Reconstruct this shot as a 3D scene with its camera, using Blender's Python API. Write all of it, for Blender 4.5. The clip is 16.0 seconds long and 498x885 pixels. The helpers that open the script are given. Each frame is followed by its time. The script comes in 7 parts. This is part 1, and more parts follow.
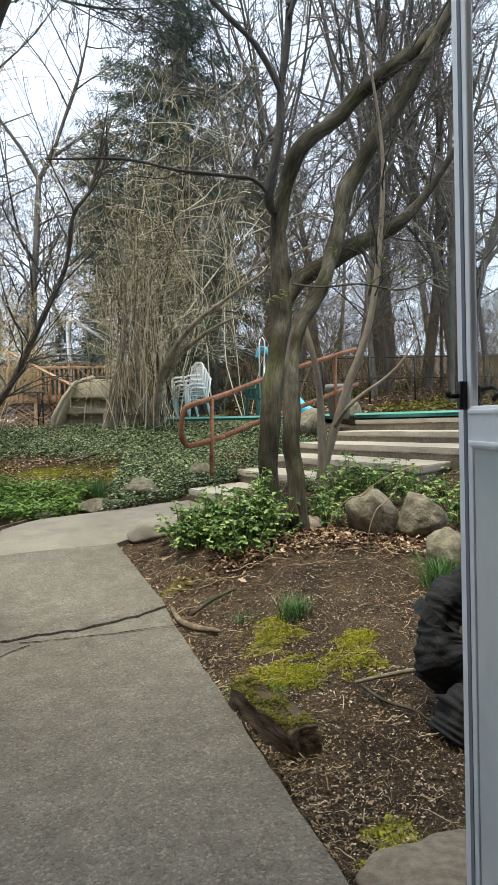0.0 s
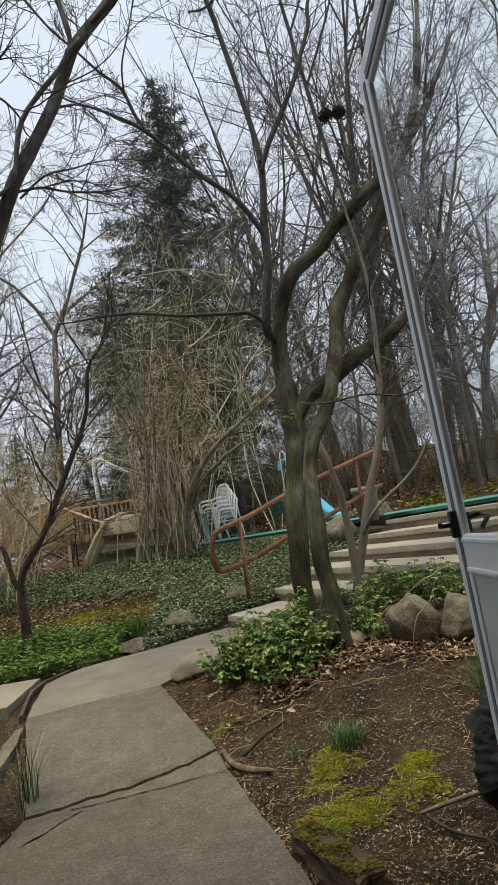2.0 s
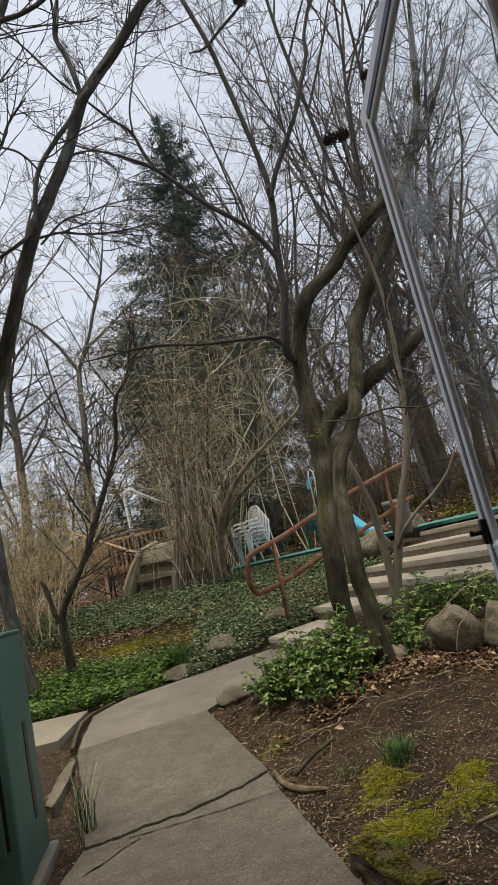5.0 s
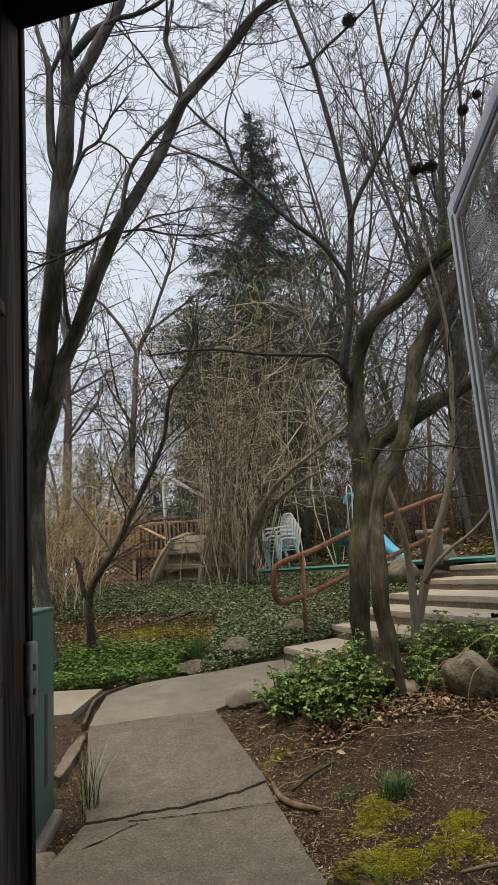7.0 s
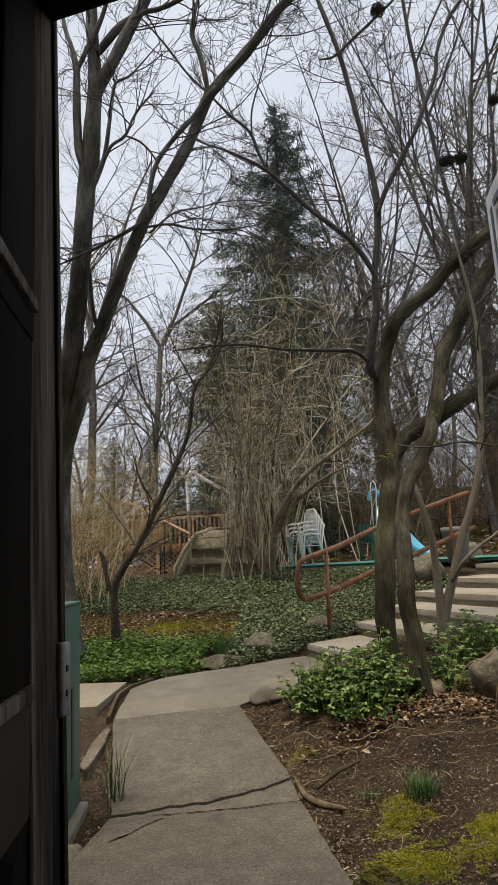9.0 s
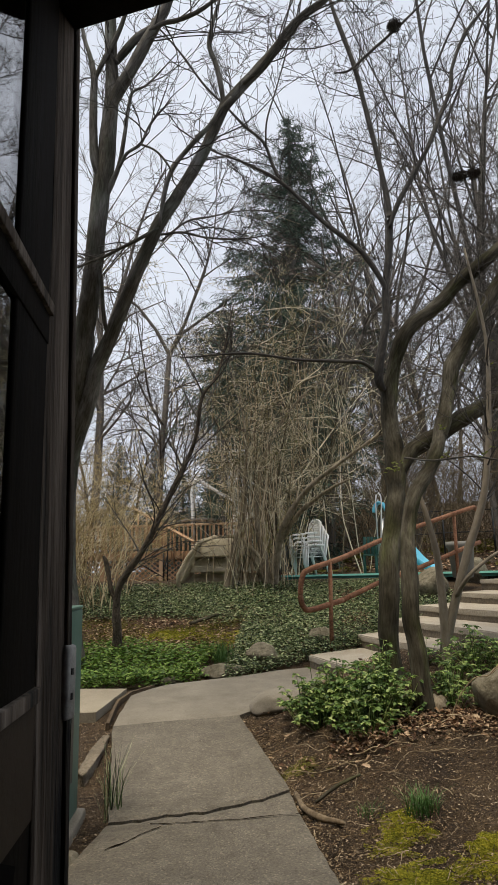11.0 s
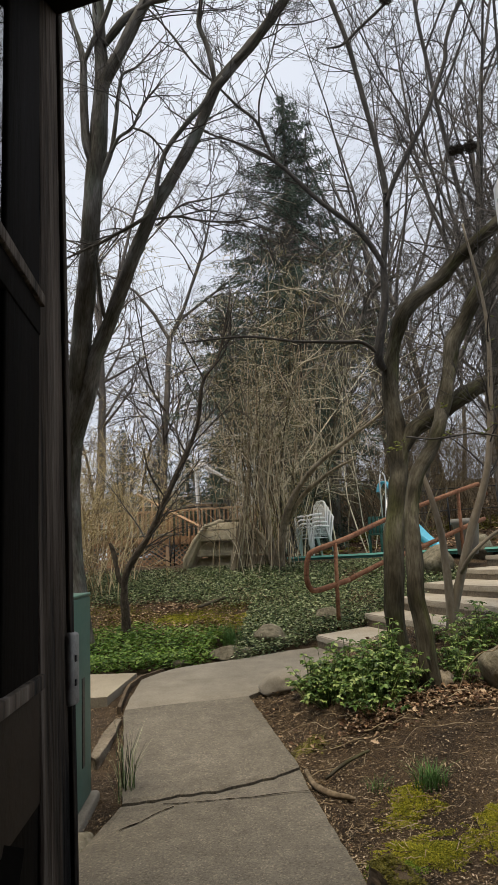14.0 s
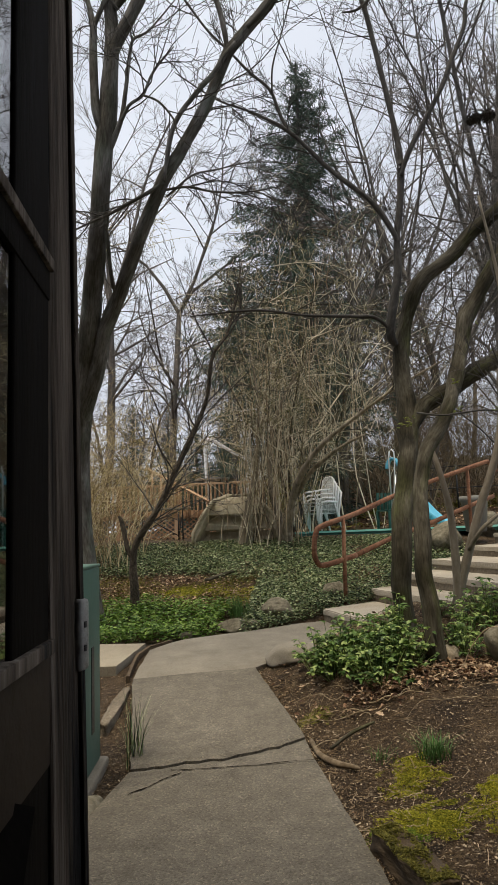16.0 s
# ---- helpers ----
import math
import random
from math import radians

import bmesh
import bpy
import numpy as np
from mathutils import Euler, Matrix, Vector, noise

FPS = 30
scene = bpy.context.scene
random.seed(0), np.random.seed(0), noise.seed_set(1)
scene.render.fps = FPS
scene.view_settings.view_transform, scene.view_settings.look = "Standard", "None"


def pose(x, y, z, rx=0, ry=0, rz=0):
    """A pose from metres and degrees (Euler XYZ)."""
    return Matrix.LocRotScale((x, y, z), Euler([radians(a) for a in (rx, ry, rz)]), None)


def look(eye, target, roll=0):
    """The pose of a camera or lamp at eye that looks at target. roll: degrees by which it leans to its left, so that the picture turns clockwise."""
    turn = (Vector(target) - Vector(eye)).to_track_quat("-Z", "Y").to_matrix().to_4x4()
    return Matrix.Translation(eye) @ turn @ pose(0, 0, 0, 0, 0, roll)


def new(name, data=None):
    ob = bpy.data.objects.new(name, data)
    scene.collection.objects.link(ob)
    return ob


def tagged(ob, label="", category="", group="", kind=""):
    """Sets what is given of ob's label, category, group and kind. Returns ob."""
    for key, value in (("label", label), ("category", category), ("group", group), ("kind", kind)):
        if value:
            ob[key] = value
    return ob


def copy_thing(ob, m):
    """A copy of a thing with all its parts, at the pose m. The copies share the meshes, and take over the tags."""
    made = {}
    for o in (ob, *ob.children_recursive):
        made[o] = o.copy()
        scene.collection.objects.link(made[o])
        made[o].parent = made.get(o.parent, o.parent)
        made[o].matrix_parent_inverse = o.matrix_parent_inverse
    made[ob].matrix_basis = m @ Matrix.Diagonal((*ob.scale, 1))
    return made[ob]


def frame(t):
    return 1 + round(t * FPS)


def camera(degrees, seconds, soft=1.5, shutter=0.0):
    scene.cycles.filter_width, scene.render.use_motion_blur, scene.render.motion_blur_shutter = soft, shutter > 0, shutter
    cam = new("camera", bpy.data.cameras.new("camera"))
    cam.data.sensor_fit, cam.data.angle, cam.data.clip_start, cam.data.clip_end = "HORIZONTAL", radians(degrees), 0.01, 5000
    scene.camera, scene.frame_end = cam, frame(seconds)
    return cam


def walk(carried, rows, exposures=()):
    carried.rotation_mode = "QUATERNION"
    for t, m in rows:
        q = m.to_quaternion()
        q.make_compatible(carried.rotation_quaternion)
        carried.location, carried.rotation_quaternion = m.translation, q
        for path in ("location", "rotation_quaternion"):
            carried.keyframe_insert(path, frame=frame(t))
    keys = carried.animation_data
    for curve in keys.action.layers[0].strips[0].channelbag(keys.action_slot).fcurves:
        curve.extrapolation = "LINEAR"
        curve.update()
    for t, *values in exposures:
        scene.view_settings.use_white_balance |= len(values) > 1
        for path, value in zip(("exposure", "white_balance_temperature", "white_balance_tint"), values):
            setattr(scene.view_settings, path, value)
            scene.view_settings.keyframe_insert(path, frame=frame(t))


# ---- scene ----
cam = camera(42.4, 16.0, soft=1.0)
PATH = [
    (0, (0.275, 0.457, 0.934), (0.4497, 2.4487, 0.8768), -1.24),
    (0.5, (0.271, 0.427, 0.948), (0.394, 2.42, 1.0625), -1.68),
    (1, (0.271, 0.383, 0.96), (0.3841, 2.3766, 1.0736), -1.47),
    (1.5, (0.266, 0.385, 0.954), (0.3994, 2.3791, 1.0397), -1.23),
    (2, (0.319, 0.363, 1.002), (0.4346, 2.3378, 1.296), -9.11),
    (2.5, (0.321, 0.309, 1.004), (0.4093, 2.2645, 1.4131), -12.43),
    (3, (0.324, 0.301, 1.005), (0.4042, 2.2577, 1.4096), -13.21),
    (5.5, (0.289, 0.288, 1.001), (0.3163, 2.2527, 1.3733), -12.17),
    (6, (0.277, 0.227, 1.05), (0.2984, 2.1901, 1.4329), -5.56),
    (6.5, (0.277, 0.156, 1.087), (0.241, 2.123, 1.4489), -5.05),
    (7, (0.291, 0.159, 1.087), (0.2071, 2.1192, 1.4731), -3.57),
    (7.5, (0.287, 0.173, 1.101), (0.2616, 2.1396, 1.462), -3.05),
    (8, (0.282, 0.189, 1.096), (0.2941, 2.1611, 1.4315), -3.27),
    (8.5, (0.274, 0.175, 1.103), (0.1655, 2.1404, 1.4564), -3.24),
    (9, (0.273, 0.177, 1.098), (0.1175, 2.1353, 1.4723), -2.86),
    (11.5, (0.265, 0.175, 1.096), (0.0919, 2.1264, 1.4986), -1.10),
    (12, (0.265, 0.17, 1.098), (0.0898, 2.1216, 1.4976), -1.01),
    (12.5, (0.267, 0.168, 1.1), (0.0853, 2.1201, 1.4954), -1.10),
    (13, (0.266, 0.167, 1.095), (0.0726, 2.1203, 1.4777), -2.05),
    (13.5, (0.278, 0.176, 1.095), (0.0787, 2.1337, 1.4536), -2.87),
    (14, (0.278, 0.173, 1.097), (0.0926, 2.1329, 1.4489), -2.92),
    (14.5, (0.281, 0.171, 1.1), (0.0967, 2.1334, 1.4396), -2.89),
    (15, (0.276, 0.172, 1.097), (0.0862, 2.1363, 1.4186), -2.44),
    (15.5, (0.273, 0.177, 1.091), (0.0605, 2.1423, 1.3933), -2.06),
    (16, (0.275, 0.181, 1.09), (0.0572, 2.15, 1.3681), -2.20),
]
EXPOSURES = [(0.0, 0.86, 5850, 5.0), (0.3, 0.68, 5900, 5.0), (0.7, 0.44, 6000, 5.0), (1.2, 0.26, 6150, 5.0), (2.0, 0.14, 6180, 6.0), (3.0, 0.0, 6250, 9.0), (5.5, 0.02, 6320, 10.0), (9.0, 0.03, 6400, 10.0), (11.5, 0.12, 6400, 10.0), (16.0, 0.13, 6450, 10.0)]
walk(cam, [(t, look(eye, target, roll)) for t, eye, target, roll in PATH], EXPOSURES)

# ---- light: an overcast spring day ----
world = bpy.data.worlds.new("overcast")
scene.world = world
world.use_nodes = True
wn, wl = world.node_tree.nodes, world.node_tree.links
wn.clear()
sky = wn.new("ShaderNodeTexSky")
sky.sky_type = "NISHITA"
sky.sun_disc = False
sky.sun_elevation, sky.sun_rotation = radians(76), radians(215)
sky.air_density, sky.dust_density, sky.ozone_density = 1.0, 4.0, 1.0
wcoord = wn.new("ShaderNodeTexCoord")
wnoise = wn.new("ShaderNodeTexNoise")
wnoise.inputs["Scale"].default_value, wnoise.inputs["Detail"].default_value = 2.2, 5.0
wramp = wn.new("ShaderNodeValToRGB")
wramp.color_ramp.elements[0].position, wramp.color_ramp.elements[0].color = 0.3, (7.4, 7.8, 8.65, 1)
wramp.color_ramp.elements[1].position, wramp.color_ramp.elements[1].color = 0.72, (9.3, 9.6, 10.2, 1)
wmix = wn.new("ShaderNodeMix")
wmix.data_type = "RGBA"
wmix.inputs[0].default_value = 0.8
wback, wout = wn.new("ShaderNodeBackground"), wn.new("ShaderNodeOutputWorld")
wback.inputs[1].default_value = 0.099
wl.new(wcoord.outputs["Generated"], wnoise.inputs["Vector"])
wl.new(wnoise.outputs[0], wramp.inputs[0])
wl.new(sky.outputs[0], wmix.inputs[6])
wl.new(wramp.outputs[0], wmix.inputs[7])
wl.new(wmix.outputs[2], wback.inputs[0])
wl.new(wback.outputs[0], wout.inputs[0])

sun = new("sun", bpy.data.lights.new("sun", "SUN"))
sun.data.energy, sun.data.angle, sun.data.color = 3.15, radians(28), (1.0, 0.86, 0.63)
sun.matrix_world = look((0, 0, 20), (2.5, 3.5, 2.0))


# ---- materials ----
def material(name, tones, rough=0.8, grain=40.0, broad=2.0, bump=0.3, metal=0.0, stretch=(1, 1, 1), per_object=0.0, per_island=0.0, spec=0.4, depth=0.01, bounds=(0.3, 0.7), translucent=0.0, follow=False):
    """A surface with colours mixed at two scales, fine relief and an uneven gloss."""
    m = bpy.data.materials.new(name)
    m.use_nodes = True
    n, l = m.node_tree.nodes, m.node_tree.links
    b = n["Principled BSDF"]
    b.inputs["Metallic"].default_value = metal
    b.inputs["Specular IOR Level"].default_value = spec
    mp = n.new("ShaderNodeMapping")
    mp.inputs["Scale"].default_value = stretch
    if follow:
        co = n.new("ShaderNodeAttribute")
        co.attribute_name = "grain"
        l.new(co.outputs["Vector"], mp.inputs[0])
    else:
        l.new(n.new("ShaderNodeTexCoord").outputs["Object"], mp.inputs[0])
    fine, wide = n.new("ShaderNodeTexNoise"), n.new("ShaderNodeTexNoise")
    for tex, size, detail in ((fine, grain, 6.0), (wide, broad, 3.0)):
        tex.inputs["Scale"].default_value, tex.inputs["Detail"].default_value, tex.inputs["Roughness"].default_value = size, detail, 0.62
        l.new(mp.outputs[0], tex.inputs["Vector"])
    add = n.new("ShaderNodeMath")
    add.operation = "MULTIPLY_ADD"
    add.inputs[1].default_value = 0.55
    half = n.new("ShaderNodeMath")
    half.operation = "MULTIPLY"
    half.inputs[1].default_value = 0.45
    l.new(wide.outputs[0], half.inputs[0])
    l.new(fine.outputs[0], add.inputs[0])
    l.new(half.outputs[0], add.inputs[2])
    level = add.outputs[0]
    if per_object or per_island:
        src = n.new("ShaderNodeObjectInfo").outputs["Random"] if per_object else n.new("ShaderNodeNewGeometry").outputs["Random Per Island"]
        sh = n.new("ShaderNodeMath")
        sh.operation = "MULTIPLY_ADD"
        sh.inputs[1].default_value = per_object or per_island
        off = n.new("ShaderNodeMath")
        off.operation = "SUBTRACT"
        off.inputs[1].default_value = (per_object or per_island) / 2
        l.new(level, off.inputs[0])
        l.new(src, sh.inputs[0])
        l.new(off.outputs[0], sh.inputs[2])
        level = sh.outputs[0]
    ramp = n.new("ShaderNodeValToRGB")
    els = ramp.color_ramp.elements
    while len(els) < len(tones):
        els.new(0.5)
    for i, tone in enumerate(tones):
        els[i].position = bounds[0] + (bounds[1] - bounds[0]) * i / max(1, len(tones) - 1)
        els[i].color = (*tone, 1)
    l.new(level, ramp.inputs[0])
    l.new(ramp.outputs[0], b.inputs["Base Color"])
    rr = n.new("ShaderNodeMapRange")
    rr.inputs[3].default_value, rr.inputs[4].default_value = max(0.05, rough - 0.12), min(1.0, rough + 0.12)
    l.new(fine.outputs[0], rr.inputs[0])
    l.new(rr.outputs[0], b.inputs["Roughness"])
    if bump:
        bp = n.new("ShaderNodeBump")
        bp.inputs["Strength"].default_value, bp.inputs["Distance"].default_value = bump, depth
        l.new(fine.outputs[0], bp.inputs["Height"])
        l.new(bp.outputs[0], b.inputs["Normal"])
    if translucent:
        tr, mx = n.new("ShaderNodeBsdfTranslucent"), n.new("ShaderNodeMixShader")
        mx.inputs[0].default_value = translucent
        l.new(ramp.outputs[0], tr.inputs[0])
        l.new(b.outputs[0], mx.inputs[1])
        l.new(tr.outputs[0], mx.inputs[2])
        l.new(mx.outputs[0], n["Material Output"].inputs[0])
    return m


def glass_material(name, tint=(0.97, 0.98, 0.98), gloss=1.0):
    """Clear glass whose shine grows towards grazing views."""
    m = bpy.data.materials.new(name)
    m.use_nodes = True
    n, l = m.node_tree.nodes, m.node_tree.links
    n.clear()
    out, mix = n.new("ShaderNodeOutputMaterial"), n.new("ShaderNodeMixShader")
    clear, shine, face = n.new("ShaderNodeBsdfTransparent"), n.new("ShaderNodeBsdfGlossy"), n.new("ShaderNodeLayerWeight")
    clear.inputs[0].default_value = (*tint, 1)
    shine.inputs[1].default_value = 0.02
    face.inputs[0].default_value = 0.5
    power, scale = n.new("ShaderNodeMath"), n.new("ShaderNodeMath")
    power.operation, scale.operation = "POWER", "MULTIPLY_ADD"
    power.inputs[1].default_value = 4.0
    scale.inputs[1].default_value, scale.inputs[2].default_value = 0.72 * gloss, 0.2 * gloss
    l.new(face.outputs["Facing"], power.inputs[0])
    l.new(power.outputs[0], scale.inputs[0])
    l.new(scale.outputs[0], mix.inputs[0])
    l.new(clear.outputs[0], mix.inputs[1])
    l.new(shine.outputs[0], mix.inputs[2])
    l.new(mix.outputs[0], out.inputs[0])
    return m


def concrete_material():
    """Exposed-aggregate concrete: pale and dark pebbles in a worn grey-tan matrix, blotched with dirt."""
    m = material("concrete", [(0.076, 0.067, 0.053), (0.128, 0.114, 0.093), (0.182, 0.164, 0.137)], 0.92, 9, 0.9, 0.0, bounds=(0.3, 0.7))
    n, l = m.node_tree.nodes, m.node_tree.links
    b = n["Principled BSDF"]
    co = n.new("ShaderNodeTexCoord")
    old = b.inputs["Base Color"].links[0].from_socket
    heights = []
    for size, lo, mid, hi, share in ((150, 0.55, 1.0, 1.7, 0.8), (430, 0.7, 1.0, 1.35, 0.7)):
        vor, sep, ramp, mul = n.new("ShaderNodeTexVoronoi"), n.new("ShaderNodeSeparateColor"), n.new("ShaderNodeValToRGB"), n.new("ShaderNodeMix")
        vor.inputs["Scale"].default_value = size
        e = ramp.color_ramp.elements
        e[0].position, e[0].color = 0.0, (lo, lo, lo * 0.98, 1)
        e[1].position, e[1].color = 1.0, (hi, hi * 0.99, hi * 0.95, 1)
        for where, v in ((0.3, mid * 0.94), (0.82, mid * 1.06)):
            e.new(where).color = (v, v, v * 0.985, 1)
        mul.data_type, mul.blend_type = "RGBA", "MULTIPLY"
        mul.inputs[0].default_value = share
        l.new(co.outputs["Object"], vor.inputs["Vector"])
        l.new(vor.outputs["Color"], sep.inputs[0])
        l.new(sep.outputs[0], ramp.inputs[0])
        l.new(old, mul.inputs[6])
        l.new(ramp.outputs[0], mul.inputs[7])
        old = mul.outputs[2]
        heights.append(vor.outputs["Distance"])
    l.new(old, b.inputs["Base Color"])
    bp = n.new("ShaderNodeBump")
    bp.inputs["Strength"].default_value, bp.inputs["Distance"].default_value = 0.5, 0.003
    bp.invert = True
    l.new(heights[0], bp.inputs["Height"])
    l.new(bp.outputs[0], b.inputs["Normal"])
    return m


def bark_material(name, tones, dark=0.42, moss=0.6):
    """Fluted bark: fine streaks along the wood, dark blotches and a tinge of green growth."""
    m = material(name, tones, 0.95, 55, 12.0, 0.6, stretch=(1, 1, 0.22), depth=0.006, bounds=(0.28, 0.76), spec=0.15, follow=True)
    n, l = m.node_tree.nodes, m.node_tree.links
    b = n["Principled BSDF"]
    co = n.new("ShaderNodeAttribute")
    co.attribute_name = "grain"
    old = b.inputs["Base Color"].links[0].from_socket
    for size, stretch, lo, hi, at in ((11, (1, 1, 0.3), (dark, dark * 0.96, dark * 0.84), (1.15, 1.15, 1.15), (0.3, 0.62)), (9, (1, 1, 0.3), (1.0, 1.0, 1.0), (0.88, 1.0, moss), (0.5, 0.68)), (2.5, (1, 1, 0.9), (0.6, 0.58, 0.52), (1.18, 1.18, 1.2), (0.4, 0.6)), (90, (1, 1, 0.12), (0.72, 0.7, 0.67), (1.06, 1.06, 1.06), (0.36, 0.52))):
        mp, tex, ramp, mul = n.new("ShaderNodeMapping"), n.new("ShaderNodeTexNoise"), n.new("ShaderNodeValToRGB"), n.new("ShaderNodeMix")
        mp.inputs["Scale"].default_value = stretch
        tex.inputs["Scale"].default_value, tex.inputs["Detail"].default_value = size, 4.0
        e = ramp.color_ramp.elements
        e[0].position, e[0].color = at[0], (*lo, 1)
        e[1].position, e[1].color = at[1], (*hi, 1)
        mul.data_type, mul.blend_type = "RGBA", "MULTIPLY"
        mul.inputs[0].default_value = 1.0
        l.new(co.outputs["Vector"], mp.inputs[0])
        l.new(mp.outputs[0], tex.inputs["Vector"])
        l.new(tex.outputs[0], ramp.inputs[0])
        l.new(old, mul.inputs[6])
        l.new(ramp.outputs[0], mul.inputs[7])
        old = mul.outputs[2]
    l.new(old, b.inputs["Base Color"])
    return m


M_CONCRETE = concrete_material()
M_STEP = material("step_concrete", [(0.19, 0.165, 0.122), (0.35, 0.312, 0.25), (0.48, 0.437, 0.365)], 0.9, 70, 1.8, 0.5, depth=0.005)
# riser concrete with shade put into its colour; also colours the curb log and stone
M_RISER = material("riser_shade_dark_stone", [(0.06, 0.049, 0.035), (0.15, 0.125, 0.092), (0.27, 0.23, 0.175)], 0.95, 40, 3.0, 0.8, depth=0.01)
M_PALE = material("pale_concrete", [(0.165, 0.142, 0.104), (0.26, 0.227, 0.172), (0.34, 0.303, 0.238)], 0.9, 80, 2.5, 0.4, depth=0.005)
M_BEND = material("worn_smooth_concrete", [(0.105, 0.092, 0.072), (0.2, 0.18, 0.145), (0.3, 0.275, 0.226)], 0.9, 110, 3.0, 0.5, depth=0.005)
M_DIRT = material("soil", [(0.007, 0.0045, 0.0025), (0.044, 0.027, 0.013), (0.115, 0.075, 0.038), (0.25, 0.178, 0.1)], 0.95, 110, 5.0, 1.0, depth=0.05)
M_CRACK = material("dark_crack_soil", [(0.004, 0.003, 0.002), (0.016, 0.012, 0.008)], 1.0, 80, 4.0, 0.0, spec=0.0)
M_BARK = bark_material("furrowed_bark", [(0.026, 0.023, 0.016), (0.06, 0.054, 0.04), (0.105, 0.097, 0.075), (0.17, 0.158, 0.128)])
M_LIMB = material("smooth_limb_bark", [(0.03, 0.028, 0.025), (0.068, 0.063, 0.056), (0.135, 0.126, 0.112)], 0.9, 40, 5.0, 0.5, stretch=(1, 1, 0.4), depth=0.006, follow=True)
M_FAN_BARK = material("grey_slope_bark", [(0.042, 0.039, 0.036), (0.085, 0.079, 0.072), (0.15, 0.14, 0.126)], 0.92, 9, 1.2, 0.6, stretch=(1, 1, 0.3), depth=0.03)
M_LAWNBARK = material("rough_brown_bark", [(0.012, 0.009, 0.006), (0.06, 0.047, 0.033), (0.15, 0.122, 0.088)], 0.95, 55, 6.0, 1.0, stretch=(1, 1, 0.5), depth=0.02, bounds=(0.36, 0.66), follow=True)
M_SAPLING = material("pale_sapling_bark", [(0.12, 0.1, 0.072), (0.21, 0.18, 0.138), (0.31, 0.275, 0.22)], 0.9, 34, 5.0, 0.5, stretch=(1, 1, 0.35), depth=0.01, follow=True)
M_BARK_DARK = bark_material("dark_bark", [(0.06, 0.057, 0.054), (0.115, 0.11, 0.104), (0.175, 0.169, 0.16), (0.26, 0.252, 0.24)], 0.62, 0.92)
M_SPRUCEBARK = material("spruce_bark", [(0.045, 0.043, 0.04), (0.09, 0.086, 0.08), (0.145, 0.14, 0.131), (0.22, 0.213, 0.2)], 0.93, 44, 2.2, 0.9, stretch=(1, 1, 0.22), depth=0.014, bounds=(0.26, 0.76))
M_TWIG = material("twig_bark", [(0.035, 0.031, 0.028), (0.078, 0.071, 0.063)], 0.9, 30, 2.0, 0.2)
M_FAR_BARK = material("woodland_bark", [(0.055, 0.048, 0.042), (0.11, 0.097, 0.085), (0.19, 0.17, 0.15)], 0.92, 8, 1.0, 0.4, stretch=(1, 1, 0.3), per_object=0.25, depth=0.03)
M_CANE = material("dry_cane", [(0.17, 0.125, 0.06), (0.4, 0.32, 0.18), (0.66, 0.56, 0.36)], 0.85, 14, 2.0, 0.2, per_island=0.6)
# the cane tones darkened, so the far brushwood carries its shade in the colour
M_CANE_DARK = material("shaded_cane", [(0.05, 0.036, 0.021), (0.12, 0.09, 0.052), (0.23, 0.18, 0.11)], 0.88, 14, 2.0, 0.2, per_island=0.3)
M_NEEDLE = material("spruce_needles", [(0.04, 0.066, 0.055), (0.085, 0.122, 0.098), (0.15, 0.19, 0.15)], 0.9, 30, 0.6, 0.0, per_island=0.6, spec=0.15, translucent=0.12)
M_LOOSEBARK = material("peeling_bark", [(0.045, 0.034, 0.022), (0.145, 0.12, 0.084), (0.27, 0.23, 0.172), (0.42, 0.37, 0.29)], 0.93, 26, 5.0, 1.0, stretch=(1, 1, 0.2), depth=0.02)
M_VINE = material("olive_brown_vine", [(0.028, 0.022, 0.012), (0.1, 0.083, 0.048), (0.3, 0.26, 0.17), (0.62, 0.56, 0.42)], 0.88, 14, 2.0, 0.2, per_island=1.0, bounds=(0.1, 0.78))
M_OLIVE = material("olive_bud_leaf", [(0.07, 0.075, 0.02), (0.14, 0.135, 0.04), (0.24, 0.215, 0.08)], 0.7, 20, 2.0, 0.0, per_island=0.6, translucent=0.2)
M_TANBUD = material("tan_bud", [(0.22, 0.17, 0.06), (0.36, 0.29, 0.11), (0.5, 0.42, 0.19)], 0.75, 20, 2.0, 0.0, per_island=0.6, translucent=0.2)
M_IVY = material("ivy_leaf", [(0.007, 0.02, 0.006), (0.05, 0.092, 0.03), (0.18, 0.24, 0.1), (0.42, 0.47, 0.27)], 0.48, 30, 1.5, 0.0, per_island=1.0, spec=0.35, translucent=0.15, bounds=(0.18, 0.88))
M_GREEN = material("fresh_leaf", [(0.05, 0.11, 0.018), (0.12, 0.22, 0.036), (0.23, 0.34, 0.07)], 0.5, 30, 2.0, 0.0, per_island=0.5, translucent=0.25)
M_BROAD = material("broad_leaf", [(0.035, 0.075, 0.016), (0.095, 0.175, 0.035), (0.26, 0.36, 0.1), (0.42, 0.5, 0.2)], 0.5, 30, 2.0, 0.0, per_island=0.9, translucent=0.22, bounds=(0.1, 1.0))
M_BUD = material("bud_leaf", [(0.13, 0.17, 0.03), (0.25, 0.28, 0.06)], 0.6, 20, 2.0, 0.0, per_island=0.3, translucent=0.25)
M_YELLOW = material("yellow_shoot", [(0.22, 0.2, 0.05), (0.36, 0.32, 0.09)], 0.7, 20, 2.0, 0.0, per_island=0.3, translucent=0.2)
M_GRASS = material("grass_blade", [(0.05, 0.12, 0.03), (0.1, 0.2, 0.05)], 0.55, 20, 2.0, 0.0, per_island=0.4, translucent=0.2)
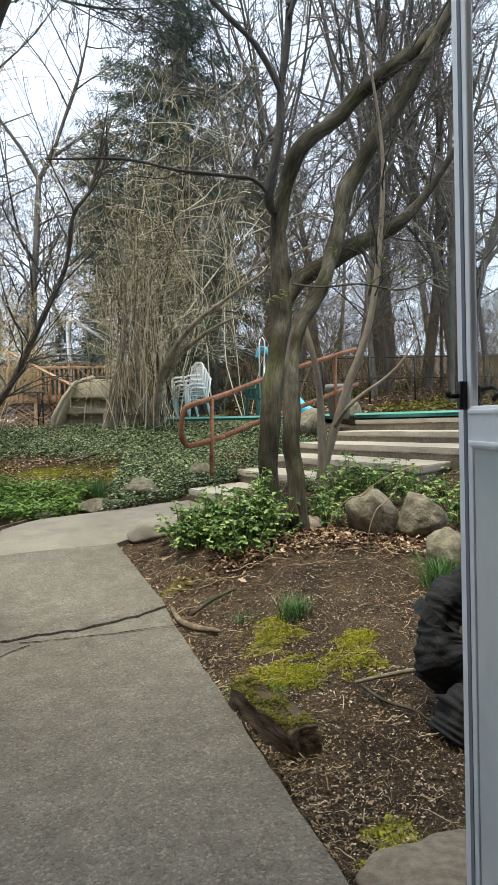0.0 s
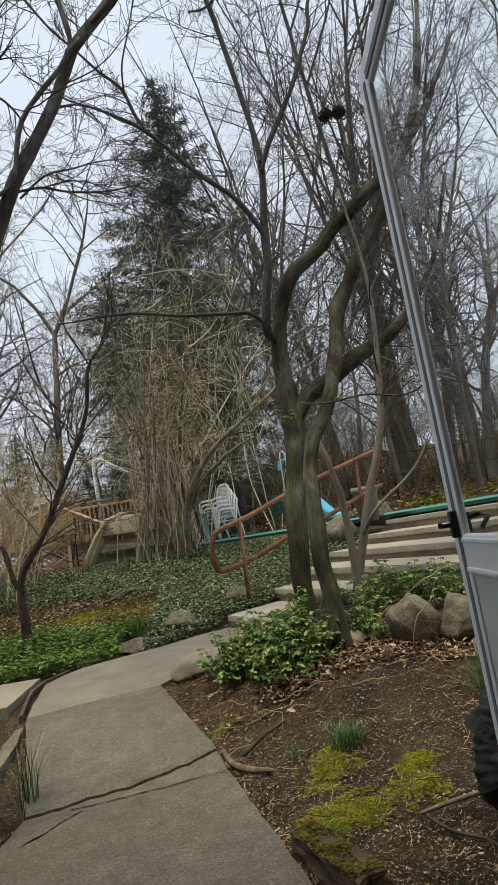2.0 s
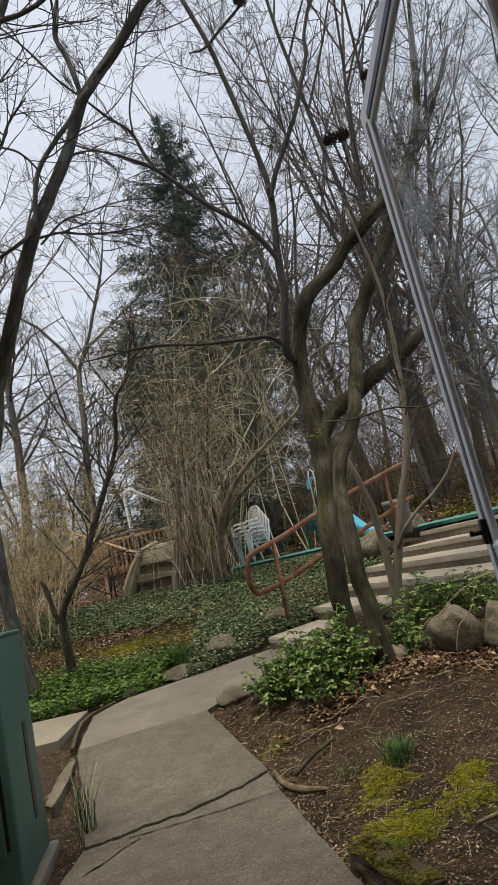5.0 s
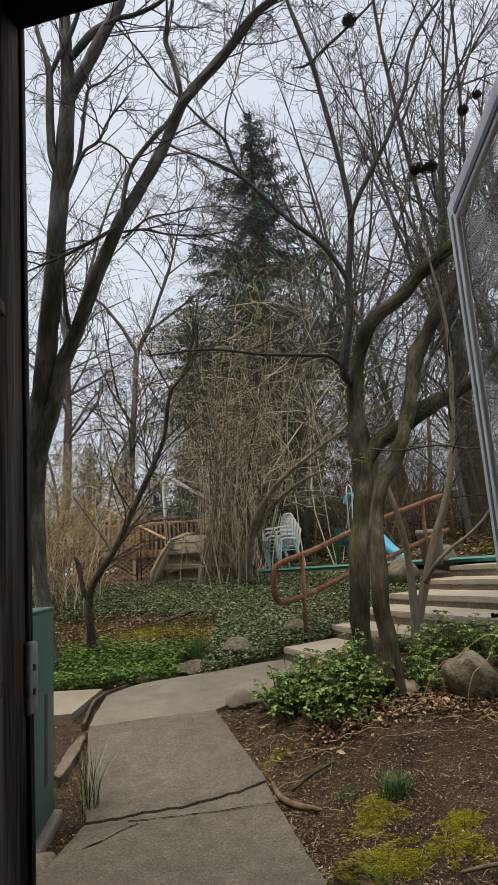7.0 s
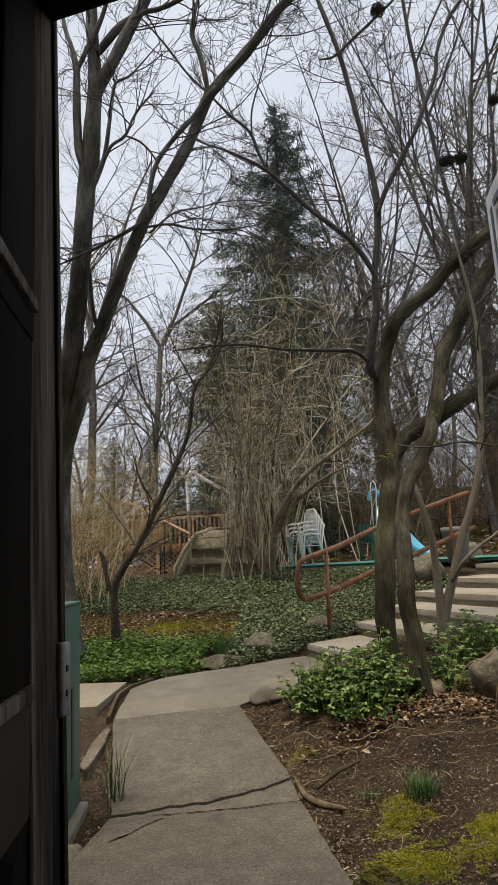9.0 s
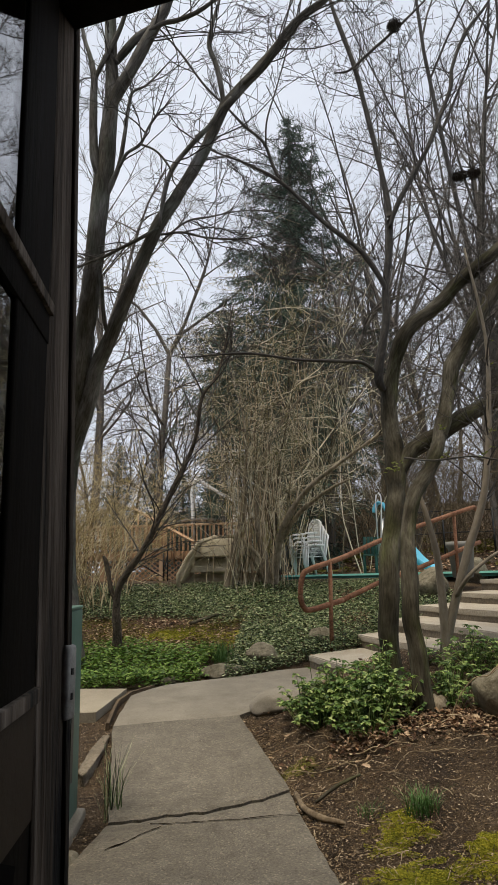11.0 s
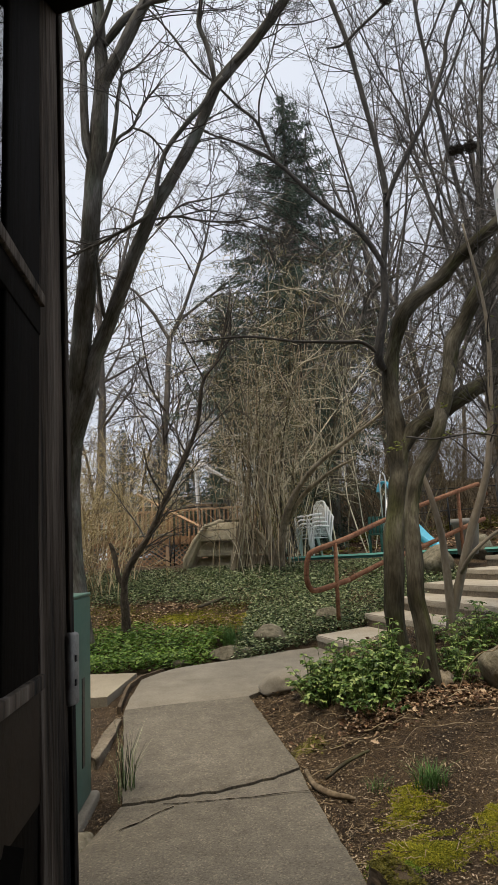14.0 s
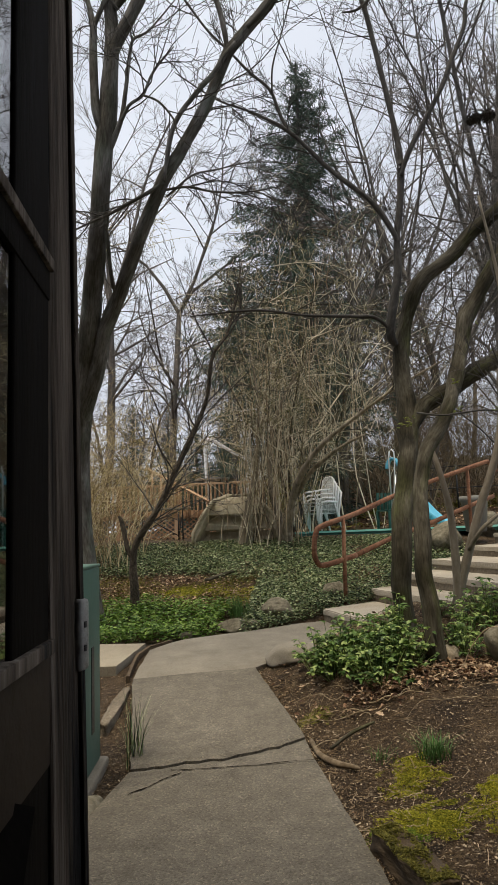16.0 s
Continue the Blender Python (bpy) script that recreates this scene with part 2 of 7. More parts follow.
M_MOSS = material("moss", [(0.11, 0.125, 0.01), (0.26, 0.265, 0.02), (0.44, 0.41, 0.04)], 0.9, 60, 5.0, 0.0, per_island=0.5, translucent=0.2)
M_MOSSDARK = material("olive_moss", [(0.06, 0.06, 0.012), (0.13, 0.12, 0.022), (0.22, 0.2, 0.04)], 0.9, 60, 5.0, 0.0, per_island=0.4, translucent=0.2)
M_MOSSGREEN = material("green_moss", [(0.06, 0.11, 0.01), (0.15, 0.22, 0.02), (0.26, 0.33, 0.04)], 0.9, 60, 5.0, 0.0, per_island=0.4, translucent=0.2)
M_LITTER = material("dead_leaf", [(0.07, 0.036, 0.02), (0.165, 0.09, 0.05), (0.29, 0.18, 0.105), (0.45, 0.33, 0.22)], 0.8, 30, 3.0, 0.0, per_island=0.8)
M_CHIP = material("wood_chip", [(0.02, 0.012, 0.006), (0.085, 0.053, 0.026), (0.18, 0.122, 0.066), (0.3, 0.215, 0.125), (0.58, 0.47, 0.33)], 0.9, 30, 3.0, 0.0, per_island=1.0, bounds=(0.1, 1.0))
M_DEBRIS = material("weathered_twig", [(0.025, 0.016, 0.009), (0.1, 0.072, 0.043), (0.25, 0.195, 0.13)], 0.9, 30, 3.0, 0.2, per_island=0.9)
M_ROCK = material("fieldstone", [(0.05, 0.043, 0.028), (0.125, 0.11, 0.076), (0.21, 0.19, 0.14), (0.32, 0.295, 0.23)], 0.92, 24, 3.0, 0.9, depth=0.02, bounds=(0.3, 0.75))
M_RUST = material("rusty_rail", [(0.055, 0.024, 0.013), (0.15, 0.066, 0.034), (0.25, 0.13, 0.075), (0.38, 0.28, 0.2)], 0.85, 45, 7.0, 0.7, depth=0.004, bounds=(0.34, 0.74))
M_ALU = material("white_aluminium", [(0.8, 0.82, 0.85), (0.9, 0.91, 0.93)], 0.4, 30, 2.0, 0.05)
M_PANEL = material("grey_door_panel", [(0.5, 0.53, 0.53), (0.62, 0.65, 0.65)], 0.22, 12, 1.2, 0.05)
M_GASKET = material("grey_gasket", [(0.12, 0.135, 0.16), (0.2, 0.22, 0.26)], 0.6, 30, 3.0, 0.1)
M_BLACK = material("black_plastic", [(0.006, 0.006, 0.007), (0.018, 0.018, 0.02)], 0.42, 30, 3.0, 0.3)
M_DOORWOOD = material("weathered_brown_wood", [(0.005, 0.004, 0.003), (0.105, 0.078, 0.055), (0.23, 0.185, 0.145), (0.42, 0.37, 0.32)], 0.88, 26, 5.0, 1.0, stretch=(2.2, 2.2, 0.07), bounds=(0.4, 0.7), depth=0.01)
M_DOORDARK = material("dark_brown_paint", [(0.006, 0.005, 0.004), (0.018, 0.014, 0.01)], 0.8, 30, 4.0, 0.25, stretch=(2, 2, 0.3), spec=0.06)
M_DOORRAIL = material("worn_brown_paint", [(0.034, 0.024, 0.016), (0.072, 0.052, 0.036)], 0.7, 30, 4.0, 0.3, spec=0.15)
M_STEEL = material("dull_steel", [(0.2, 0.185, 0.165), (0.48, 0.46, 0.43)], 0.6, 60, 14.0, 0.3, metal=0.35)
M_CABINET = material("green_cabinet_paint", [(0.06, 0.125, 0.1), (0.09, 0.17, 0.14)], 0.5, 25, 2.0, 0.08)
M_RED = material("red_sticker", [(0.55, 0.03, 0.03), (0.65, 0.05, 0.05)], 0.5, 20, 2.0, 0.0)
M_TEAL = material("teal_deck_paint", [(0.05, 0.2, 0.17), (0.1, 0.3, 0.26)], 0.7, 30, 2.0, 0.2)
M_BLUE = material("blue_slide_plastic", [(0.1, 0.42, 0.62), (0.16, 0.52, 0.72)], 0.35, 12, 1.0, 0.0)
M_CHAIR = material("white_chair_metal", [(0.8, 0.8, 0.78), (0.9, 0.9, 0.88)], 0.5, 20, 2.0, 0.05)
M_GREENCHAIR = material("green_chair_plastic", [(0.012, 0.06, 0.045), (0.025, 0.09, 0.07)], 0.5, 20, 2.0, 0.05)
M_MOULD = material("moulded_fibreglass", [(0.25, 0.21, 0.14), (0.48, 0.42, 0.3), (0.66, 0.6, 0.46)], 0.75, 9, 1.6, 0.3)
M_DECKWOOD = material("deck_wood", [(0.21, 0.115, 0.058), (0.36, 0.215, 0.118), (0.5, 0.34, 0.21)], 0.85, 20, 2.0, 0.3, stretch=(1, 1, 0.3), per_object=0.3)
M_CHROME = material("steel_tube", [(0.66, 0.66, 0.65), (0.8, 0.8, 0.79)], 0.35, 30, 3.0, 0.0, metal=0.4)
M_POT = material("grey_pot", [(0.16, 0.16, 0.15), (0.24, 0.235, 0.22)], 0.75, 30, 3.0, 0.2)
M_LOG = material("rotten_timber", [(0.03, 0.021, 0.012), (0.085, 0.06, 0.036), (0.16, 0.115, 0.07)], 0.95, 24, 3.0, 0.9, stretch=(1, 0.3, 1), depth=0.02)
M_WALL = material("brown_siding", [(0.07, 0.055, 0.045), (0.11, 0.09, 0.075)], 0.85, 20, 1.5, 0.3)
M_ROOM = material("dim_interior_paint", [(0.3, 0.28, 0.25), (0.38, 0.36, 0.33)], 0.85, 20, 1.0, 0.1)
M_HOUSEWHITE = material("white_clapboard", [(0.6, 0.6, 0.58), (0.72, 0.72, 0.7)], 0.7, 10, 1.0, 0.1)
M_ROOFGREY = material("grey_shingle", [(0.14, 0.14, 0.14), (0.22, 0.22, 0.22)], 0.9, 10, 1.0, 0.3)
M_GLASS = glass_material("clear_glass")
M_STORM = glass_material("thin_storm_glass", gloss=0.18)
M_NEST = material("leaf_clump", [(0.02, 0.017, 0.014), (0.06, 0.048, 0.037)], 0.9, 40, 4.0, 0.5)
M_HOSE = material("dull_black_plastic", [(0.007, 0.007, 0.008), (0.028, 0.028, 0.03)], 0.72, 26, 5.0, 0.8, spec=0.25, depth=0.012)
M_STRAW = material("pale_dry_stem", [(0.14, 0.1, 0.058), (0.31, 0.24, 0.15), (0.52, 0.43, 0.3)], 0.88, 30, 4.0, 0.2, per_island=0.6)


# ---- builders ----
class Geo:
    """Vertices and faces gathered for one mesh."""

    def __init__(self):
        self.v, self.f = [], []
        self.grain = None

    def tube(self, pts, radii, n=6, cap=False):
        P = np.asarray(pts, float)
        k = len(P)
        R = np.full(k, radii) if np.isscalar(radii) else np.asarray(radii, float)
        T = np.gradient(P, axis=0)
        T /= np.linalg.norm(T, axis=1)[:, None] + 1e-9
        ref = np.array([0.0, 0, 1]) if abs(T[0, 2]) < 0.8 else np.array([1.0, 0, 0])
        U = np.cross(T, ref)
        U /= np.linalg.norm(U, axis=1)[:, None] + 1e-9
        W = np.cross(T, U)
        a = np.arange(n) * (2 * math.pi / n)
        ring = P[:, None] + R[:, None, None] * (np.cos(a)[None, :, None] * U[:, None] + np.sin(a)[None, :, None] * W[:, None])
        o = len(self.v)
        self.v.extend(map(tuple, ring.reshape(-1, 3)))
        for i in range(k - 1):
            b = o + i * n
            for j in range(n):
                q = (j + 1) % n
                self.f.append((b + j, b + q, b + n + q, b + n + j))
        if cap:
            self.f.append(tuple(range(o + n - 1, o - 1, -1)))
            self.f.append(tuple(range(o + (k - 1) * n, o + k * n)))
        return self

    def leaf(self, p, along, up, length, width, fold=0.25):
        """A pointed leaf folded on its midrib."""
        p, along, up = Vector(p), Vector(along).normalized(), Vector(up)
        side = along.cross(up)
        if side.length < 1e-4:
            side = along.orthogonal()
        side.normalize()
        up = side.cross(along)
        m = p + along * (length * 0.45)
        o = len(self.v)
        self.v += [p[:], (m + side * width / 2 + up * width * fold)[:], (p + along * length - up * length * 0.12)[:], (m - side * width / 2 + up * width * fold)[:]]
        self.f += [(o, o + 1, o + 2), (o, o + 2, o + 3)]

    def box(self, lo, hi, m=None, bevel=0.0):
        bm = bmesh.new()
        bmesh.ops.create_cube(bm, size=1)
        for w in bm.verts:
            w.co = Vector([lo[i] + (w.co[i] + 0.5) * (hi[i] - lo[i]) for i in range(3)])
        if bevel:
            bmesh.ops.bevel(bm, geom=bm.edges[:], offset=bevel, segments=2, affect="EDGES", profile=0.5)
        return self.add(bm, m)

    def add(self, bm, m=None):
        o = len(self.v)
        bm.verts.index_update()
        for w in bm.verts:
            self.v.append(tuple(m @ w.co) if m else tuple(w.co))
        for g in bm.faces:
            self.f.append(tuple(o + w.index for w in g.verts))
        bm.free()
        return self

    def blob(self, c, size, seed=0.0, rough=0.25, detail=3, freq=1.3, facets=0):
        bm = bmesh.new()
        bmesh.ops.create_icosphere(bm, subdivisions=detail, radius=1)
        for w in bm.verts:
            d = w.co.copy()
            k = 1 + rough * noise.noise(d * freq + Vector((seed, seed * 1.7, 0))) + rough * 0.35 * noise.noise(d * freq * 3.1 + Vector((0, seed, seed)))
            q = d * k
            for i in range(facets):
                a, b = seed * 1.7 + i * 2.4, math.sin(seed + i * 1.3) * 0.9
                n = Vector((math.cos(a) * math.cos(b), math.sin(a) * math.cos(b), math.sin(b)))
                over = q.dot(n) - 0.78
                if over > 0:
                    q -= n * over * 0.8
            w.co = Vector((q.x * size[0], q.y * size[1], q.z * size[2])) + Vector(c)
        return self.add(bm)

    def mesh(self, name, mat, smooth=True):
        me = bpy.data.meshes.new(name)
        me.from_pydata(self.v, [], self.f)
        if self.grain is not None:
            me.attributes.new("grain", "FLOAT_VECTOR", "POINT").data.foreach_set("vector", np.asarray(self.grain, float).ravel())
        if smooth:
            me.polygons.foreach_set("use_smooth", [True] * len(me.polygons))
        me.materials.append(mat)
        me.update()
        return me


def part(name, geo, mat, parent=None, label="", smooth=True, at=None):
    """Links gathered geometry as one mesh object under a thing or part."""
    ob = new(name, geo if isinstance(geo, bpy.types.Mesh) else geo.mesh(name, mat, smooth))
    if at is not None:
        ob.matrix_basis = at
    if parent:
        ob.parent = parent
    return tagged(ob, label) if label else ob


def thing(name, label, category, group="", kind="", at=None):
    ob = new(name)
    ob.empty_display_size = 0.1
    if at is not None:
        ob.matrix_basis = at
    return tagged(ob, label, category, group, kind)


def solo(name, geo, mat, label, category, group="", kind="", smooth=True):
    return tagged(part(name, geo, mat, None, "", smooth), label, category, group, kind)


def smoothstep(x):
    x = min(1.0, max(0.0, x))
    return x * x * (3 - 2 * x)


def lerp_table(table, x):
    return float(np.interp(x, [a for a, _ in table], [b for _, b in table]))


# ---- the lie of the land ----
PATH_Z = [(3.5, 0.0), (5.0, 0.135), (6.6, 0.207), (9, 0.3)]
PATH_RIGHT = [(0.5, 0.85), (1.67, 0.6), (2.18, 0.5), (2.65, 0.37), (3.72, 0.1), (4.95, -0.27), (5.4, 0.05), (6.0, 0.3), (7.0, 0.6)]
UP = Vector((0.70, 0.714, 0))
ALONG = Vector((0.714, -0.70, 0))
STAIR = Vector((0.23, 6.5, 0))


def path_z(y):
    return lerp_table(PATH_Z, y)


def land(x, y):
    """Height of the ground."""
    p = path_z(min(y, 7.0))
    rel = Vector((x, y, 0)) - STAIR
    u, v = rel.dot(UP), rel.dot(ALONG)
    right = p - 0.045 + smoothstep((x - lerp_table(PATH_RIGHT, y)) / 0.8) * (0.05 + 0.1 * min(3.0, max(0.0, y - 2.5)))
    right += 0.1 * max(0.0, x - 2.2) * smoothstep((y - 3) / 3)
    left = p - 0.045 + 0.174 * min(3.95, max(0.0, y - 6.25)) * smoothstep((y - 5.9) / 0.7) - 0.02 * max(0, -x - 3)
    k = smoothstep((v + 0.25) / 0.5) if y > 5.4 else (1.0 if x > lerp_table(PATH_RIGHT, y) - 0.3 else 0.0)
    z = left + (right - left) * k
    if u > 0.05 and v > -0.1:
        z = min(z, 0.12 + 0.155 / 0.85 * u + (0.35 * smoothstep((v - 0.9) / 0.5) if u < 1.2 else 0))
    z = min(z, 1.0)
    if y > 10.2:
        z = z + (1.0 - z) * smoothstep((y - 10.2) / 0.8)
    far = max(0.0, y - 13)
    z += 0.13 * min(far, 40) * smoothstep((x + 1.5) / 5) + 0.012 * min(far, 60)
    return z


def ground():
    xs = np.concatenate([[-400, -200, -100, -60, -40, -28, -20, -15, -11, -8, -6, -5], np.arange(-4.2, 5.01, 0.075), [5.4, 6, 7, 8.5, 11, 15, 20, 28, 40, 60, 100, 200, 400]])
    ys = np.concatenate([[-60, -25, -10, -4, -1], np.arange(0.4, 11.5, 0.075), [11.8, 12.4, 13, 14, 15.5, 17, 19, 22, 26, 31, 38, 46, 60, 90, 150, 300, 500]])
    verts = []
    for y in ys:
        for x in xs:
            n = noise.noise(Vector((x * 2.2, y * 2.2, 0))) * 0.018 + noise.noise(Vector((x * 8, y * 8, 3))) * 0.008
            inside = max(-0.62, -0.72 - 0.3 * max(0.0, y - 3.4)) + (0 if y > 4.9 else 0.06) < x < lerp_table(PATH_RIGHT, y) - 0.06 and y < 5.3
            verts.append((x, y, land(x, y) + (n if not inside else -0.09)))
    g = Geo()
    g.v = verts
    w = len(xs)
    g.f = [(j * w + i, j * w + i + 1, (j + 1) * w + i + 1, (j + 1) * w + i) for j in range(len(ys) - 1) for i in range(w - 1)]
    return solo("ground", g, M_DIRT, "dark brown leaf-strewn garden soil", "ground", kind="structure")


ground()


def slab(name, left, right, mat, label, thick=0.12, lift=0.0, cols=10, rows=14):
    """A cast slab lofted between two edge lines, its rim chipped a little."""
    L, R = np.array(left, float), np.array(right, float)

    def sample(line, t):
        d = np.r_[0, np.cumsum(np.linalg.norm(np.diff(line, axis=0), axis=1))]
        return np.array([np.interp(t * d[-1], d, line[:, i]) for i in range(2)])

    g, top = Geo(), []
    for j in range(rows + 1):
        a, b = sample(L, j / rows), sample(R, j / rows)
        for i in range(cols + 1):
            q = a + (b - a) * i / cols
            edge = i in (0, cols) or j in (0, rows)
            k = 0.007 * noise.noise(Vector((q[0] * 9, q[1] * 9, 1))) if edge else 0
            z = path_z(q[1]) + lift + 0.004 * noise.noise(Vector((q[0] * 3, q[1] * 3, 2))) - (0.008 if edge else 0)
            g.v.append((q[0] + k, q[1] + k, z))
    w = cols + 1
    for j in range(rows):
        for i in range(cols):
            g.f.append((j * w + i, j * w + i + 1, (j + 1) * w + i + 1, (j + 1) * w + i))
    rim = [i for i in range(w)] + [j * w + cols for j in range(1, rows + 1)] + [rows * w + i for i in range(cols - 1, -1, -1)] + [j * w for j in range(rows - 1, 0, -1)]
    o = len(g.v)
    for i in rim:
        x, y, z = g.v[i]
        g.v.append((x, y, z - thick))
    for a in range(len(rim)):
        b = (a + 1) % len(rim)
        g.f.append((rim[b], rim[a], o + a, o + b))
    return solo(name, g, mat, label, "pavement", "garden path", "structure", smooth=False)


CRACK = [(-0.70, 3.30), (-0.62, 3.335), (-0.55, 3.35), (-0.47, 3.41), (-0.4, 3.42), (-0.34, 3.455), (-0.28, 3.45), (-0.2, 3.52), (-0.12, 3.55), (-0.06, 3.60), (0.0, 3.61), (0.06, 3.67), (0.12, 3.71)]
CRACK = [(x, float(np.interp(x, [p[0] for p in CRACK], [p[1] for p in CRACK])) + 0.022 * noise.noise(Vector((x * 26, 0, 0))) + 0.01 * noise.noise(Vector((x * 70, 5, 0)))) for x in np.linspace(-0.70, 0.12, 44).tolist()]
FAR_LIP = [(x, y + 0.019 + 0.009 * noise.noise(Vector((x * 18, 9, 0))) + 0.007 * noise.noise(Vector((x * 60, 3, 0)))) for x, y in CRACK]
slab("pavement_near", [(-0.82, 0.95), (-0.3, 0.9), (0.78, 0.8)], CRACK, M_CONCRETE, "cracked grey-tan exposed-aggregate concrete path slab", cols=48, rows=24)
slab("pavement_middle", FAR_LIP, [(-1.11, 4.73), (-0.27, 4.95)], M_CONCRETE, "worn exposed-aggregate concrete path slab behind the crack", lift=0.006, cols=48, rows=24)
slab("pavement_bend", [(-0.27, 4.953), (0.05, 5.4), (0.45, 5.9), (0.72, 6.02)], [(-1.11, 4.733), (-1.22, 5.6), (-1.0, 5.98), (-0.42, 6.3), (0.24, 6.82)], M_BEND, "pale worn concrete slab bending towards the steps", lift=0.004, rows=20)
slab("pavement_side", [(-1.3, 4.95), (-1.29, 5.7)], [(-3.4, 4.7), (-3.4, 5.75)], M_PALE, "pale smooth concrete side path slab", lift=0.03, rows=12)


def hair_crack(pts, width, name="crack"):
    """A narrow open crack in the slab, filled with dark soil."""
    g = Geo()
    fine = []
    for (a, b), (c, d) in zip(pts[:-1], pts[1:]):
        for i in range(6):
            t = i / 6
            fine.append((a + (c - a) * t + random.uniform(-0.004, 0.004), b + (d - b) * t + random.uniform(-0.006, 0.006)))
    fine.append(pts[-1])
    for i, (x, y) in enumerate(fine):
        w = width * random.uniform(0.3, 1.0)
        z = path_z(y) + 0.0045
        g.v += [(x, y - w / 2, z), (x, y + w / 2, z)]
        if i:
            o = 2 * i
            g.f.append((o - 2, o, o + 1, o - 1))
    return tagged(part(name, g, M_CRACK), "thin soil-filled crack across the path slab", "crack", kind="structure")


hair_crack([(-0.5, 3.3), (-0.3, 3.33), (-0.1, 3.37), (0.2, 3.46)], 0.011)
hair_crack([(-0.62, 3.02), (-0.55, 3.1), (-0.5, 3.2), (-0.44, 3.27)], 0.016)

# wooden joint strip between the two paths
g = Geo()
pts = [(-1.16, 4.78), (-1.22, 5.1), (-1.27, 5.4), (-1.25, 5.68), (-1.12, 5.92)]
for i, (x, y) in enumerate(pts):
    z = path_z(y) + 0.003
    g.v += [(x - 0.012, y, z), (x + 0.012, y, z), (x + 0.015, y, z - 0.1), (x - 0.025, y, z - 0.1)]
    if i:
        o = 4 * i
        g.f += [(o - 4 + k, o - 4 + (k + 1) % 4, o + (k + 1) % 4, o + k) for k in range(4)]
g.f += [(0, 1, 2, 3), tuple(len(g.v) - 4 + k for k in (3, 2, 1, 0))]
solo("joint_strip", g, M_LOG, "weathered grey timber joint strip between slabs", "joint strip", kind="structure", smooth=False)


# ---- the steps up to the pool ----
def stairs():
    st = thing("steps", "broad worn concrete garden steps with weathered treads", "steps", kind="structure")
    # left front corner of each tread, its height and how far it runs
    treads = [(0.22, 6.66, 0.325, 1.3), (0.73, 7.25, 0.455, 1.6), (1.1, 7.6, 0.58, 2.5), (1.5, 8.1, 0.695, 3.4), (2.05, 8.75, 0.815, 3.6), (2.6, 9.5, 0.96, 3.6)]
    # the fronts lie askew to the way up
    front, back = Vector((0.375, -0.927, 0)), Vector((0.68, 0.733, 0))
    for i, (x, y, z, wide) in enumerate(treads):
        deep = 1.1

        def cast(bm, inset):
            for w in bm.verts:
                a, b = w.co.x + 0.5, w.co.y + 0.5
                w.co = front * (inset + a * (wide - 2 * inset)) + back * (inset + b * (deep - 2 * inset)) + Vector((0, 0, w.co.z))
            bmesh.ops.subdivide_edges(bm, edges=[e for e in bm.edges if abs((e.verts[0].co - e.verts[1].co).dot(front)) > 1.0], cuts=22)

        bm = bmesh.new()
        bmesh.ops.create_cube(bm, size=1)
        for w in bm.verts:
            w.co.z = (w.co.z - 0.5) * 0.06
        cast(bm, 0.0)
        bmesh.ops.bevel(bm, geom=[e for e in bm.edges if len(e.link_faces) == 2 and e.calc_face_angle(0) > 0.5], offset=0.009, segments=2, affect="EDGES")
        for w in bm.verts:
            q = noise.noise_vector(w.co * 4 + Vector((i * 5.0, 0, 0))) + 0.6 * noise.noise_vector(w.co * 13 + Vector((i * 5.0, 0, 3)))
            w.co += Vector((0.009 * q.x, 0.009 * q.y, 0.004 * q.z))
        step = part("step", Geo().add(bm), M_STEP, st, smooth=False, at=Matrix.Translation((x, y, z)))
        # upright face: its shade is painted in by a darker colour than the tread
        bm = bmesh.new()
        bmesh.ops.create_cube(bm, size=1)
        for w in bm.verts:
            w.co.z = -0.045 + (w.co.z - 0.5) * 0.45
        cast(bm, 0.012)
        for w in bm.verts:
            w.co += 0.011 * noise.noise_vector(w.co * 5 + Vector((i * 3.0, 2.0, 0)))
        part("riser", Geo().add(bm), M_RISER, step, "mottled concrete riser, darker colour standing in for shade", smooth=False)
    return st


stairs()


def pool_deck():
    d = thing("pool_deck", "teal-painted low pool deck boards edge", "pool deck", kind="structure")
    g = Geo()
    outline = [(-0.6, 10.98), (1.6, 10.98), (2.95, 10.3), (4.6, 8.7), (9, 8.6), (9, 14.5), (-0.4, 14.5)]
    k = len(outline)
    g.v = [(x, y, 1.055) for x, y in outline] + [(x, y, 0.99) for x, y in outline]
    g.f = [tuple(range(k))] + [(i, i + k, (i + 1) % k + k, (i + 1) % k) for i in range(k)]
    part("deck_surface", g, M_TEAL, d, smooth=False)
    g = Geo()
    for i in (0, 1, 2):
        (a, b), (c, e) = outline[i], outline[i + 1]
        g.tube([(a, b, 1.04), (c, e, 1.04)], 0.03, 4, True)
    part("edge_board", g, M_TEAL, d, smooth=False)
    return d


pool_deck()


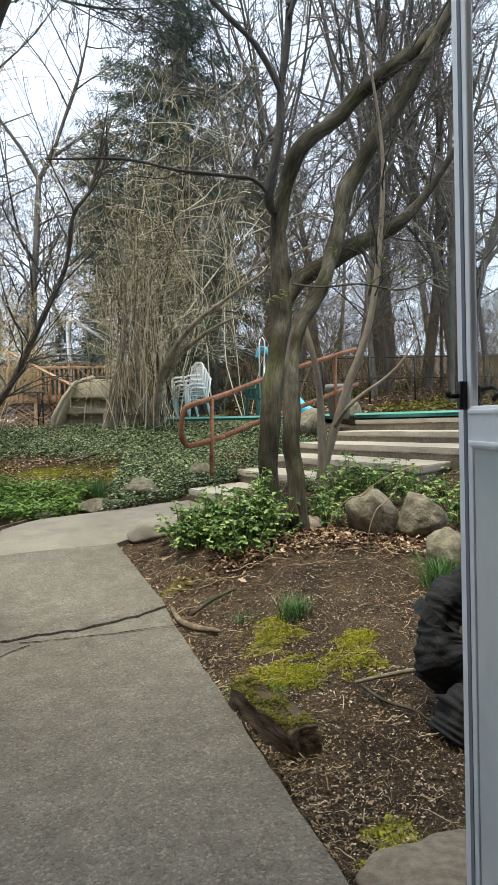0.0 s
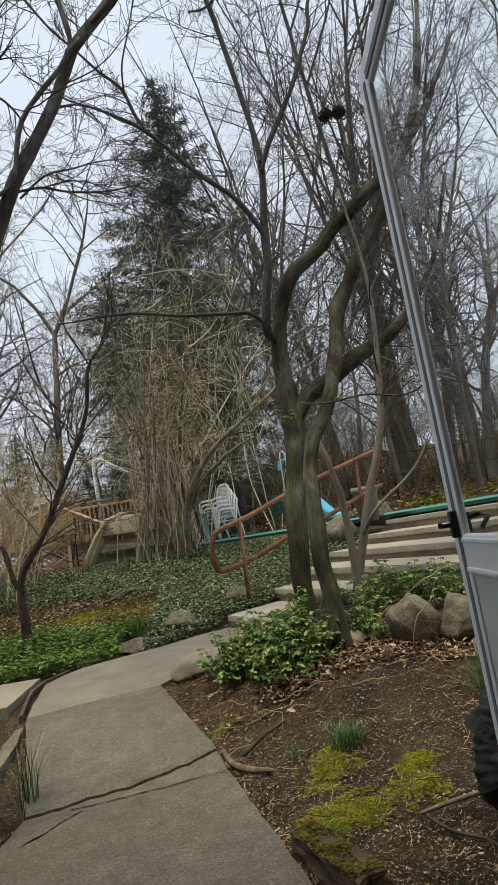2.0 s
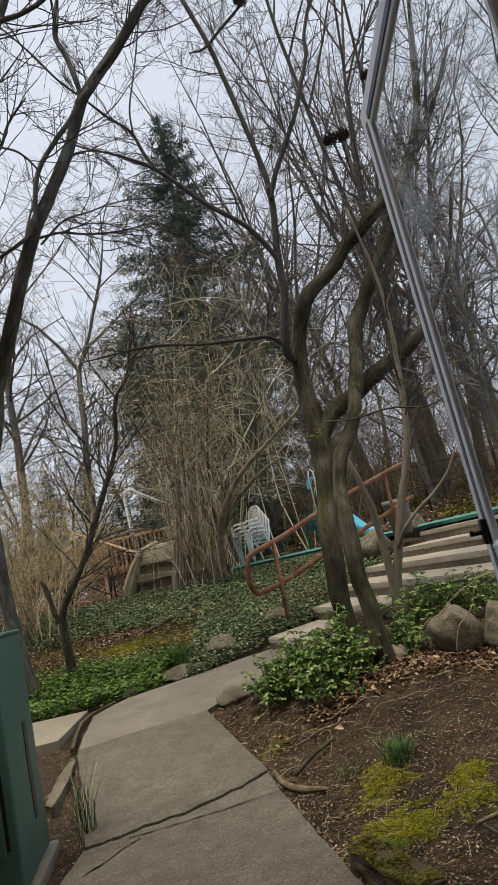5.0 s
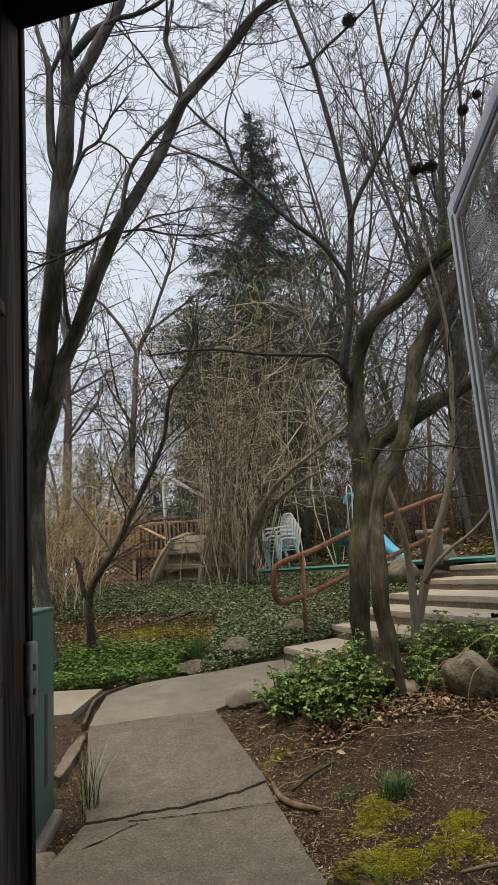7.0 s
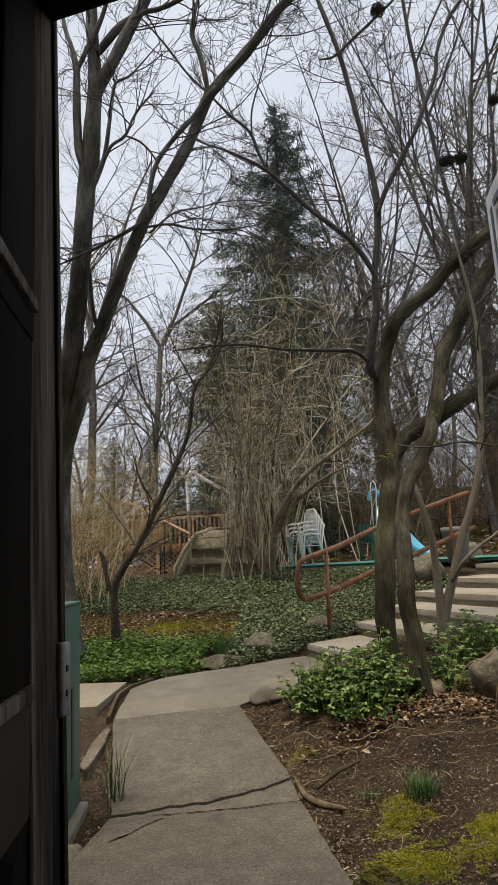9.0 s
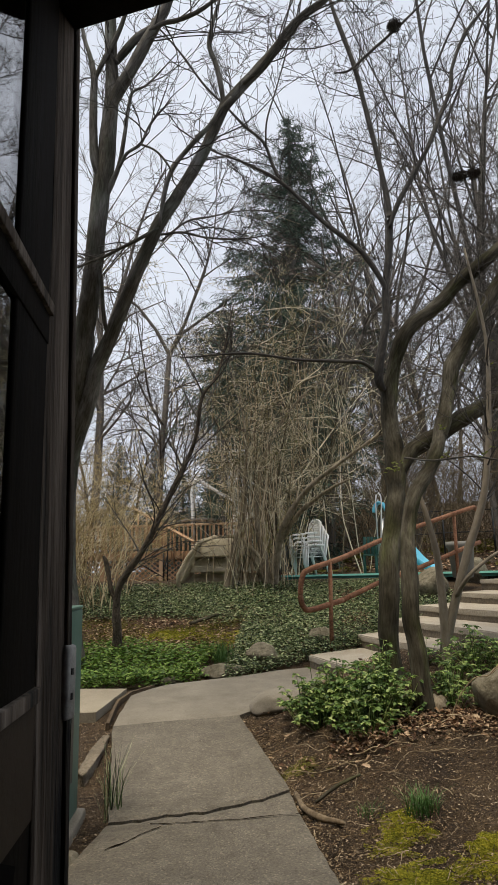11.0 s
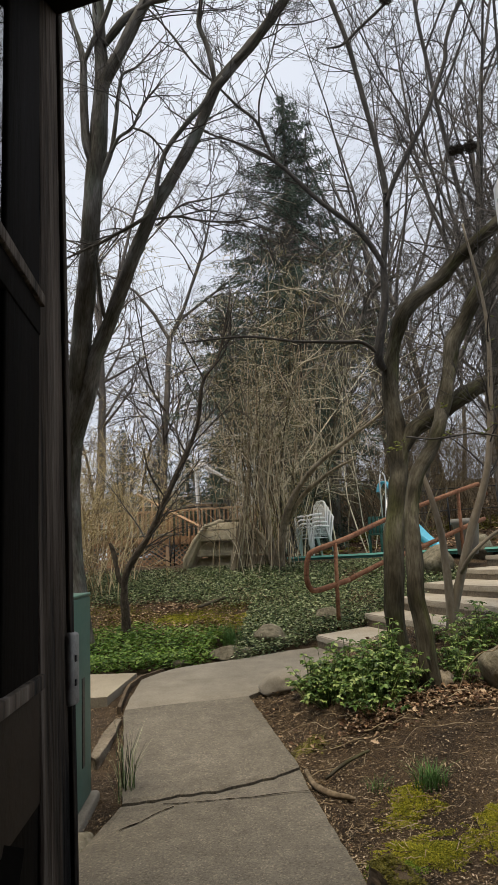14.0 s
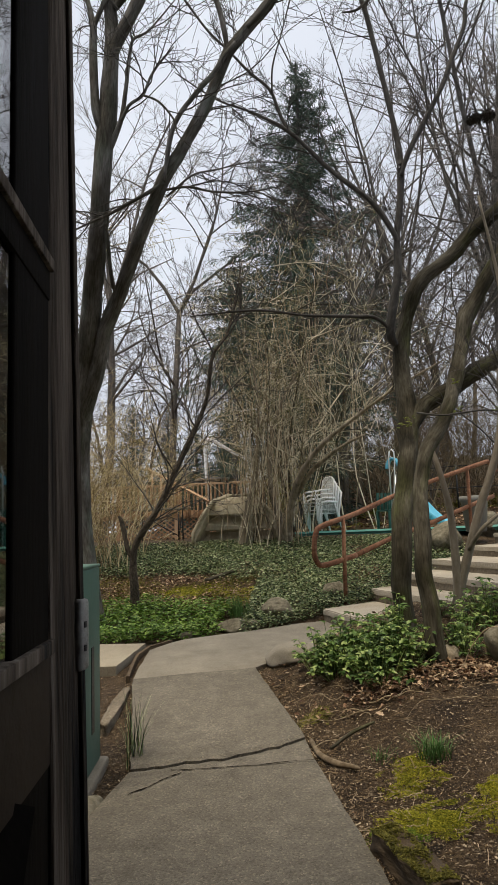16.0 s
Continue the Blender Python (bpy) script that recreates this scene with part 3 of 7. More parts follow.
# ---- rusty handrail beside the steps ----
def handrail():
    r = thing("handrail", "rust-brown steel pipe handrail with rounded looped end", "handrail")
    def curve(ctrl, n=8):
        out = []
        c = [Vector(p) for p in ctrl]
        c = [c[0] * 2 - c[1]] + c + [c[-1] * 2 - c[-2]]
        for i in range(1, len(c) - 2):
            for k in range(n):
                t = k / n
                out.append(0.5 * ((2 * c[i]) + (c[i + 1] - c[i - 1]) * t + (2 * c[i - 1] - 5 * c[i] + 4 * c[i + 1] - c[i + 2]) * t * t + (3 * c[i] - c[i - 1] - 3 * c[i + 1] + c[i + 2]) * t ** 3))
        return out + [c[-2]]
    part("top_rail", Geo().tube(curve([(2.62, 9.15, 1.78), (2.52, 9.08, 1.9), (2.38, 8.95, 1.88), (1.64, 8.38, 1.64), (1.1, 8.0, 1.45), (0.62, 7.25, 1.25), (0.27, 6.85, 1.135), (0.19, 6.78, 1.06), (0.165, 6.76, 0.88), (0.19, 6.79, 0.77), (0.27, 6.87, 0.735), (0.6, 7.2, 0.81)]), 0.028, 10, True), M_RUST, r)
    part("lower_rail", Geo().tube([(0.6, 7.2, 0.81), (1.05, 8.0, 0.96), (1.61, 8.4, 1.13), (2.38, 9.0, 1.40), (2.55, 9.12, 1.45)], 0.028, 10, True), M_RUST, r)
    part("post", Geo().tube([(0.455, 7.05, 0.2), (0.48, 7.05, 1.2)], 0.022, 10, True), M_RUST, r)
    part("post", Geo().tube([(2.16, 8.82, 0.75), (2.17, 8.8, 1.82)], 0.022, 10, True), M_RUST, r)
    return r


handrail()


# ---- trees ----
def wander(rng, p, d, length, seg, wig, trop):
    pts = [Vector(p)]
    d = Vector(d).normalized()
    bend = Vector((0, 0, 0))
    for _ in range(seg):
        bend = bend * 0.45 + Vector((rng.uniform(-wig, wig), rng.uniform(-wig, wig), rng.uniform(-wig, wig)))
        d = (d + bend + Vector((0, 0, trop))).normalized()
        pts.append(pts[-1] + d * (length / seg))
    return pts, d


def bough(g, rng, p, d, length, r, level, top, wig=0.22, trop=0.06, kids=(3, 5), ratio=0.6, least=0.0012):
    """A branch with its side branches, down to twigs."""
    near = 0.002 < least < 0.0026
    seg = (8 if near else 6) if level == 0 else ((7 if near else 5) if level < top else (5 if near else 2))
    if near and level >= top:
        length, wig = length * 1.2, wig * 1.5
    pts, _ = wander(rng, p, d, length, seg, wig, trop)
    n = (8, 5, 4, 3, 3, 3)[min(level, 5)]
    radii = [max(least, r * (1 - 0.72 * i / seg)) for i in range(seg + 1)]
    g.tube(pts, radii, n)
    if level >= top:
        return
    for _ in range(rng.randint(*kids)):
        t = rng.uniform(0.18, 0.93) if near else rng.uniform(0.25, 1.0)
        i = min(seg - 1, int(t * seg))
        q = pts[i].lerp(pts[i + 1], t * seg - i)
        axis = (pts[i + 1] - pts[i]).normalized()
        side = axis.orthogonal().normalized()
        side.rotate(Matrix.Rotation(rng.uniform(0, 6.283), 3, axis))
        a = rng.uniform(0.4, 0.95) if near else rng.uniform(0.5, 1.2)
        nd = axis * math.cos(a) + side * math.sin(a)
        nd.z += 0.08
        bough(g, rng, q, nd, length * ratio * rng.uniform(0.6, 1.15) * (1.15 - 0.5 * t), max(least, radii[i] * 0.62), level + 1, top, wig, trop, kids, ratio, least)


def spline(rows, n=5):
    """A smooth line of (x, y, z, radius) through the given rows."""
    c = [np.array(r, float) for r in rows]
    c = [2 * c[0] - c[1]] + c + [2 * c[-1] - c[-2]]
    out = []
    for i in range(1, len(c) - 2):
        for k in range(n):
            t = k / n
            out.append(0.5 * (2 * c[i] + (c[i + 1] - c[i - 1]) * t + (2 * c[i - 1] - 5 * c[i] + 4 * c[i + 1] - c[i + 2]) * t * t + (3 * c[i] - c[i - 1] - 3 * c[i + 1] + c[i + 2]) * t ** 3))
    return np.array(out + [c[-2]])


def stem(rows, sides=12, bumpy=0.06, seed=1.0, n=6):
    """A trunk or limb along fitted rows, with a knobbly surface."""
    s = spline(rows, n)
    g = Geo()
    g.tube(s[:, :3], s[:, 3], sides, True)
    if bumpy:
        for i, p in enumerate(g.v):
            c = s[min(len(s) - 1, i // sides)]
            k = 1 + bumpy * 2.0 * noise.noise(Vector((p[0] * 6 + seed, p[1] * 6, p[2] * 4))) + bumpy * 1.4 * noise.noise(Vector((p[0] * 20, p[1] * 20 + seed, p[2] * 4)))
            g.v[i] = tuple(c[:3] + (np.array(p) - c[:3]) * k)
    # unbent place of every point: round the stem and along it
    far = np.r_[0, np.cumsum(np.linalg.norm(np.diff(s[:, :3], axis=0), axis=1))]
    ang = np.arange(sides) * (2 * math.pi / sides)
    ring = np.stack([np.outer(s[:, 3], np.cos(ang)) + seed, np.outer(s[:, 3], np.sin(ang)), np.repeat(far[:, None], sides, axis=1)], axis=2)
    g.grain = ring.reshape(-1, 3)
    return g


def sprays(rng, rows, count, length, levels, r=0.008, span=(0.3, 1.0), up=0.25, kids=(2, 4), toward=None, wig=0.19, ratio=0.66, trop=0.03):
    """Twigs growing out of a limb."""
    s = spline(rows, 6)
    g = Geo()
    for _ in range(count):
        t = rng.uniform(*span) * (len(s) - 2)
        i = int(t)
        q = Vector(s[i, :3].tolist()).lerp(Vector(s[i + 1, :3].tolist()), t - i)
        axis = Vector((s[i + 1, :3] - s[i, :3]).tolist()).normalized()
        side = axis.orthogonal().normalized()
        side.rotate(Matrix.Rotation(rng.uniform(0, 6.283), 3, axis))
        a = rng.uniform(0.5, 1.2)
        d = axis * math.cos(a) + side * math.sin(a) + Vector((0, 0, up))
        if toward:
            d += Vector(toward)
        bough(g, rng, q, d, rng.uniform(*length), min(r, s[i, 3] * 0.6), 1, levels, wig, trop, kids, ratio, 0.0023)
    return g


def leaning_tree():
    """The tree in the bed by the steps: two leaning stems from one root, with side limbs."""
    rng = random.Random(5)
    t = thing("tree", "grey-barked bare multi-stemmed tree in the planting bed", "tree")
    A = [(0.93, 4.33, 0.16, 0.094), (0.92, 4.36, 0.3, 0.068), (0.91, 4.38, 0.48, 0.058), (0.9, 4.42, 0.67, 0.055), (0.89, 4.45, 0.82, 0.054), (0.92, 4.56, 1.08, 0.053), (0.95, 4.75, 1.33, 0.051), (1.03, 4.92, 1.6, 0.055), (1.19, 5.12, 1.83, 0.053), (1.29, 5.23, 2.01, 0.053), (1.41, 5.43, 2.3, 0.062), (1.5, 5.58, 2.57, 0.06), (1.55, 5.61, 2.78, 0.069), (1.65, 5.67, 2.96, 0.066), (1.82, 5.73, 3.24, 0.061), (2.05, 5.85, 3.58, 0.066), (2.31, 5.85, 3.99, 0.06), (2.61, 5.91, 4.56, 0.047), (2.85, 5.97, 5.18, 0.034), (3.07, 6.09, 6.14, 0.023), (3.31, 6.21, 7.22, 0.011)]
    B = [(0.8, 4.94, 0.14, 0.103), (0.8, 4.92, 0.34, 0.081), (0.8, 4.9, 0.52, 0.073), (0.8, 4.9, 0.7, 0.072), (0.82, 4.91, 0.89, 0.07), (0.85, 5.02, 1.18, 0.076), (0.89, 5.13, 1.35, 0.067), (0.97, 5.35, 1.67, 0.071), (1.0, 5.48, 1.86, 0.083), (1.02, 5.63, 2.1, 0.08), (1.02, 5.77, 2.4, 0.067), (1.04, 5.84, 2.68, 0.07), (1.11, 5.85, 2.94, 0.064), (1.18, 5.85, 3.15, 0.069), (1.27, 5.85, 3.28, 0.068), (1.41, 5.85, 3.39, 0.058), (1.58, 5.85, 3.52, 0.066), (1.71, 5.85, 3.67, 0.067), (1.89, 5.85, 3.81, 0.066), (2.08, 5.85, 3.96, 0.063), (2.33, 5.91, 4.18, 0.055), (2.65, 5.97, 4.54, 0.04), (3.07, 6.21, 5.18, 0.027), (3.55, 6.45, 6.02, 0.013)]
    C = [(1.01, 5.46, 1.84, 0.047), (1.13, 5.58, 2.05, 0.067), (1.28, 5.63, 2.16, 0.072), (1.49, 5.7, 2.28, 0.071), (1.63, 5.73, 2.38, 0.078), (1.82, 5.77, 2.48, 0.065), (1.96, 5.79, 2.54, 0.062), (2.08, 5.83, 2.63, 0.056), (2.35, 5.97, 2.9, 0.04), (2.77, 6.21, 3.5, 0.024), (3.07, 6.33, 4.34, 0.013)]
    G = [(1.02, 5.08, 1.94, 0.008), (1.21, 4.96, 1.89, 0.007), (1.49, 4.95, 1.91, 0.007), (1.76, 4.86, 1.85, 0.006), (2.01, 4.86, 1.96, 0.005), (2.38, 4.94, 2.12, 0.003)]
    W = [(0.98, 5.78, 2.68, 0.034), (0.94, 5.71, 2.78, 0.039), (0.99, 5.67, 3.06, 0.038), (1.04, 5.67, 3.32, 0.035), (1.05, 5.67, 3.61, 0.033), (1.1, 5.67, 3.94, 0.03), (1.13, 5.67, 4.21, 0.032), (1.12, 5.67, 4.52, 0.027), (1.07, 5.67, 4.88, 0.024), (1.0, 5.67, 5.34, 0.023), (0.91, 5.67, 5.89, 0.022), (0.8, 5.67, 6.33, 0.021), (0.71, 5.67, 6.7, 0.017), (0.62, 5.67, 7.34, 0.009)]
    X = [(1.12, 5.63, 4.17, 0.018), (1.19, 5.61, 4.36, 0.024), (1.31, 5.61, 4.58, 0.024), (1.52, 5.61, 4.95, 0.023), (1.64, 5.61, 5.23, 0.022), (1.77, 5.61, 5.54, 0.019), (1.81, 5.61, 5.78, 0.018), (1.96, 5.61, 6.14, 0.016), (2.2, 5.61, 6.46, 0.012), (2.41, 5.61, 6.86, 0.007)]
    V = [(1.05, 5.67, 3.54, 0.018), (1.03, 5.65, 3.64, 0.024), (0.92, 5.64, 3.85, 0.024), (0.81, 5.63, 4.0, 0.022), (0.51, 5.63, 4.29, 0.021), (0.15, 5.63, 4.71, 0.018), (-0.2, 5.63, 4.95, 0.012), (-0.52, 5.63, 5.12, 0.008), (-0.89, 5.61, 5.42, 0.005)]
    V2 = [(0.2, 5.64, 4.65, 0.012), (0.15, 5.64, 4.72, 0.016), (0.07, 5.67, 4.93, 0.016), (-0.01, 5.67, 5.18, 0.015), (-0.19, 5.67, 5.38, 0.012), (-0.39, 5.67, 5.64, 0.011), (-0.59, 5.67, 5.89, 0.011), (-0.85, 5.67, 6.32, 0.01), (-1.19, 5.67, 6.8, 0.006)]
    V3 = [(0.01, 5.65, 5.12, 0.009), (0.03, 5.61, 5.37, 0.009), (0.13, 5.61, 5.71, 0.007), (0.22, 5.61, 6.03, 0.007), (0.31, 5.61, 6.38, 0.005)]
    N = [(0.7, 5.63, 5.85, 0.007), (0.85, 5.62, 5.86, 0.012), (1.05, 5.61, 6.03, 0.015), (1.33, 5.61, 6.28, 0.012), (1.59, 5.61, 6.54, 0.01), (1.87, 5.61, 6.86, 0.006)]
    Hb = [(0.97, 5.73, 2.78, 0.016), (0.81, 5.63, 2.89, 0.016), (0.61, 5.61, 2.91, 0.015), (0.21, 5.61, 2.95, 0.012), (-0.22, 5.61, 3.03, 0.011), (-0.81, 5.61, 3.02, 0.006)]
    wood = {}
    for rows in (A, B):
        wood[tuple(rows)] = part("trunk", stem(rows, 20, 0.09, rows[0][0], 8), M_BARK, t)
    for i, rows in enumerate((C, W, X, V, V2, V3, N, Hb, G)):
        wood[tuple(rows)] = part("limb", stem(rows, 10, 0.08, i, 6), M_BARK if i < 1 else M_LIMB, t)
    # an old branch scar and a burr on the stems
    for c, size, seed in (((1.0, 4.36, 0.26), (0.06, 0.055, 0.09), 8.0),):
        part("burr", Geo().blob(c, size, seed, 0.4, 3, 1.7), M_LOOSEBARK, t)
    green = Geo()
    for rows, count, length, lv, span in ((A, 18, (0.5, 1.6), 4, (0.66, 0.98)), (B, 18, (0.5, 1.6), 4, (0.72, 0.98)), (C, 7, (0.4, 1.1), 3, (0.45, 1.0)), (V, 9, (0.25, 0.8), 3, (0.3, 1.0)), (V2, 10, (0.25, 0.7), 3, (0.1, 1.0)), (V3, 5, (0.2, 0.4), 2, (0.3, 1.0)), (W, 14, (0.3, 0.9), 3, (0.3, 1.0)), (X, 16, (0.3, 1.0), 4, (0.1, 1.0)), (N, 5, (0.2, 0.5), 2, (0.3, 1.0)), (Hb, 6, (0.12, 0.35), 2, (0.2, 1.0)), (G, 8, (0.15, 0.4), 2, (0.2, 1.0))):
        g = sprays(rng, rows, count, length, lv, r=0.006, span=span, up=0.12, kids=(2, 4))
        tagged(part("twig_spray", g, M_TWIG, wood[tuple(rows)]), kind="stuff")
        if rows in (C, X, G):
            for _ in range(30):
                p = Vector(rng.choice(g.v))
                if p.x < 1.08 or p.z > 4.1:
                    continue
                for _ in range(5):
                    a = rng.uniform(0, 6.283)
                    green.leaf(p, (math.cos(a), math.sin(a), rng.uniform(-0.2, 0.9)), (rng.uniform(-0.6, 0.6), rng.uniform(-0.6, 0.6), 1), rng.uniform(0.015, 0.045), rng.uniform(0.01, 0.02))
    for _ in range(26):
        a = rng.uniform(0, 6.283)
        green.leaf((rng.uniform(0.9, 1.03), rng.uniform(5.3, 5.36), rng.uniform(1.86, 1.95)), (math.cos(a), -abs(math.sin(a)), rng.uniform(-0.3, 0.6)), (0, -0.5, 1), rng.uniform(0.025, 0.05), 0.02)
    tagged(part("young_leaf", green, M_BUD, t, "fresh yellow-green unfolding leaf buds", smooth=False), kind="stuff")
    return t


def thin_tree():
    rng = random.Random(8)
    t = thing("tree", "slender pale grey sapling with a dead side branch", "tree")
    D = [(1.24, 5.3, 0.2, 0.06), (1.25, 5.3, 0.46, 0.043), (1.26, 5.3, 0.71, 0.036), (1.25, 5.3, 1.14, 0.028), (1.21, 5.3, 1.42, 0.023), (1.14, 5.35, 1.75, 0.014)]
    E = [(1.22, 5.31, 0.42, 0.038), (1.34, 5.3, 0.82, 0.036), (1.47, 5.3, 1.21, 0.032), (1.57, 5.3, 1.46, 0.030), (1.66, 5.3, 1.75, 0.026), (1.75, 5.35, 2.3, 0.021), (1.8, 5.4, 3.0, 0.015), (1.7, 5.4, 3.8, 0.009)]
    K = [(1.36, 5.28, 0.9, 0.018), (1.44, 5.2, 1.04, 0.016), (1.57, 5.2, 1.15, 0.013), (1.72, 5.2, 1.25, 0.011), (1.87, 5.2, 1.39, 0.009), (2.0, 5.2, 1.6, 0.005)]
    for rows in (D, E):
        part("trunk", stem(rows, 12, 0.06, rows[0][1], 6), M_SAPLING, t)
    part("dead_branch", stem(K, 7, 0.04, 2, 5), M_SAPLING, t)
    tagged(part("twig_spray", sprays(rng, E, 12, (0.3, 0.8), 3, span=(0.5, 1.0)), M_TWIG, t), kind="stuff")
    return t


def left_tree():
    """The big tree over the lower lawn: a trunk that parts low down in two."""
    rng = random.Random(12)
    t = thing("tree", "tall dark-barked bare tree forking into two stems", "tree")
    T = [(-2.02, 6.62, 0.12, 0.11), (-2.06, 6.6, 0.42, 0.072), (-2.11, 6.6, 0.85, 0.068), (-2.15, 6.55, 1.3, 0.07), (-2.15, 6.45, 1.95, 0.09), (-2.07, 6.29, 2.44, 0.117), (-1.83, 5.86, 3.07, 0.096), (-1.65, 5.51, 3.52, 0.088), (-1.55, 5.34, 3.81, 0.083), (-1.49, 5.23, 4.11, 0.078), (-1.45, 5.2, 4.47, 0.081), (-1.42, 5.2, 4.71, 0.084), (-1.4, 5.2, 5.04, 0.072), (-1.37, 5.2, 5.43, 0.067), (-1.38, 5.2, 5.72, 0.057), (-1.4, 5.2, 6.09, 0.055), (-1.41, 5.2, 6.48, 0.045), (-1.45, 5.2, 7.14, 0.025)]
    T2 = [(-1.43, 5.16, 4.49, 0.025), (-1.49, 5.13, 4.73, 0.037), (-1.51, 5.13, 4.99, 0.037), (-1.52, 5.13, 5.39, 0.034), (-1.52, 5.13, 5.6, 0.03), (-1.57, 5.13, 5.84, 0.021), (-1.62, 5.13, 6.01, 0.019), (-1.7, 5.13, 6.41, 0.013)]
    T3 = [(-1.52, 5.13, 5.56, 0.019), (-1.43, 5.13, 5.78, 0.024), (-1.31, 5.13, 6.03, 0.023), (-1.23, 5.13, 6.3, 0.018), (-1.17, 5.13, 6.7, 0.01)]
    T4 = [(-1.37, 5.18, 5.3, 0.045), (-1.29, 5.17, 5.49, 0.057), (-1.2, 5.17, 5.65, 0.057), (-1.08, 5.17, 5.9, 0.057), (-0.96, 5.17, 6.13, 0.051), (-0.85, 5.17, 6.37, 0.043), (-0.74, 5.17, 6.77, 0.025)]
    T5 = [(-1.01, 5.13, 6.04, 0.018), (-0.88, 5.13, 6.11, 0.021), (-0.73, 5.13, 6.13, 0.021), (-0.5, 5.13, 6.23, 0.018), (-0.26, 5.13, 6.44, 0.01)]
    T6 = [(-1.33, 5.17, 5.77, 0.029), (-1.23, 5.15, 5.88, 0.037), (-1.12, 5.15, 6.01, 0.036), (-1.01, 5.17, 6.11, 0.025)]
    L = [(-1.42, 5.2, 4.4, 0.03), (-1.35, 5.18, 4.53, 0.027), (-1.27, 5.13, 4.67, 0.02), (-1.23, 5.13, 4.93, 0.018), (-1.19, 5.13, 5.27, 0.016), (-1.15, 5.13, 5.41, 0.013), (-1.01, 5.13, 5.48, 0.009), (-0.74, 5.13, 5.78, 0.004)]
    L2 = [(-1.26, 5.09, 4.61, 0.013), (-1.18, 5.06, 4.73, 0.014), (-1.06, 5.06, 4.81, 0.013), (-0.99, 5.06, 4.97, 0.011), (-0.91, 5.06, 5.09, 0.01), (-0.78, 5.06, 5.23, 0.006)]
    L3 = [(-1.06, 5.04, 4.8, 0.009), (-0.91, 5.02, 4.7, 0.009), (-0.79, 5.02, 4.53, 0.008), (-0.75, 5.02, 4.38, 0.006), (-0.63, 5.02, 4.24, 0.003)]
    S = [(-2.11, 6.37, 2.24, 0.079), (-1.96, 6.2, 2.51, 0.084), (-1.81, 6.03, 2.78, 0.079), (-1.66, 5.83, 3.05, 0.07), (-1.48, 5.66, 3.28, 0.066), (-1.3, 5.47, 3.52, 0.061), (-1.15, 5.33, 3.74, 0.059), (-1.02, 5.24, 3.94, 0.057), (-0.91, 5.19, 4.13, 0.058), (-0.78, 5.17, 4.31, 0.053), (-0.67, 5.17, 4.49, 0.05), (-0.53, 5.17, 4.74, 0.05), (-0.42, 5.17, 5.0, 0.05), (-0.32, 5.17, 5.21, 0.048), (-0.14, 5.17, 5.42, 0.047), (0.04, 5.17, 5.62, 0.045), (0.25, 5.17, 5.88, 0.041), (0.39, 5.17, 6.06, 0.037), (0.56, 5.17, 6.19, 0.033), (0.84, 5.17, 6.42, 0.023), (1.25, 5.17, 6.7, 0.01)]
    S2 = [(-0.15, 5.13, 5.39, 0.019), (-0.0, 5.09, 5.49, 0.022), (0.16, 5.07, 5.71, 0.021), (0.32, 5.07, 5.93, 0.019), (0.51, 5.07, 6.08, 0.017), (0.81, 5.06, 6.26, 0.009)]
    P = [(-0.91, 5.16, 4.07, 0.017), (-0.84, 5.09, 4.39, 0.02), (-0.76, 5.09, 4.6, 0.021), (-0.59, 5.09, 4.81, 0.021), (-0.45, 5.09, 4.96, 0.021), (-0.35, 5.1, 5.12, 0.02), (-0.26, 5.13, 5.26, 0.014)]
    U = [(-0.33, 5.15, 5.2, 0.018), (-0.35, 5.13, 5.39, 0.024), (-0.39, 5.13, 5.61, 0.023), (-0.45, 5.13, 5.82, 0.021), (-0.42, 5.13, 6.04, 0.017), (-0.36, 5.13, 6.27, 0.013), (-0.24, 5.13, 6.7, 0.006)]
    Q = [(-0.92, 5.17, 4.06, 0.019), (-1.07, 5.16, 3.97, 0.016), (-1.25, 5.18, 3.9, 0.015), (-1.39, 5.19, 3.84, 0.014), (-1.57, 5.2, 3.78, 0.011), (-1.85, 5.24, 3.7, 0.006)]
    O = [(-0.9, 5.18, 4.0, 0.011), (-0.7, 5.12, 3.97, 0.011), (-0.5, 5.14, 3.92, 0.009), (-0.21, 5.15, 3.89, 0.008), (0.1, 5.14, 3.91, 0.003)]
    O2 = [(-0.9, 5.2, 3.95, 0.01), (-0.66, 5.09, 4.05, 0.009), (-0.46, 5.09, 4.08, 0.007), (-0.15, 5.08, 4.11, 0.005), (0.22, 5.09, 4.06, 0.003)]
    R = [(-1.47, 5.28, 3.8, 0.01), (-1.47, 5.34, 3.67, 0.015), (-1.49, 5.44, 3.52, 0.017), (-1.5, 5.56, 3.35, 0.017), (-1.48, 5.67, 3.23, 0.011)]
    wood = {}
    for rows in (T, S):
        wood[tuple(rows)] = part("trunk", stem(rows, 20, 0.06, rows[1][0], 7), M_BARK_DARK, t)
    limbs = (T2, T3, T4, T5, T6, L, L2, L3, S2, P, U, Q, O, O2, R)
    for i, rows in enumerate(limbs):
        wood[tuple(rows)] = part("limb", stem(rows, 10, 0.06, i, 5), M_BARK_DARK, t)
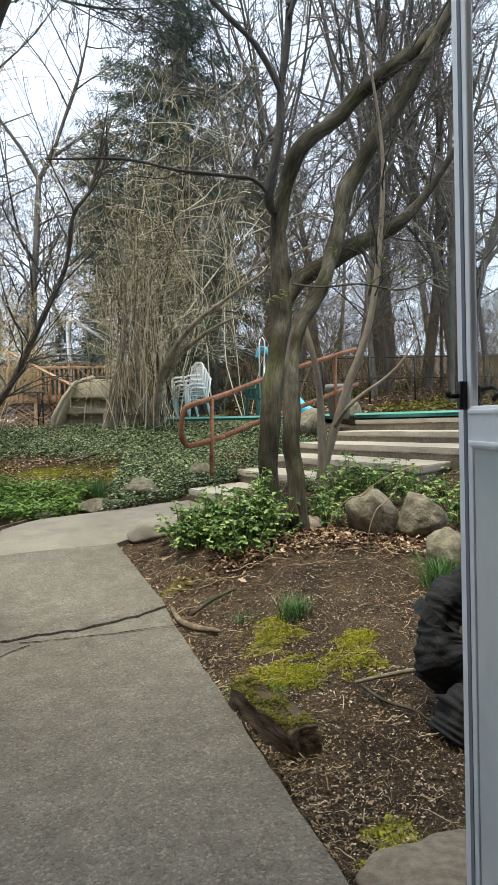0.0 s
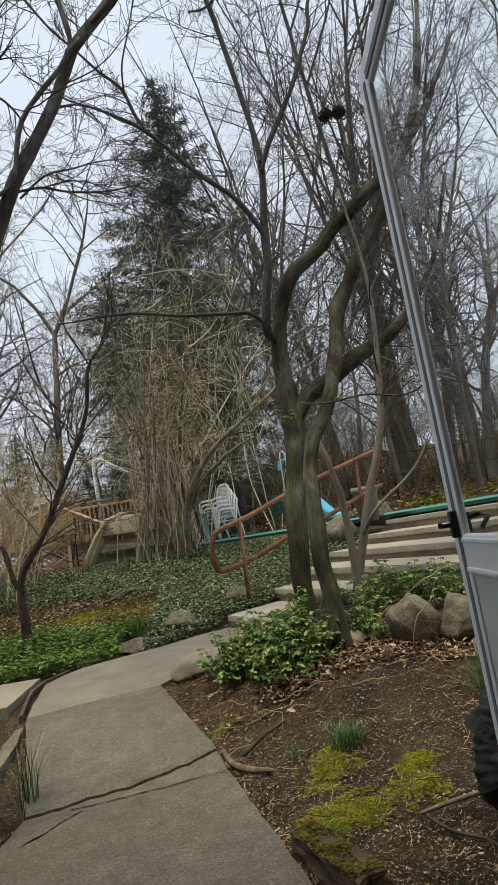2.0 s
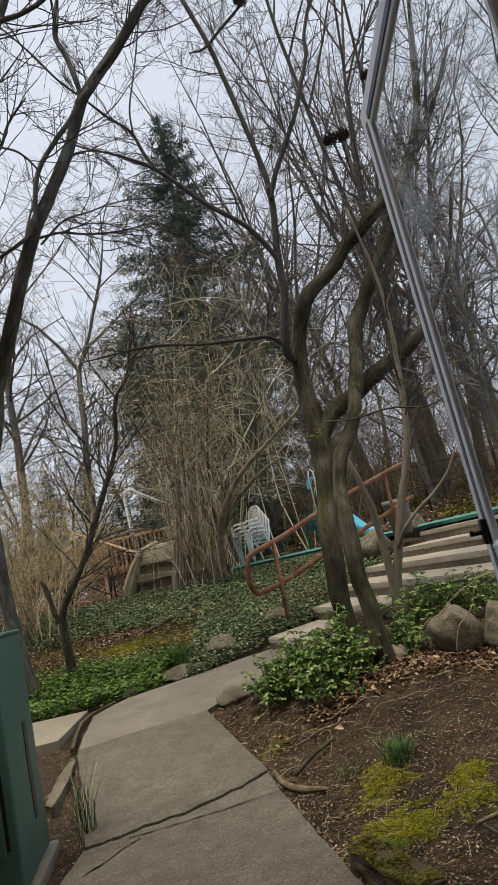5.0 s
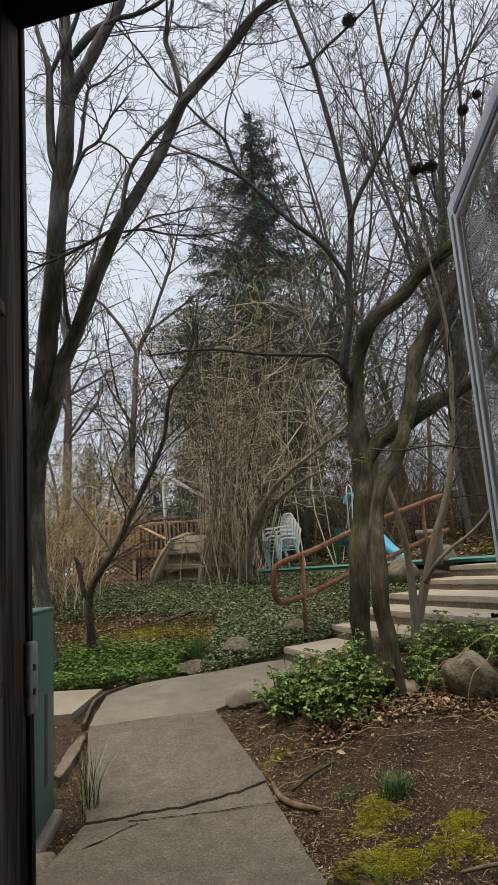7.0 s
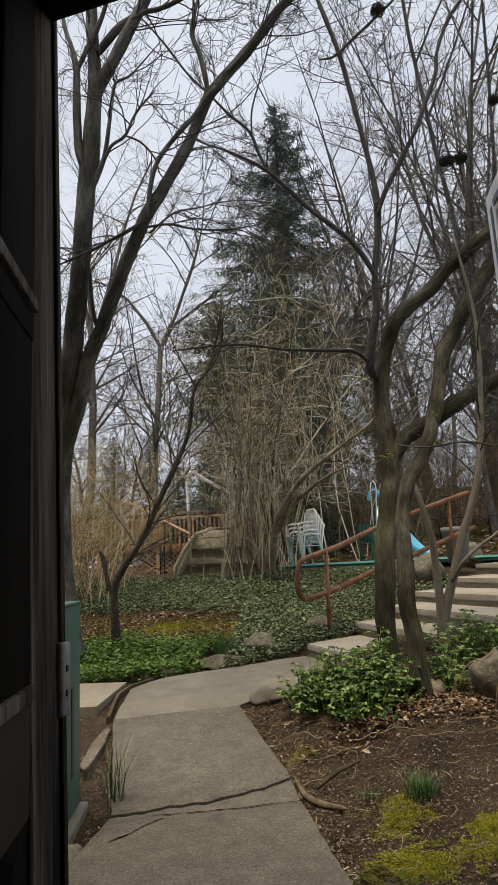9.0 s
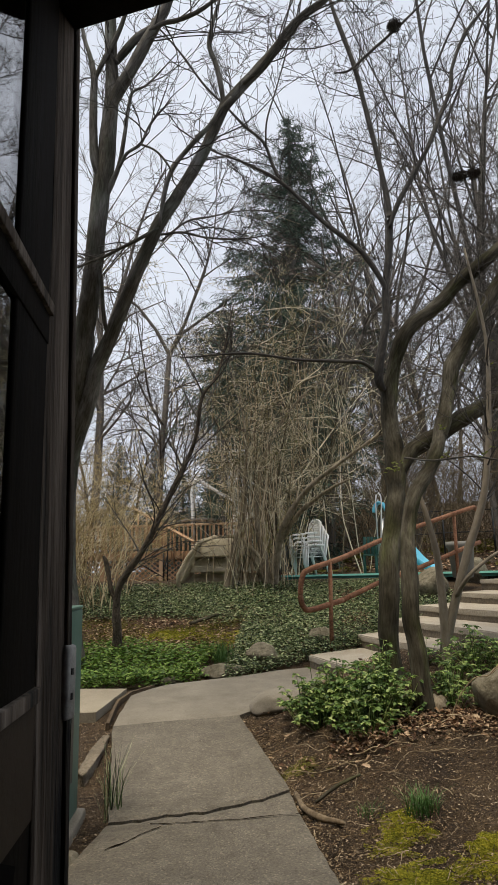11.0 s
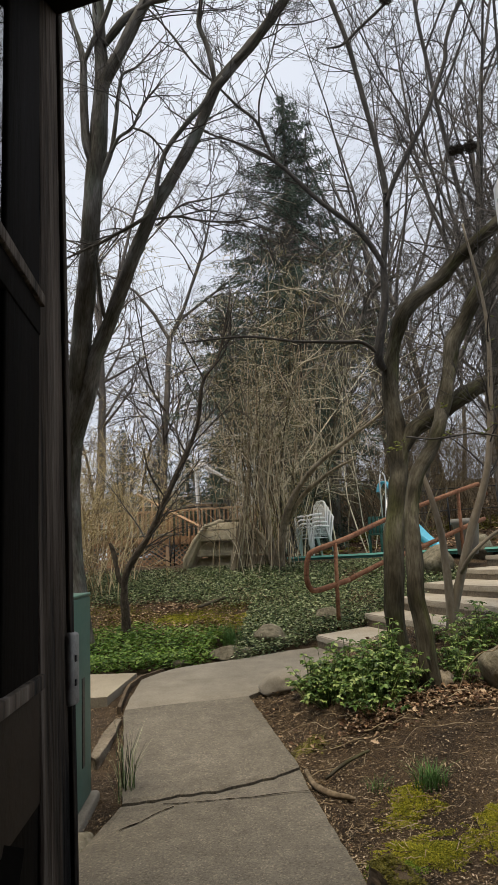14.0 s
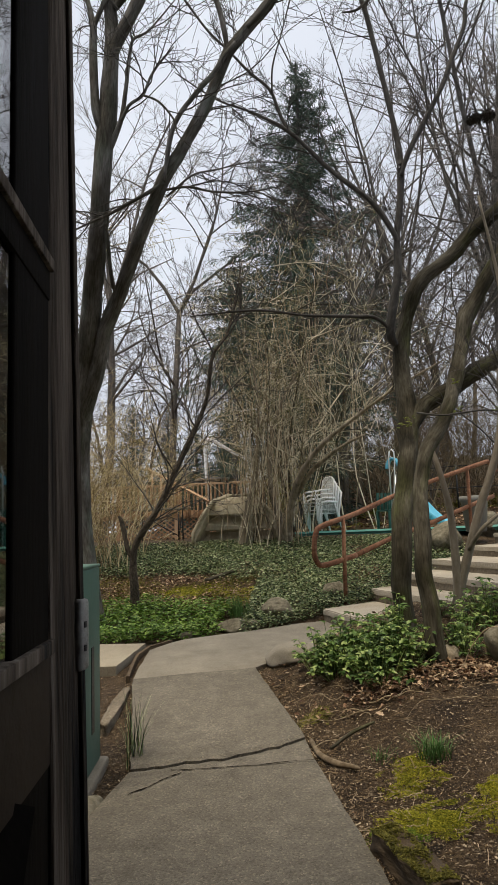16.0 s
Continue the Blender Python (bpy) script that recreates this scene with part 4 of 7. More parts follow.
    for rows, count, length, lv, span in ((T, 6, (0.5, 1.4), 3, (0.7, 1.0)), (T2, 7, (0.4, 1.2), 3, (0.4, 1.0)), (T4, 6, (0.5, 1.4), 3, (0.3, 1.0)), (T5, 7, (0.4, 1.2), 3, (0.2, 1.0)), (S, 13, (0.5, 1.5), 4, (0.45, 1.0)), (S2, 10, (0.4, 1.4), 4, (0.2, 1.0)), (L, 8, (0.4, 1.1), 3, (0.3, 1.0)), (L2, 8, (0.4, 1.0), 3, (0.3, 1.0)), (L3, 6, (0.2, 0.6), 3, (0.3, 1.0)), (U, 8, (0.5, 1.3), 4, (0.2, 1.0)), (P, 4, (0.4, 0.9), 3, (0.2, 0.9)), (O, 13, (0.3, 1.0), 3, (0.2, 1.0)), (O2, 11, (0.3, 0.9), 3, (0.2, 1.0)), (Q, 8, (0.3, 0.9), 3, (0.3, 1.0))):
        tagged(part("twig_spray", sprays(rng, rows, count, length, lv, r=0.007, span=span, up=0.0, kids=(2, 4), trop=-0.01), M_TWIG, wood[tuple(rows)]), kind="stuff")
    return t


def lawn_tree():
    rng = random.Random(21)
    t = thing("tree", "small dark bare tree leaning over the lawn", "tree")
    F = [(-1.746, 6.95, 0.232, 0.077), (-1.746, 6.95, 0.367, 0.056), (-1.755, 6.95, 0.57, 0.045), (-1.77, 6.95, 0.762, 0.041), (-1.755, 6.95, 0.955, 0.037), (-1.668, 6.95, 1.119, 0.034), (-1.447, 6.95, 1.447, 0.031), (-1.186, 6.95, 1.978, 0.028), (-0.936, 6.95, 2.498, 0.024), (-0.839, 6.95, 3.019, 0.019), (-0.646, 6.95, 3.328, 0.014), (-0.473, 6.95, 4.09, 0.006)]
    K = [(-1.784, 6.95, 0.869, 0.019), (-1.823, 6.95, 0.965, 0.028), (-1.847, 6.95, 1.071, 0.023), (-1.866, 6.95, 1.168, 0.027), (-1.89, 6.95, 1.264, 0.023), (-1.919, 6.95, 1.322, 0.016)]
    trunk = part("trunk", stem(F, 14, 0.13, 3, 9), M_LAWNBARK, t)
    part("limb", stem(K, 8, 0.12, 4, 6), M_LAWNBARK, t)
    tagged(part("twig_spray", sprays(rng, F, 26, (0.4, 1.3), 3, r=0.009, span=(0.48, 1.0), up=0.25), M_TWIG, trunk), kind="stuff")
    return t


leaning_tree()
thin_tree()
left_tree()
lawn_tree()


def bare_tree(seed, height, r, label, wide=0.42, low=0.45):
    """A woodland tree without leaves: a trunk that parts into ascending leaders with side boughs."""
    rng = random.Random(seed)
    t = thing("bare_tree", label, "tree", "bare woodland trees")
    pts, d = wander(rng, (0, 0, -0.3), (rng.uniform(-0.1, 0.1), rng.uniform(-0.1, 0.1), 1), height * 0.5, 7, 0.07, 0.03)
    part("trunk", Geo().tube(pts, [r * (1 - 0.4 * i / 7) + (0.2 * r if i == 0 else 0) for i in range(8)], 10), M_FAR_BARK, t)
    g = Geo()
    for k in range(3):
        a = k * 2.1 + rng.uniform(-0.5, 0.5)
        bough(g, rng, pts[-1], d + Vector((math.cos(a) * wide, math.sin(a) * wide, 0)), height * rng.uniform(0.36, 0.48), r * 0.5, 1, 4, 0.2, 0.03, (5, 7), 0.55, 0.0045)
    for k in range(9):
        q = rng.uniform(low, 0.98)
        i = min(6, int(q * 7))
        p = pts[i].lerp(pts[i + 1], q * 7 - i)
        a = rng.uniform(0, 6.283)
        bough(g, rng, p, (math.cos(a) * 0.6, math.sin(a) * 0.6, rng.uniform(0.3, 0.75)), height * rng.uniform(0.14, 0.3), r * 0.3, 1, 4, 0.26, 0.02, (3, 5), 0.58, 0.0045)
    tagged(part("crown", g, M_FAR_BARK, t), kind="stuff")
    return t


def woods():
    rng = random.Random(77)
    kinds = [(31, 13, 0.1), (32, 16, 0.14), (33, 10, 0.07), (34, 17, 0.18), (35, 12, 0.085)]
    first = [bare_tree(s, h, r, "tall bare grey woodland tree on the slope") for s, h, r in kinds]
    spots = [(-7.5, 19), (-4.6, 20.5), (5.6, 17.5), (7.4, 19.5), (8.2, 17)]
    for ob, (x, y) in zip(first, spots):
        ob.matrix_basis = pose(x, y, land(x, y), 0, 0, rng.uniform(0, 360))
    for x, y, k, s in ((2.9, 16.5, 0, 0.8), (6.3, 15.0, 4, 0.95), (1.3, 18.5, 0, 0.85), (-0.7, 15.6, 2, 0.72), (0.55, 16.4, 2, 0.8)):
        copy_thing(first[k], pose(x, y, land(x, y), 0, 0, rng.uniform(0, 360)) @ Matrix.Scale(s, 4))
    n = 0
    while n < 46:
        y = 17 + 40 * rng.random() ** 1.2
        x = rng.uniform(-0.46, 0.6) * y + rng.uniform(-2, 2)
        if abs(x) < 0.16 * y and y < 24.5:
            continue
        if x < 0 and rng.random() < 0.45:
            continue
        k = rng.choice(first)
        copy_thing(k, pose(x, y, land(x, y), 0, 0, rng.uniform(0, 360)) @ Matrix.Scale(rng.uniform(0.75, 1.2), 4))
        n += 1


woods()


def old_trees():
    """The thick old trees round the pool."""
    first = bare_tree(36, 19, 0.3, "thick dark-barked old tree behind the pool")
    spots = [(9.4, 22.0, 20, 0.8), (7.6, 17.6, 130, 0.72), (0.72, 16.6, 250, 0.62), (7.4, 16.8, 310, 0.65), (3.4, 19.5, 80, 0.6)]
    for i, (x, y, a, k) in enumerate(spots):
        m = pose(x, y, land(x, y), 0, 0, a) @ Matrix.Scale(k, 4)
        if i:
            copy_thing(first, m)
        else:
            first.matrix_basis = m


old_trees()


def fan_tree(x, y, label, seed=57, height=24.0, r=0.34):
    """A large old tree whose leaders fan out from the top of a short bole into a haze of fine twigs."""
    rng = random.Random(seed)
    t = thing("bare_tree", label, "tree", "bare woodland trees", at=pose(x, y, land(x, y)))
    bole = [(0, 0, -0.3, r * 1.45), (0, 0, 0.5, r * 1.1), (-0.03, 0, 2.5, r), (0.0, 0, 4.5, r * 0.92), (-0.02, 0, 6.2, r * 0.86), (-0.1, 0, 7.2, r * 0.8)]
    part("trunk", stem(bole, 18, 0.06, 4.0, 5), M_FAN_BARK, t)
    for k in range(11):
        g = Geo()
        a = k * 2.4 + rng.uniform(-0.3, 0.3)
        lean = (0.12, 0.32, 0.55, 0.42)[k % 4] * rng.uniform(0.8, 1.2)
        p = Vector((-0.1, 0, 7.0 - 2.3 * (k % 3) * rng.uniform(0.4, 1.0)))
        bough(g, rng, p, (math.cos(a) * lean, math.sin(a) * lean, 1), height * rng.uniform(0.42, 0.6), r * rng.uniform(0.17, 0.3), 1, 4, 0.085, 0.02, (6, 8), 0.42, 0.0045)
        tagged(part("crown", g, M_FAN_BARK, t), kind="stuff")
    return t


old_fan = fan_tree(5.86, 19.0, "huge old bare tree with fine fanning twigs")
copy_thing(old_fan, pose(3.7, 27.0, land(3.7, 27.0), 0, 0, 140))


def conifer(at, H, spread, low, seed, label, lean=0.26):
    """A dark conifer with drooping side sprays."""
    rng = random.Random(seed)
    t = thing("spruce_tree", label, "tree", at=at)
    part("trunk", Geo().tube([(0, 0, -0.3), (0.05, 0, H * 0.35), (0.75 * lean, 0, H * 0.7), (lean, 0, H)], [0.019 * H, 0.015 * H, 0.008 * H, 0.02], 10), M_SPRUCEBARK, t)
    wood, leaf = Geo(), Geo()
    z = low
    while z < H - 0.1:
        q = z / H
        reach = spread * (1 - q) ** 0.78 + 0.1
        if q < 0.35:
            reach *= 0.5 + 0.5 * rng.random()
        if z < 0.2 * H:
            reach *= 0.55
        tiered = q > 0.5
        for k in range(9 if tiered else rng.randint(4, 6)):
            a = rng.uniform(0, 6.283)
            R = reach * (rng.uniform(0.65, 1.12) if tiered else rng.uniform(0.4, 1.2))
            cx = lean * q
            pts = [Vector((cx + math.cos(a) * R * i / 5, math.sin(a) * R * i / 5, z + 0.25 * R * (i / 5) * (1 - 1.5 * i / 5) * (1 if q < 0.75 else -0.8) + 0.004 * i * i * R)) for i in range(6)]
            wood.tube(pts, [0.035 * (1 - q) + 0.008, 0.03 * (1 - q) + 0.006, 0.02, 0.014, 0.008, 0.004], 3)
            for j in range(max(9, int(R * 40))):
                s = rng.uniform(0.03, 1.0)
                i = min(4, int(s * 5))
                p = pts[i].lerp(pts[i + 1], s * 5 - i) + Vector((rng.gauss(0, 0.05), rng.gauss(0, 0.05), rng.gauss(-0.03, 0.06)))
                for side in (-1, 1):
                    b = a + side * rng.uniform(0.4, 1.2)
                    d = Vector((math.cos(b), math.sin(b), rng.uniform(-1.5, 0.35)))
                    leaf.leaf(p, d, Vector((rng.uniform(-0.6, 0.6), rng.uniform(-0.6, 0.6), 1)), rng.uniform(0.16, 0.4) * (0.5 + 0.5 * (1 - q)), rng.uniform(0.018, 0.04), 0.1)
        z += rng.uniform(0.26, 0.42) if tiered else rng.uniform(0.1, 0.22)
    tagged(part("branch_whorl", wood, M_SPRUCEBARK, t), kind="stuff")
    tagged(part("needle_cover", leaf, M_NEEDLE, t, smooth=False), kind="stuff")
    return t


spruce = conifer(pose(-0.1, 22.0, 1.0), 17.4, 5.6, 0.8, 3, "tall dark green spruce with drooping branches")
conifer(pose(-1.72, 15.0, 0.95), 6.7, 2.5, 3.7, 4, "shorter dark conifer with a thick bare lower trunk", 0.3)
conifer(pose(-0.35, 15.7, 1.0), 7.4, 3.0, 0.4, 6, "dense dark evergreen standing behind the thicket", 0.15)
for x, y, k in ((-7.2, 31, 0.42), (-10.5, 36, 0.5), (-4.6, 33, 0.36), (-3.3, 25.5, 0.36), (-4.9, 27, 0.34)):
    copy_thing(spruce, pose(x, y, land(x, y) - 1.2, 0, 0, 40 * x) @ Matrix.Scale(k, 4))


# ---- thickets ----
def thicket(label, spots, count, heights, seed, lean=0.25, mat=None, r=0.008, at=None, spread=0.3, twiggy=(3, 5), buds=0):
    """A clump of thin canes that arch, fork and tangle."""
    rng = random.Random(seed)
    t = thing("shrub", label, "shrub", at=at)
    g, fine = Geo(), Geo()
    for _ in range(count):
        x, y = rng.choice(spots)
        x, y = x + rng.gauss(0, spread), y + rng.gauss(0, spread)
        h = rng.uniform(*heights)
        a = rng.uniform(0, 6.283)
        k = rng.uniform(0, lean)
        z = land(x, y) - 0.05 if at is None else -0.1
        pts, d = wander(rng, (x, y, z), (math.cos(a) * k, math.sin(a) * k, 1), h, 9, 0.19, -0.01)
        rr = r * rng.uniform(0.5, 1.5)
        g.tube(pts, [rr * (1 - 0.8 * i / 9) for i in range(10)], 4)
        for _ in range(rng.randint(*twiggy)):
            i = rng.randint(2, 8)
            dd = (pts[i + 1] - pts[i]).normalized() + Vector((rng.uniform(-0.9, 0.9), rng.uniform(-0.9, 0.9), 0.05))
            bough(fine, rng, pts[i], dd, rng.uniform(0.4, 1.3), rr * 0.5, 2, 4, 0.24, 0.0, (2, 4), 0.6, 0.0016)
    tagged(part("cane_clump", g, mat or M_CANE, t), kind="stuff")
    tagged(part("twig_spray", fine, mat or M_CANE, t), kind="stuff")
    if buds:
        b = Geo()
        for _ in range(buds):
            p = Vector(rng.choice(fine.v))
            b.leaf(p, (rng.uniform(-1, 1), rng.uniform(-1, 1), rng.uniform(-0.3, 1)), (rng.uniform(-1, 1), rng.uniform(-1, 1), 1), rng.uniform(0.012, 0.03), rng.uniform(0.008, 0.016))
        tagged(part("bud_cover", b, M_TANBUD, t, "dull yellow-tan swelling buds", smooth=False), kind="stuff")
    return t


def weeping_thicket():
    """The big overgrown shrub on the bank: stems that arch over and hang in long strands."""
    rng = random.Random(47)
    t = thing("shrub", "huge olive-brown weeping thicket with long hanging strands", "shrub")
    canes, fine, hang, buds = Geo(), Geo(), Geo(), Geo()
    roots = [(-0.27, 10.3), (-0.24, 10.5), (-0.9, 10.12), (-0.2, 10.8), (-0.5, 11.3), (0.1, 12.2), (-0.75, 11.1)]
    for k in range(21):
        x, y = roots[k % 7]
        x, y = x + rng.gauss(0, 0.07), y + rng.gauss(0, 0.1)
        h = rng.uniform(3.0, 6.4)
        a = rng.uniform(0, 6.283)
        ln = rng.uniform(0.05, 0.36)
        pts, _ = wander(rng, (x, y, land(x, y) - 0.06), ((abs(math.cos(a)) if x < -0.6 else math.cos(a)) * ln, math.sin(a) * ln * 0.6, 1), h, 12, 0.1, -0.012)
        r = rng.uniform(0.009, 0.024)
        canes.tube(pts, [r * (1 - 0.075 * i) for i in range(13)], 6)
        for _ in range(16):
            i = rng.randint(4, 11)
            p = pts[i].lerp(pts[i + 1], rng.random())
            b = rng.uniform(0, 6.283)
            bough(fine, rng, p, (math.cos(b), math.sin(b), rng.uniform(-0.1, 0.9)), rng.uniform(0.5, 1.3), r * 0.35, 2, 4, 0.2, -0.05, (2, 4), 0.62, 0.003)
        for _ in range(5):
            i = rng.randint(5, 11)
            p = pts[i].lerp(pts[i + 1], rng.random()) + Vector((rng.gauss(0, 0.18), rng.gauss(0, 0.18), 0))
            L = min(rng.uniform(0.7, 2.6), p.z - (1.0 if p.x < -0.1 else 2.15))
            if L < 0.3:
                continue
            q, _ = wander(rng, p, (rng.uniform(-0.3, 0.3), rng.uniform(-0.3, 0.3), -1), L, 7, 0.07, -0.12)
            w = rng.uniform(0.0025, 0.005)
            hang.tube(q, [w, w, w, w, w, w * 0.8, w * 0.7, w * 0.5], 4)
    # strands let down in front of the moulded unit
    for _ in range(60):
        x, y = rng.uniform(-0.95, -0.1) if rng.random() < 0.82 else rng.uniform(-1.6, -0.9), rng.uniform(9.75, 10.25)
        z = rng.uniform(1.6, 3.4)
        L = min(z - land(x, y), rng.uniform(0.7, 2.4))
        q, _ = wander(rng, (x, y, z), (rng.uniform(-0.25, 0.25), rng.uniform(-0.2, 0.2), -1), L, 7, 0.08, -0.12)
        w = rng.uniform(0.0025, 0.0055)
        hang.tube(q, [w] * 6 + [w * 0.8, w * 0.5], 4)
    for _ in range(9000):
        p = Vector(rng.choice(fine.v))
        if p.z < 2.0:
            continue
        buds.leaf(p, (rng.uniform(-1, 1), rng.uniform(-1, 1), rng.uniform(-1, 0.5)), (rng.uniform(-1, 1), rng.uniform(-1, 1), 1), rng.uniform(0.02, 0.05), rng.uniform(0.008, 0.018))
    tagged(part("cane_clump", canes, M_VINE, t), kind="stuff")
    tagged(part("twig_spray", fine, M_VINE, t), kind="stuff")
    tagged(part("hanging_strand", hang, M_STRAW, t, "pale tan hanging strands"), kind="stuff")
    tagged(part("bud_cover", buds, M_OLIVE, t, "dull olive buds and leaf remnants", smooth=False), kind="stuff")


weeping_thicket()
thicket("tall tangled thicket of bare tan canes on the bank", [(-0.7, 11.1), (-0.55, 11.2), (-0.5, 11.3), (-0.5, 11.7), (-0.35, 12.0)], 11, (1.3, 3.6), 41, 0.22, M_VINE, 0.008, None, 0.2, (2, 3))
thicket("high brown tangle of bare branches behind the thicket", [(-0.9, 12.6), (-0.4, 13.0), (0.1, 13.3), (0.7, 13.6), (1.4, 13.4)], 26, (4.0, 7.0), 46, 0.4, M_VINE, 0.01, None, 0.4, (5, 8))
thicket("few bare tan canes before the moulded unit", [(-0.85, 10.05), (-0.75, 10.0), (-0.6, 10.0), (-0.45, 10.05)], 10, (1.0, 2.6), 44, 0.22, M_VINE, 0.006, None, 0.18)
thicket("dense bare tan shrub beside the timber deck", [(-3.2, 9.4), (-2.95, 9.3), (-2.8, 9.5), (-3.5, 9.8)], 62, (1.2, 3.0), 42, 0.3, M_CANE, 0.0065, None, 0.25, (3, 5), 9000)
thicket("yellow-budded tangled shrub near the tall tree", [(-2.75, 8.8), (-2.95, 8.9)], 22, (1.2, 2.7), 45, 0.35, M_CANE, 0.006, None, 0.25, (3, 5), 4000)


def brush():
    rng = random.Random(91)
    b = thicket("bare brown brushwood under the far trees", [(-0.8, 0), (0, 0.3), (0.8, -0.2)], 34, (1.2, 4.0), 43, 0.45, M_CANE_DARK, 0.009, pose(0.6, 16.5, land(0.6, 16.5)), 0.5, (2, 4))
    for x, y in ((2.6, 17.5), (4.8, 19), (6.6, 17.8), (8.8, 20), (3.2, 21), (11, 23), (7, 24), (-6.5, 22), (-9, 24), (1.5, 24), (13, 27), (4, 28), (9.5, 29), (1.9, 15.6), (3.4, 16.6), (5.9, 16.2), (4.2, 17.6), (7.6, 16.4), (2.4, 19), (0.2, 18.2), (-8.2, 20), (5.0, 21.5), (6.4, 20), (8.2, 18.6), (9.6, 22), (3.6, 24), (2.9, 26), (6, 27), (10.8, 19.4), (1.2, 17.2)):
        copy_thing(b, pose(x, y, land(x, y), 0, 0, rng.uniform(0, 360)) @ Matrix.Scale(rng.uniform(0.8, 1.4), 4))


brush()


def bank_bough():
    t = thing("leaning_bough", "thick leaning peeling grey-brown bough out of the thicket", "bough")
    rows = [(-0.3, 10.2, 0.85, 0.1), (-0.3, 10.1, 1.05, 0.085), (-0.26, 10.0, 1.2, 0.075), (-0.16, 9.8, 1.6, 0.055), (0.05, 9.5, 2.0, 0.045), (0.33, 9.2, 2.3, 0.036), (0.68, 8.9, 2.52, 0.026), (0.97, 8.6, 2.68, 0.022), (1.3, 8.3, 2.85, 0.016), (1.8, 7.9, 3.05, 0.01)]
    limb = part("limb", stem(rows, 14, 0.2, 6, 8), M_LOOSEBARK, t)
    part("limb", stem([(-0.18, 9.85, 1.5, 0.03), (0.1, 9.6, 1.9, 0.035), (0.35, 9.4, 2.1, 0.03), (0.62, 9.2, 2.26, 0.022), (0.9, 9.0, 2.36, 0.014)], 10, 0.18, 8, 7), M_LOOSEBARK, t)
    part("limb", stem([(-0.38, 10.2, 0.9, 0.075), (-0.42, 10.2, 1.3, 0.055), (-0.52, 10.2, 1.9, 0.04), (-0.46, 10.2, 2.6, 0.032), (-0.2, 10.2, 3.3, 0.024), (0.3, 10.1, 3.9, 0.016), (0.8, 10.0, 4.2, 0.009)], 10, 0.18, 3, 7), M_LOOSEBARK, t)
    part("limb", stem([(-0.98, 10.05, 0.85, 0.085), (-0.94, 10.05, 1.15, 0.065), (-0.85, 10.05, 1.55, 0.05), (-0.7, 10.1, 2.2, 0.036), (-0.66, 10.1, 3.1, 0.024), (-0.75, 10.2, 4.0, 0.012)], 10, 0.18, 5, 7), M_LOOSEBARK, t)
    tagged(part("twig_spray", sprays(random.Random(9), rows, 16, (0.3, 1.0), 3, span=(0.3, 1.0)), M_VINE, limb), kind="stuff")


bank_bough()


# ---- leafy ground covers ----
def scatter_cover(name, label, category, inside, box, count, mat, size, seed, tilt=0.6, height=(0.0, 0.1)):
    rng = random.Random(seed)
    g = Geo()
    n = tries = 0
    while n < count and tries < count * 12:
        tries += 1
        x, y = rng.uniform(box[0], box[1]), rng.uniform(box[2], box[3])
        if not inside(x, y, rng):
            continue
        p = Vector((x, y, land(x, y) + rng.uniform(*height)))
        a = rng.uniform(0, 6.283)
        d = Vector((math.cos(a), math.sin(a), rng.uniform(-0.35, 0.5)))
        up = Vector((rng.uniform(-tilt, tilt), rng.uniform(-tilt, tilt), 1))
        L = rng.uniform(*size)
        g.leaf(p, d, up, L, L * rng.uniform(0.55, 0.8), rng.uniform(0.05, 0.25))
        n += 1
    return solo(name, g, mat, label, category, kind="stuff", smooth=False)


def patchy(x, y, f=1.3, s=0.0):
    return noise.noise(Vector((x * f, y * f, s)))


def stair_uv(x, y):
    rel = Vector((x, y, 0)) - STAIR
    return rel.dot(UP), rel.dot(ALONG)


def in_bank(x, y, rng):
    u, v = stair_uv(x, y)
    if v > -0.1 and u > -0.1:
        return False
    if x > -0.55:
        k = smoothstep((y - 6.24 - 0.73 * (x + 0.42) + 0.05 * patchy(x, y, 2.1)) / 0.06)
        if y < 7.4:
            return rng.random() < k * 1.3
        # thinner, with leaf litter showing, beside the steps
        k *= 1 - 0.75 * smoothstep((0.4 + v) / 0.5) * smoothstep(0.5 + 2.0 * patchy(x, y, 3.0, 8))
    else:
        k = smoothstep((y - 8.0 + 0.5 * patchy(x, y, 0.9)) / 0.5)
    return rng.random() < k * (0.75 + 0.9 * patchy(x, y, 2.0, 5))


scatter_cover("ivy", "dense dark green ivy covering the bank", "ivy", in_bank, (-5, 2.2, 6.2, 10.4), 95000, M_IVY, (0.017, 0.04), 51, 0.8, (0.0, 0.12))


def in_patch(x, y, rng):
    edge = 5.92 + 0.12 * patchy(x, y, 2) if x < -1.15 else 5.95 + 0.52 * (x + 1.15)
    return edge + 0.02 < y < 7.15 + 0.35 * patchy(x, y, 1.5) and x < -0.75 + 0.2 * patchy(x, y, 3) and rng.random() < 0.9


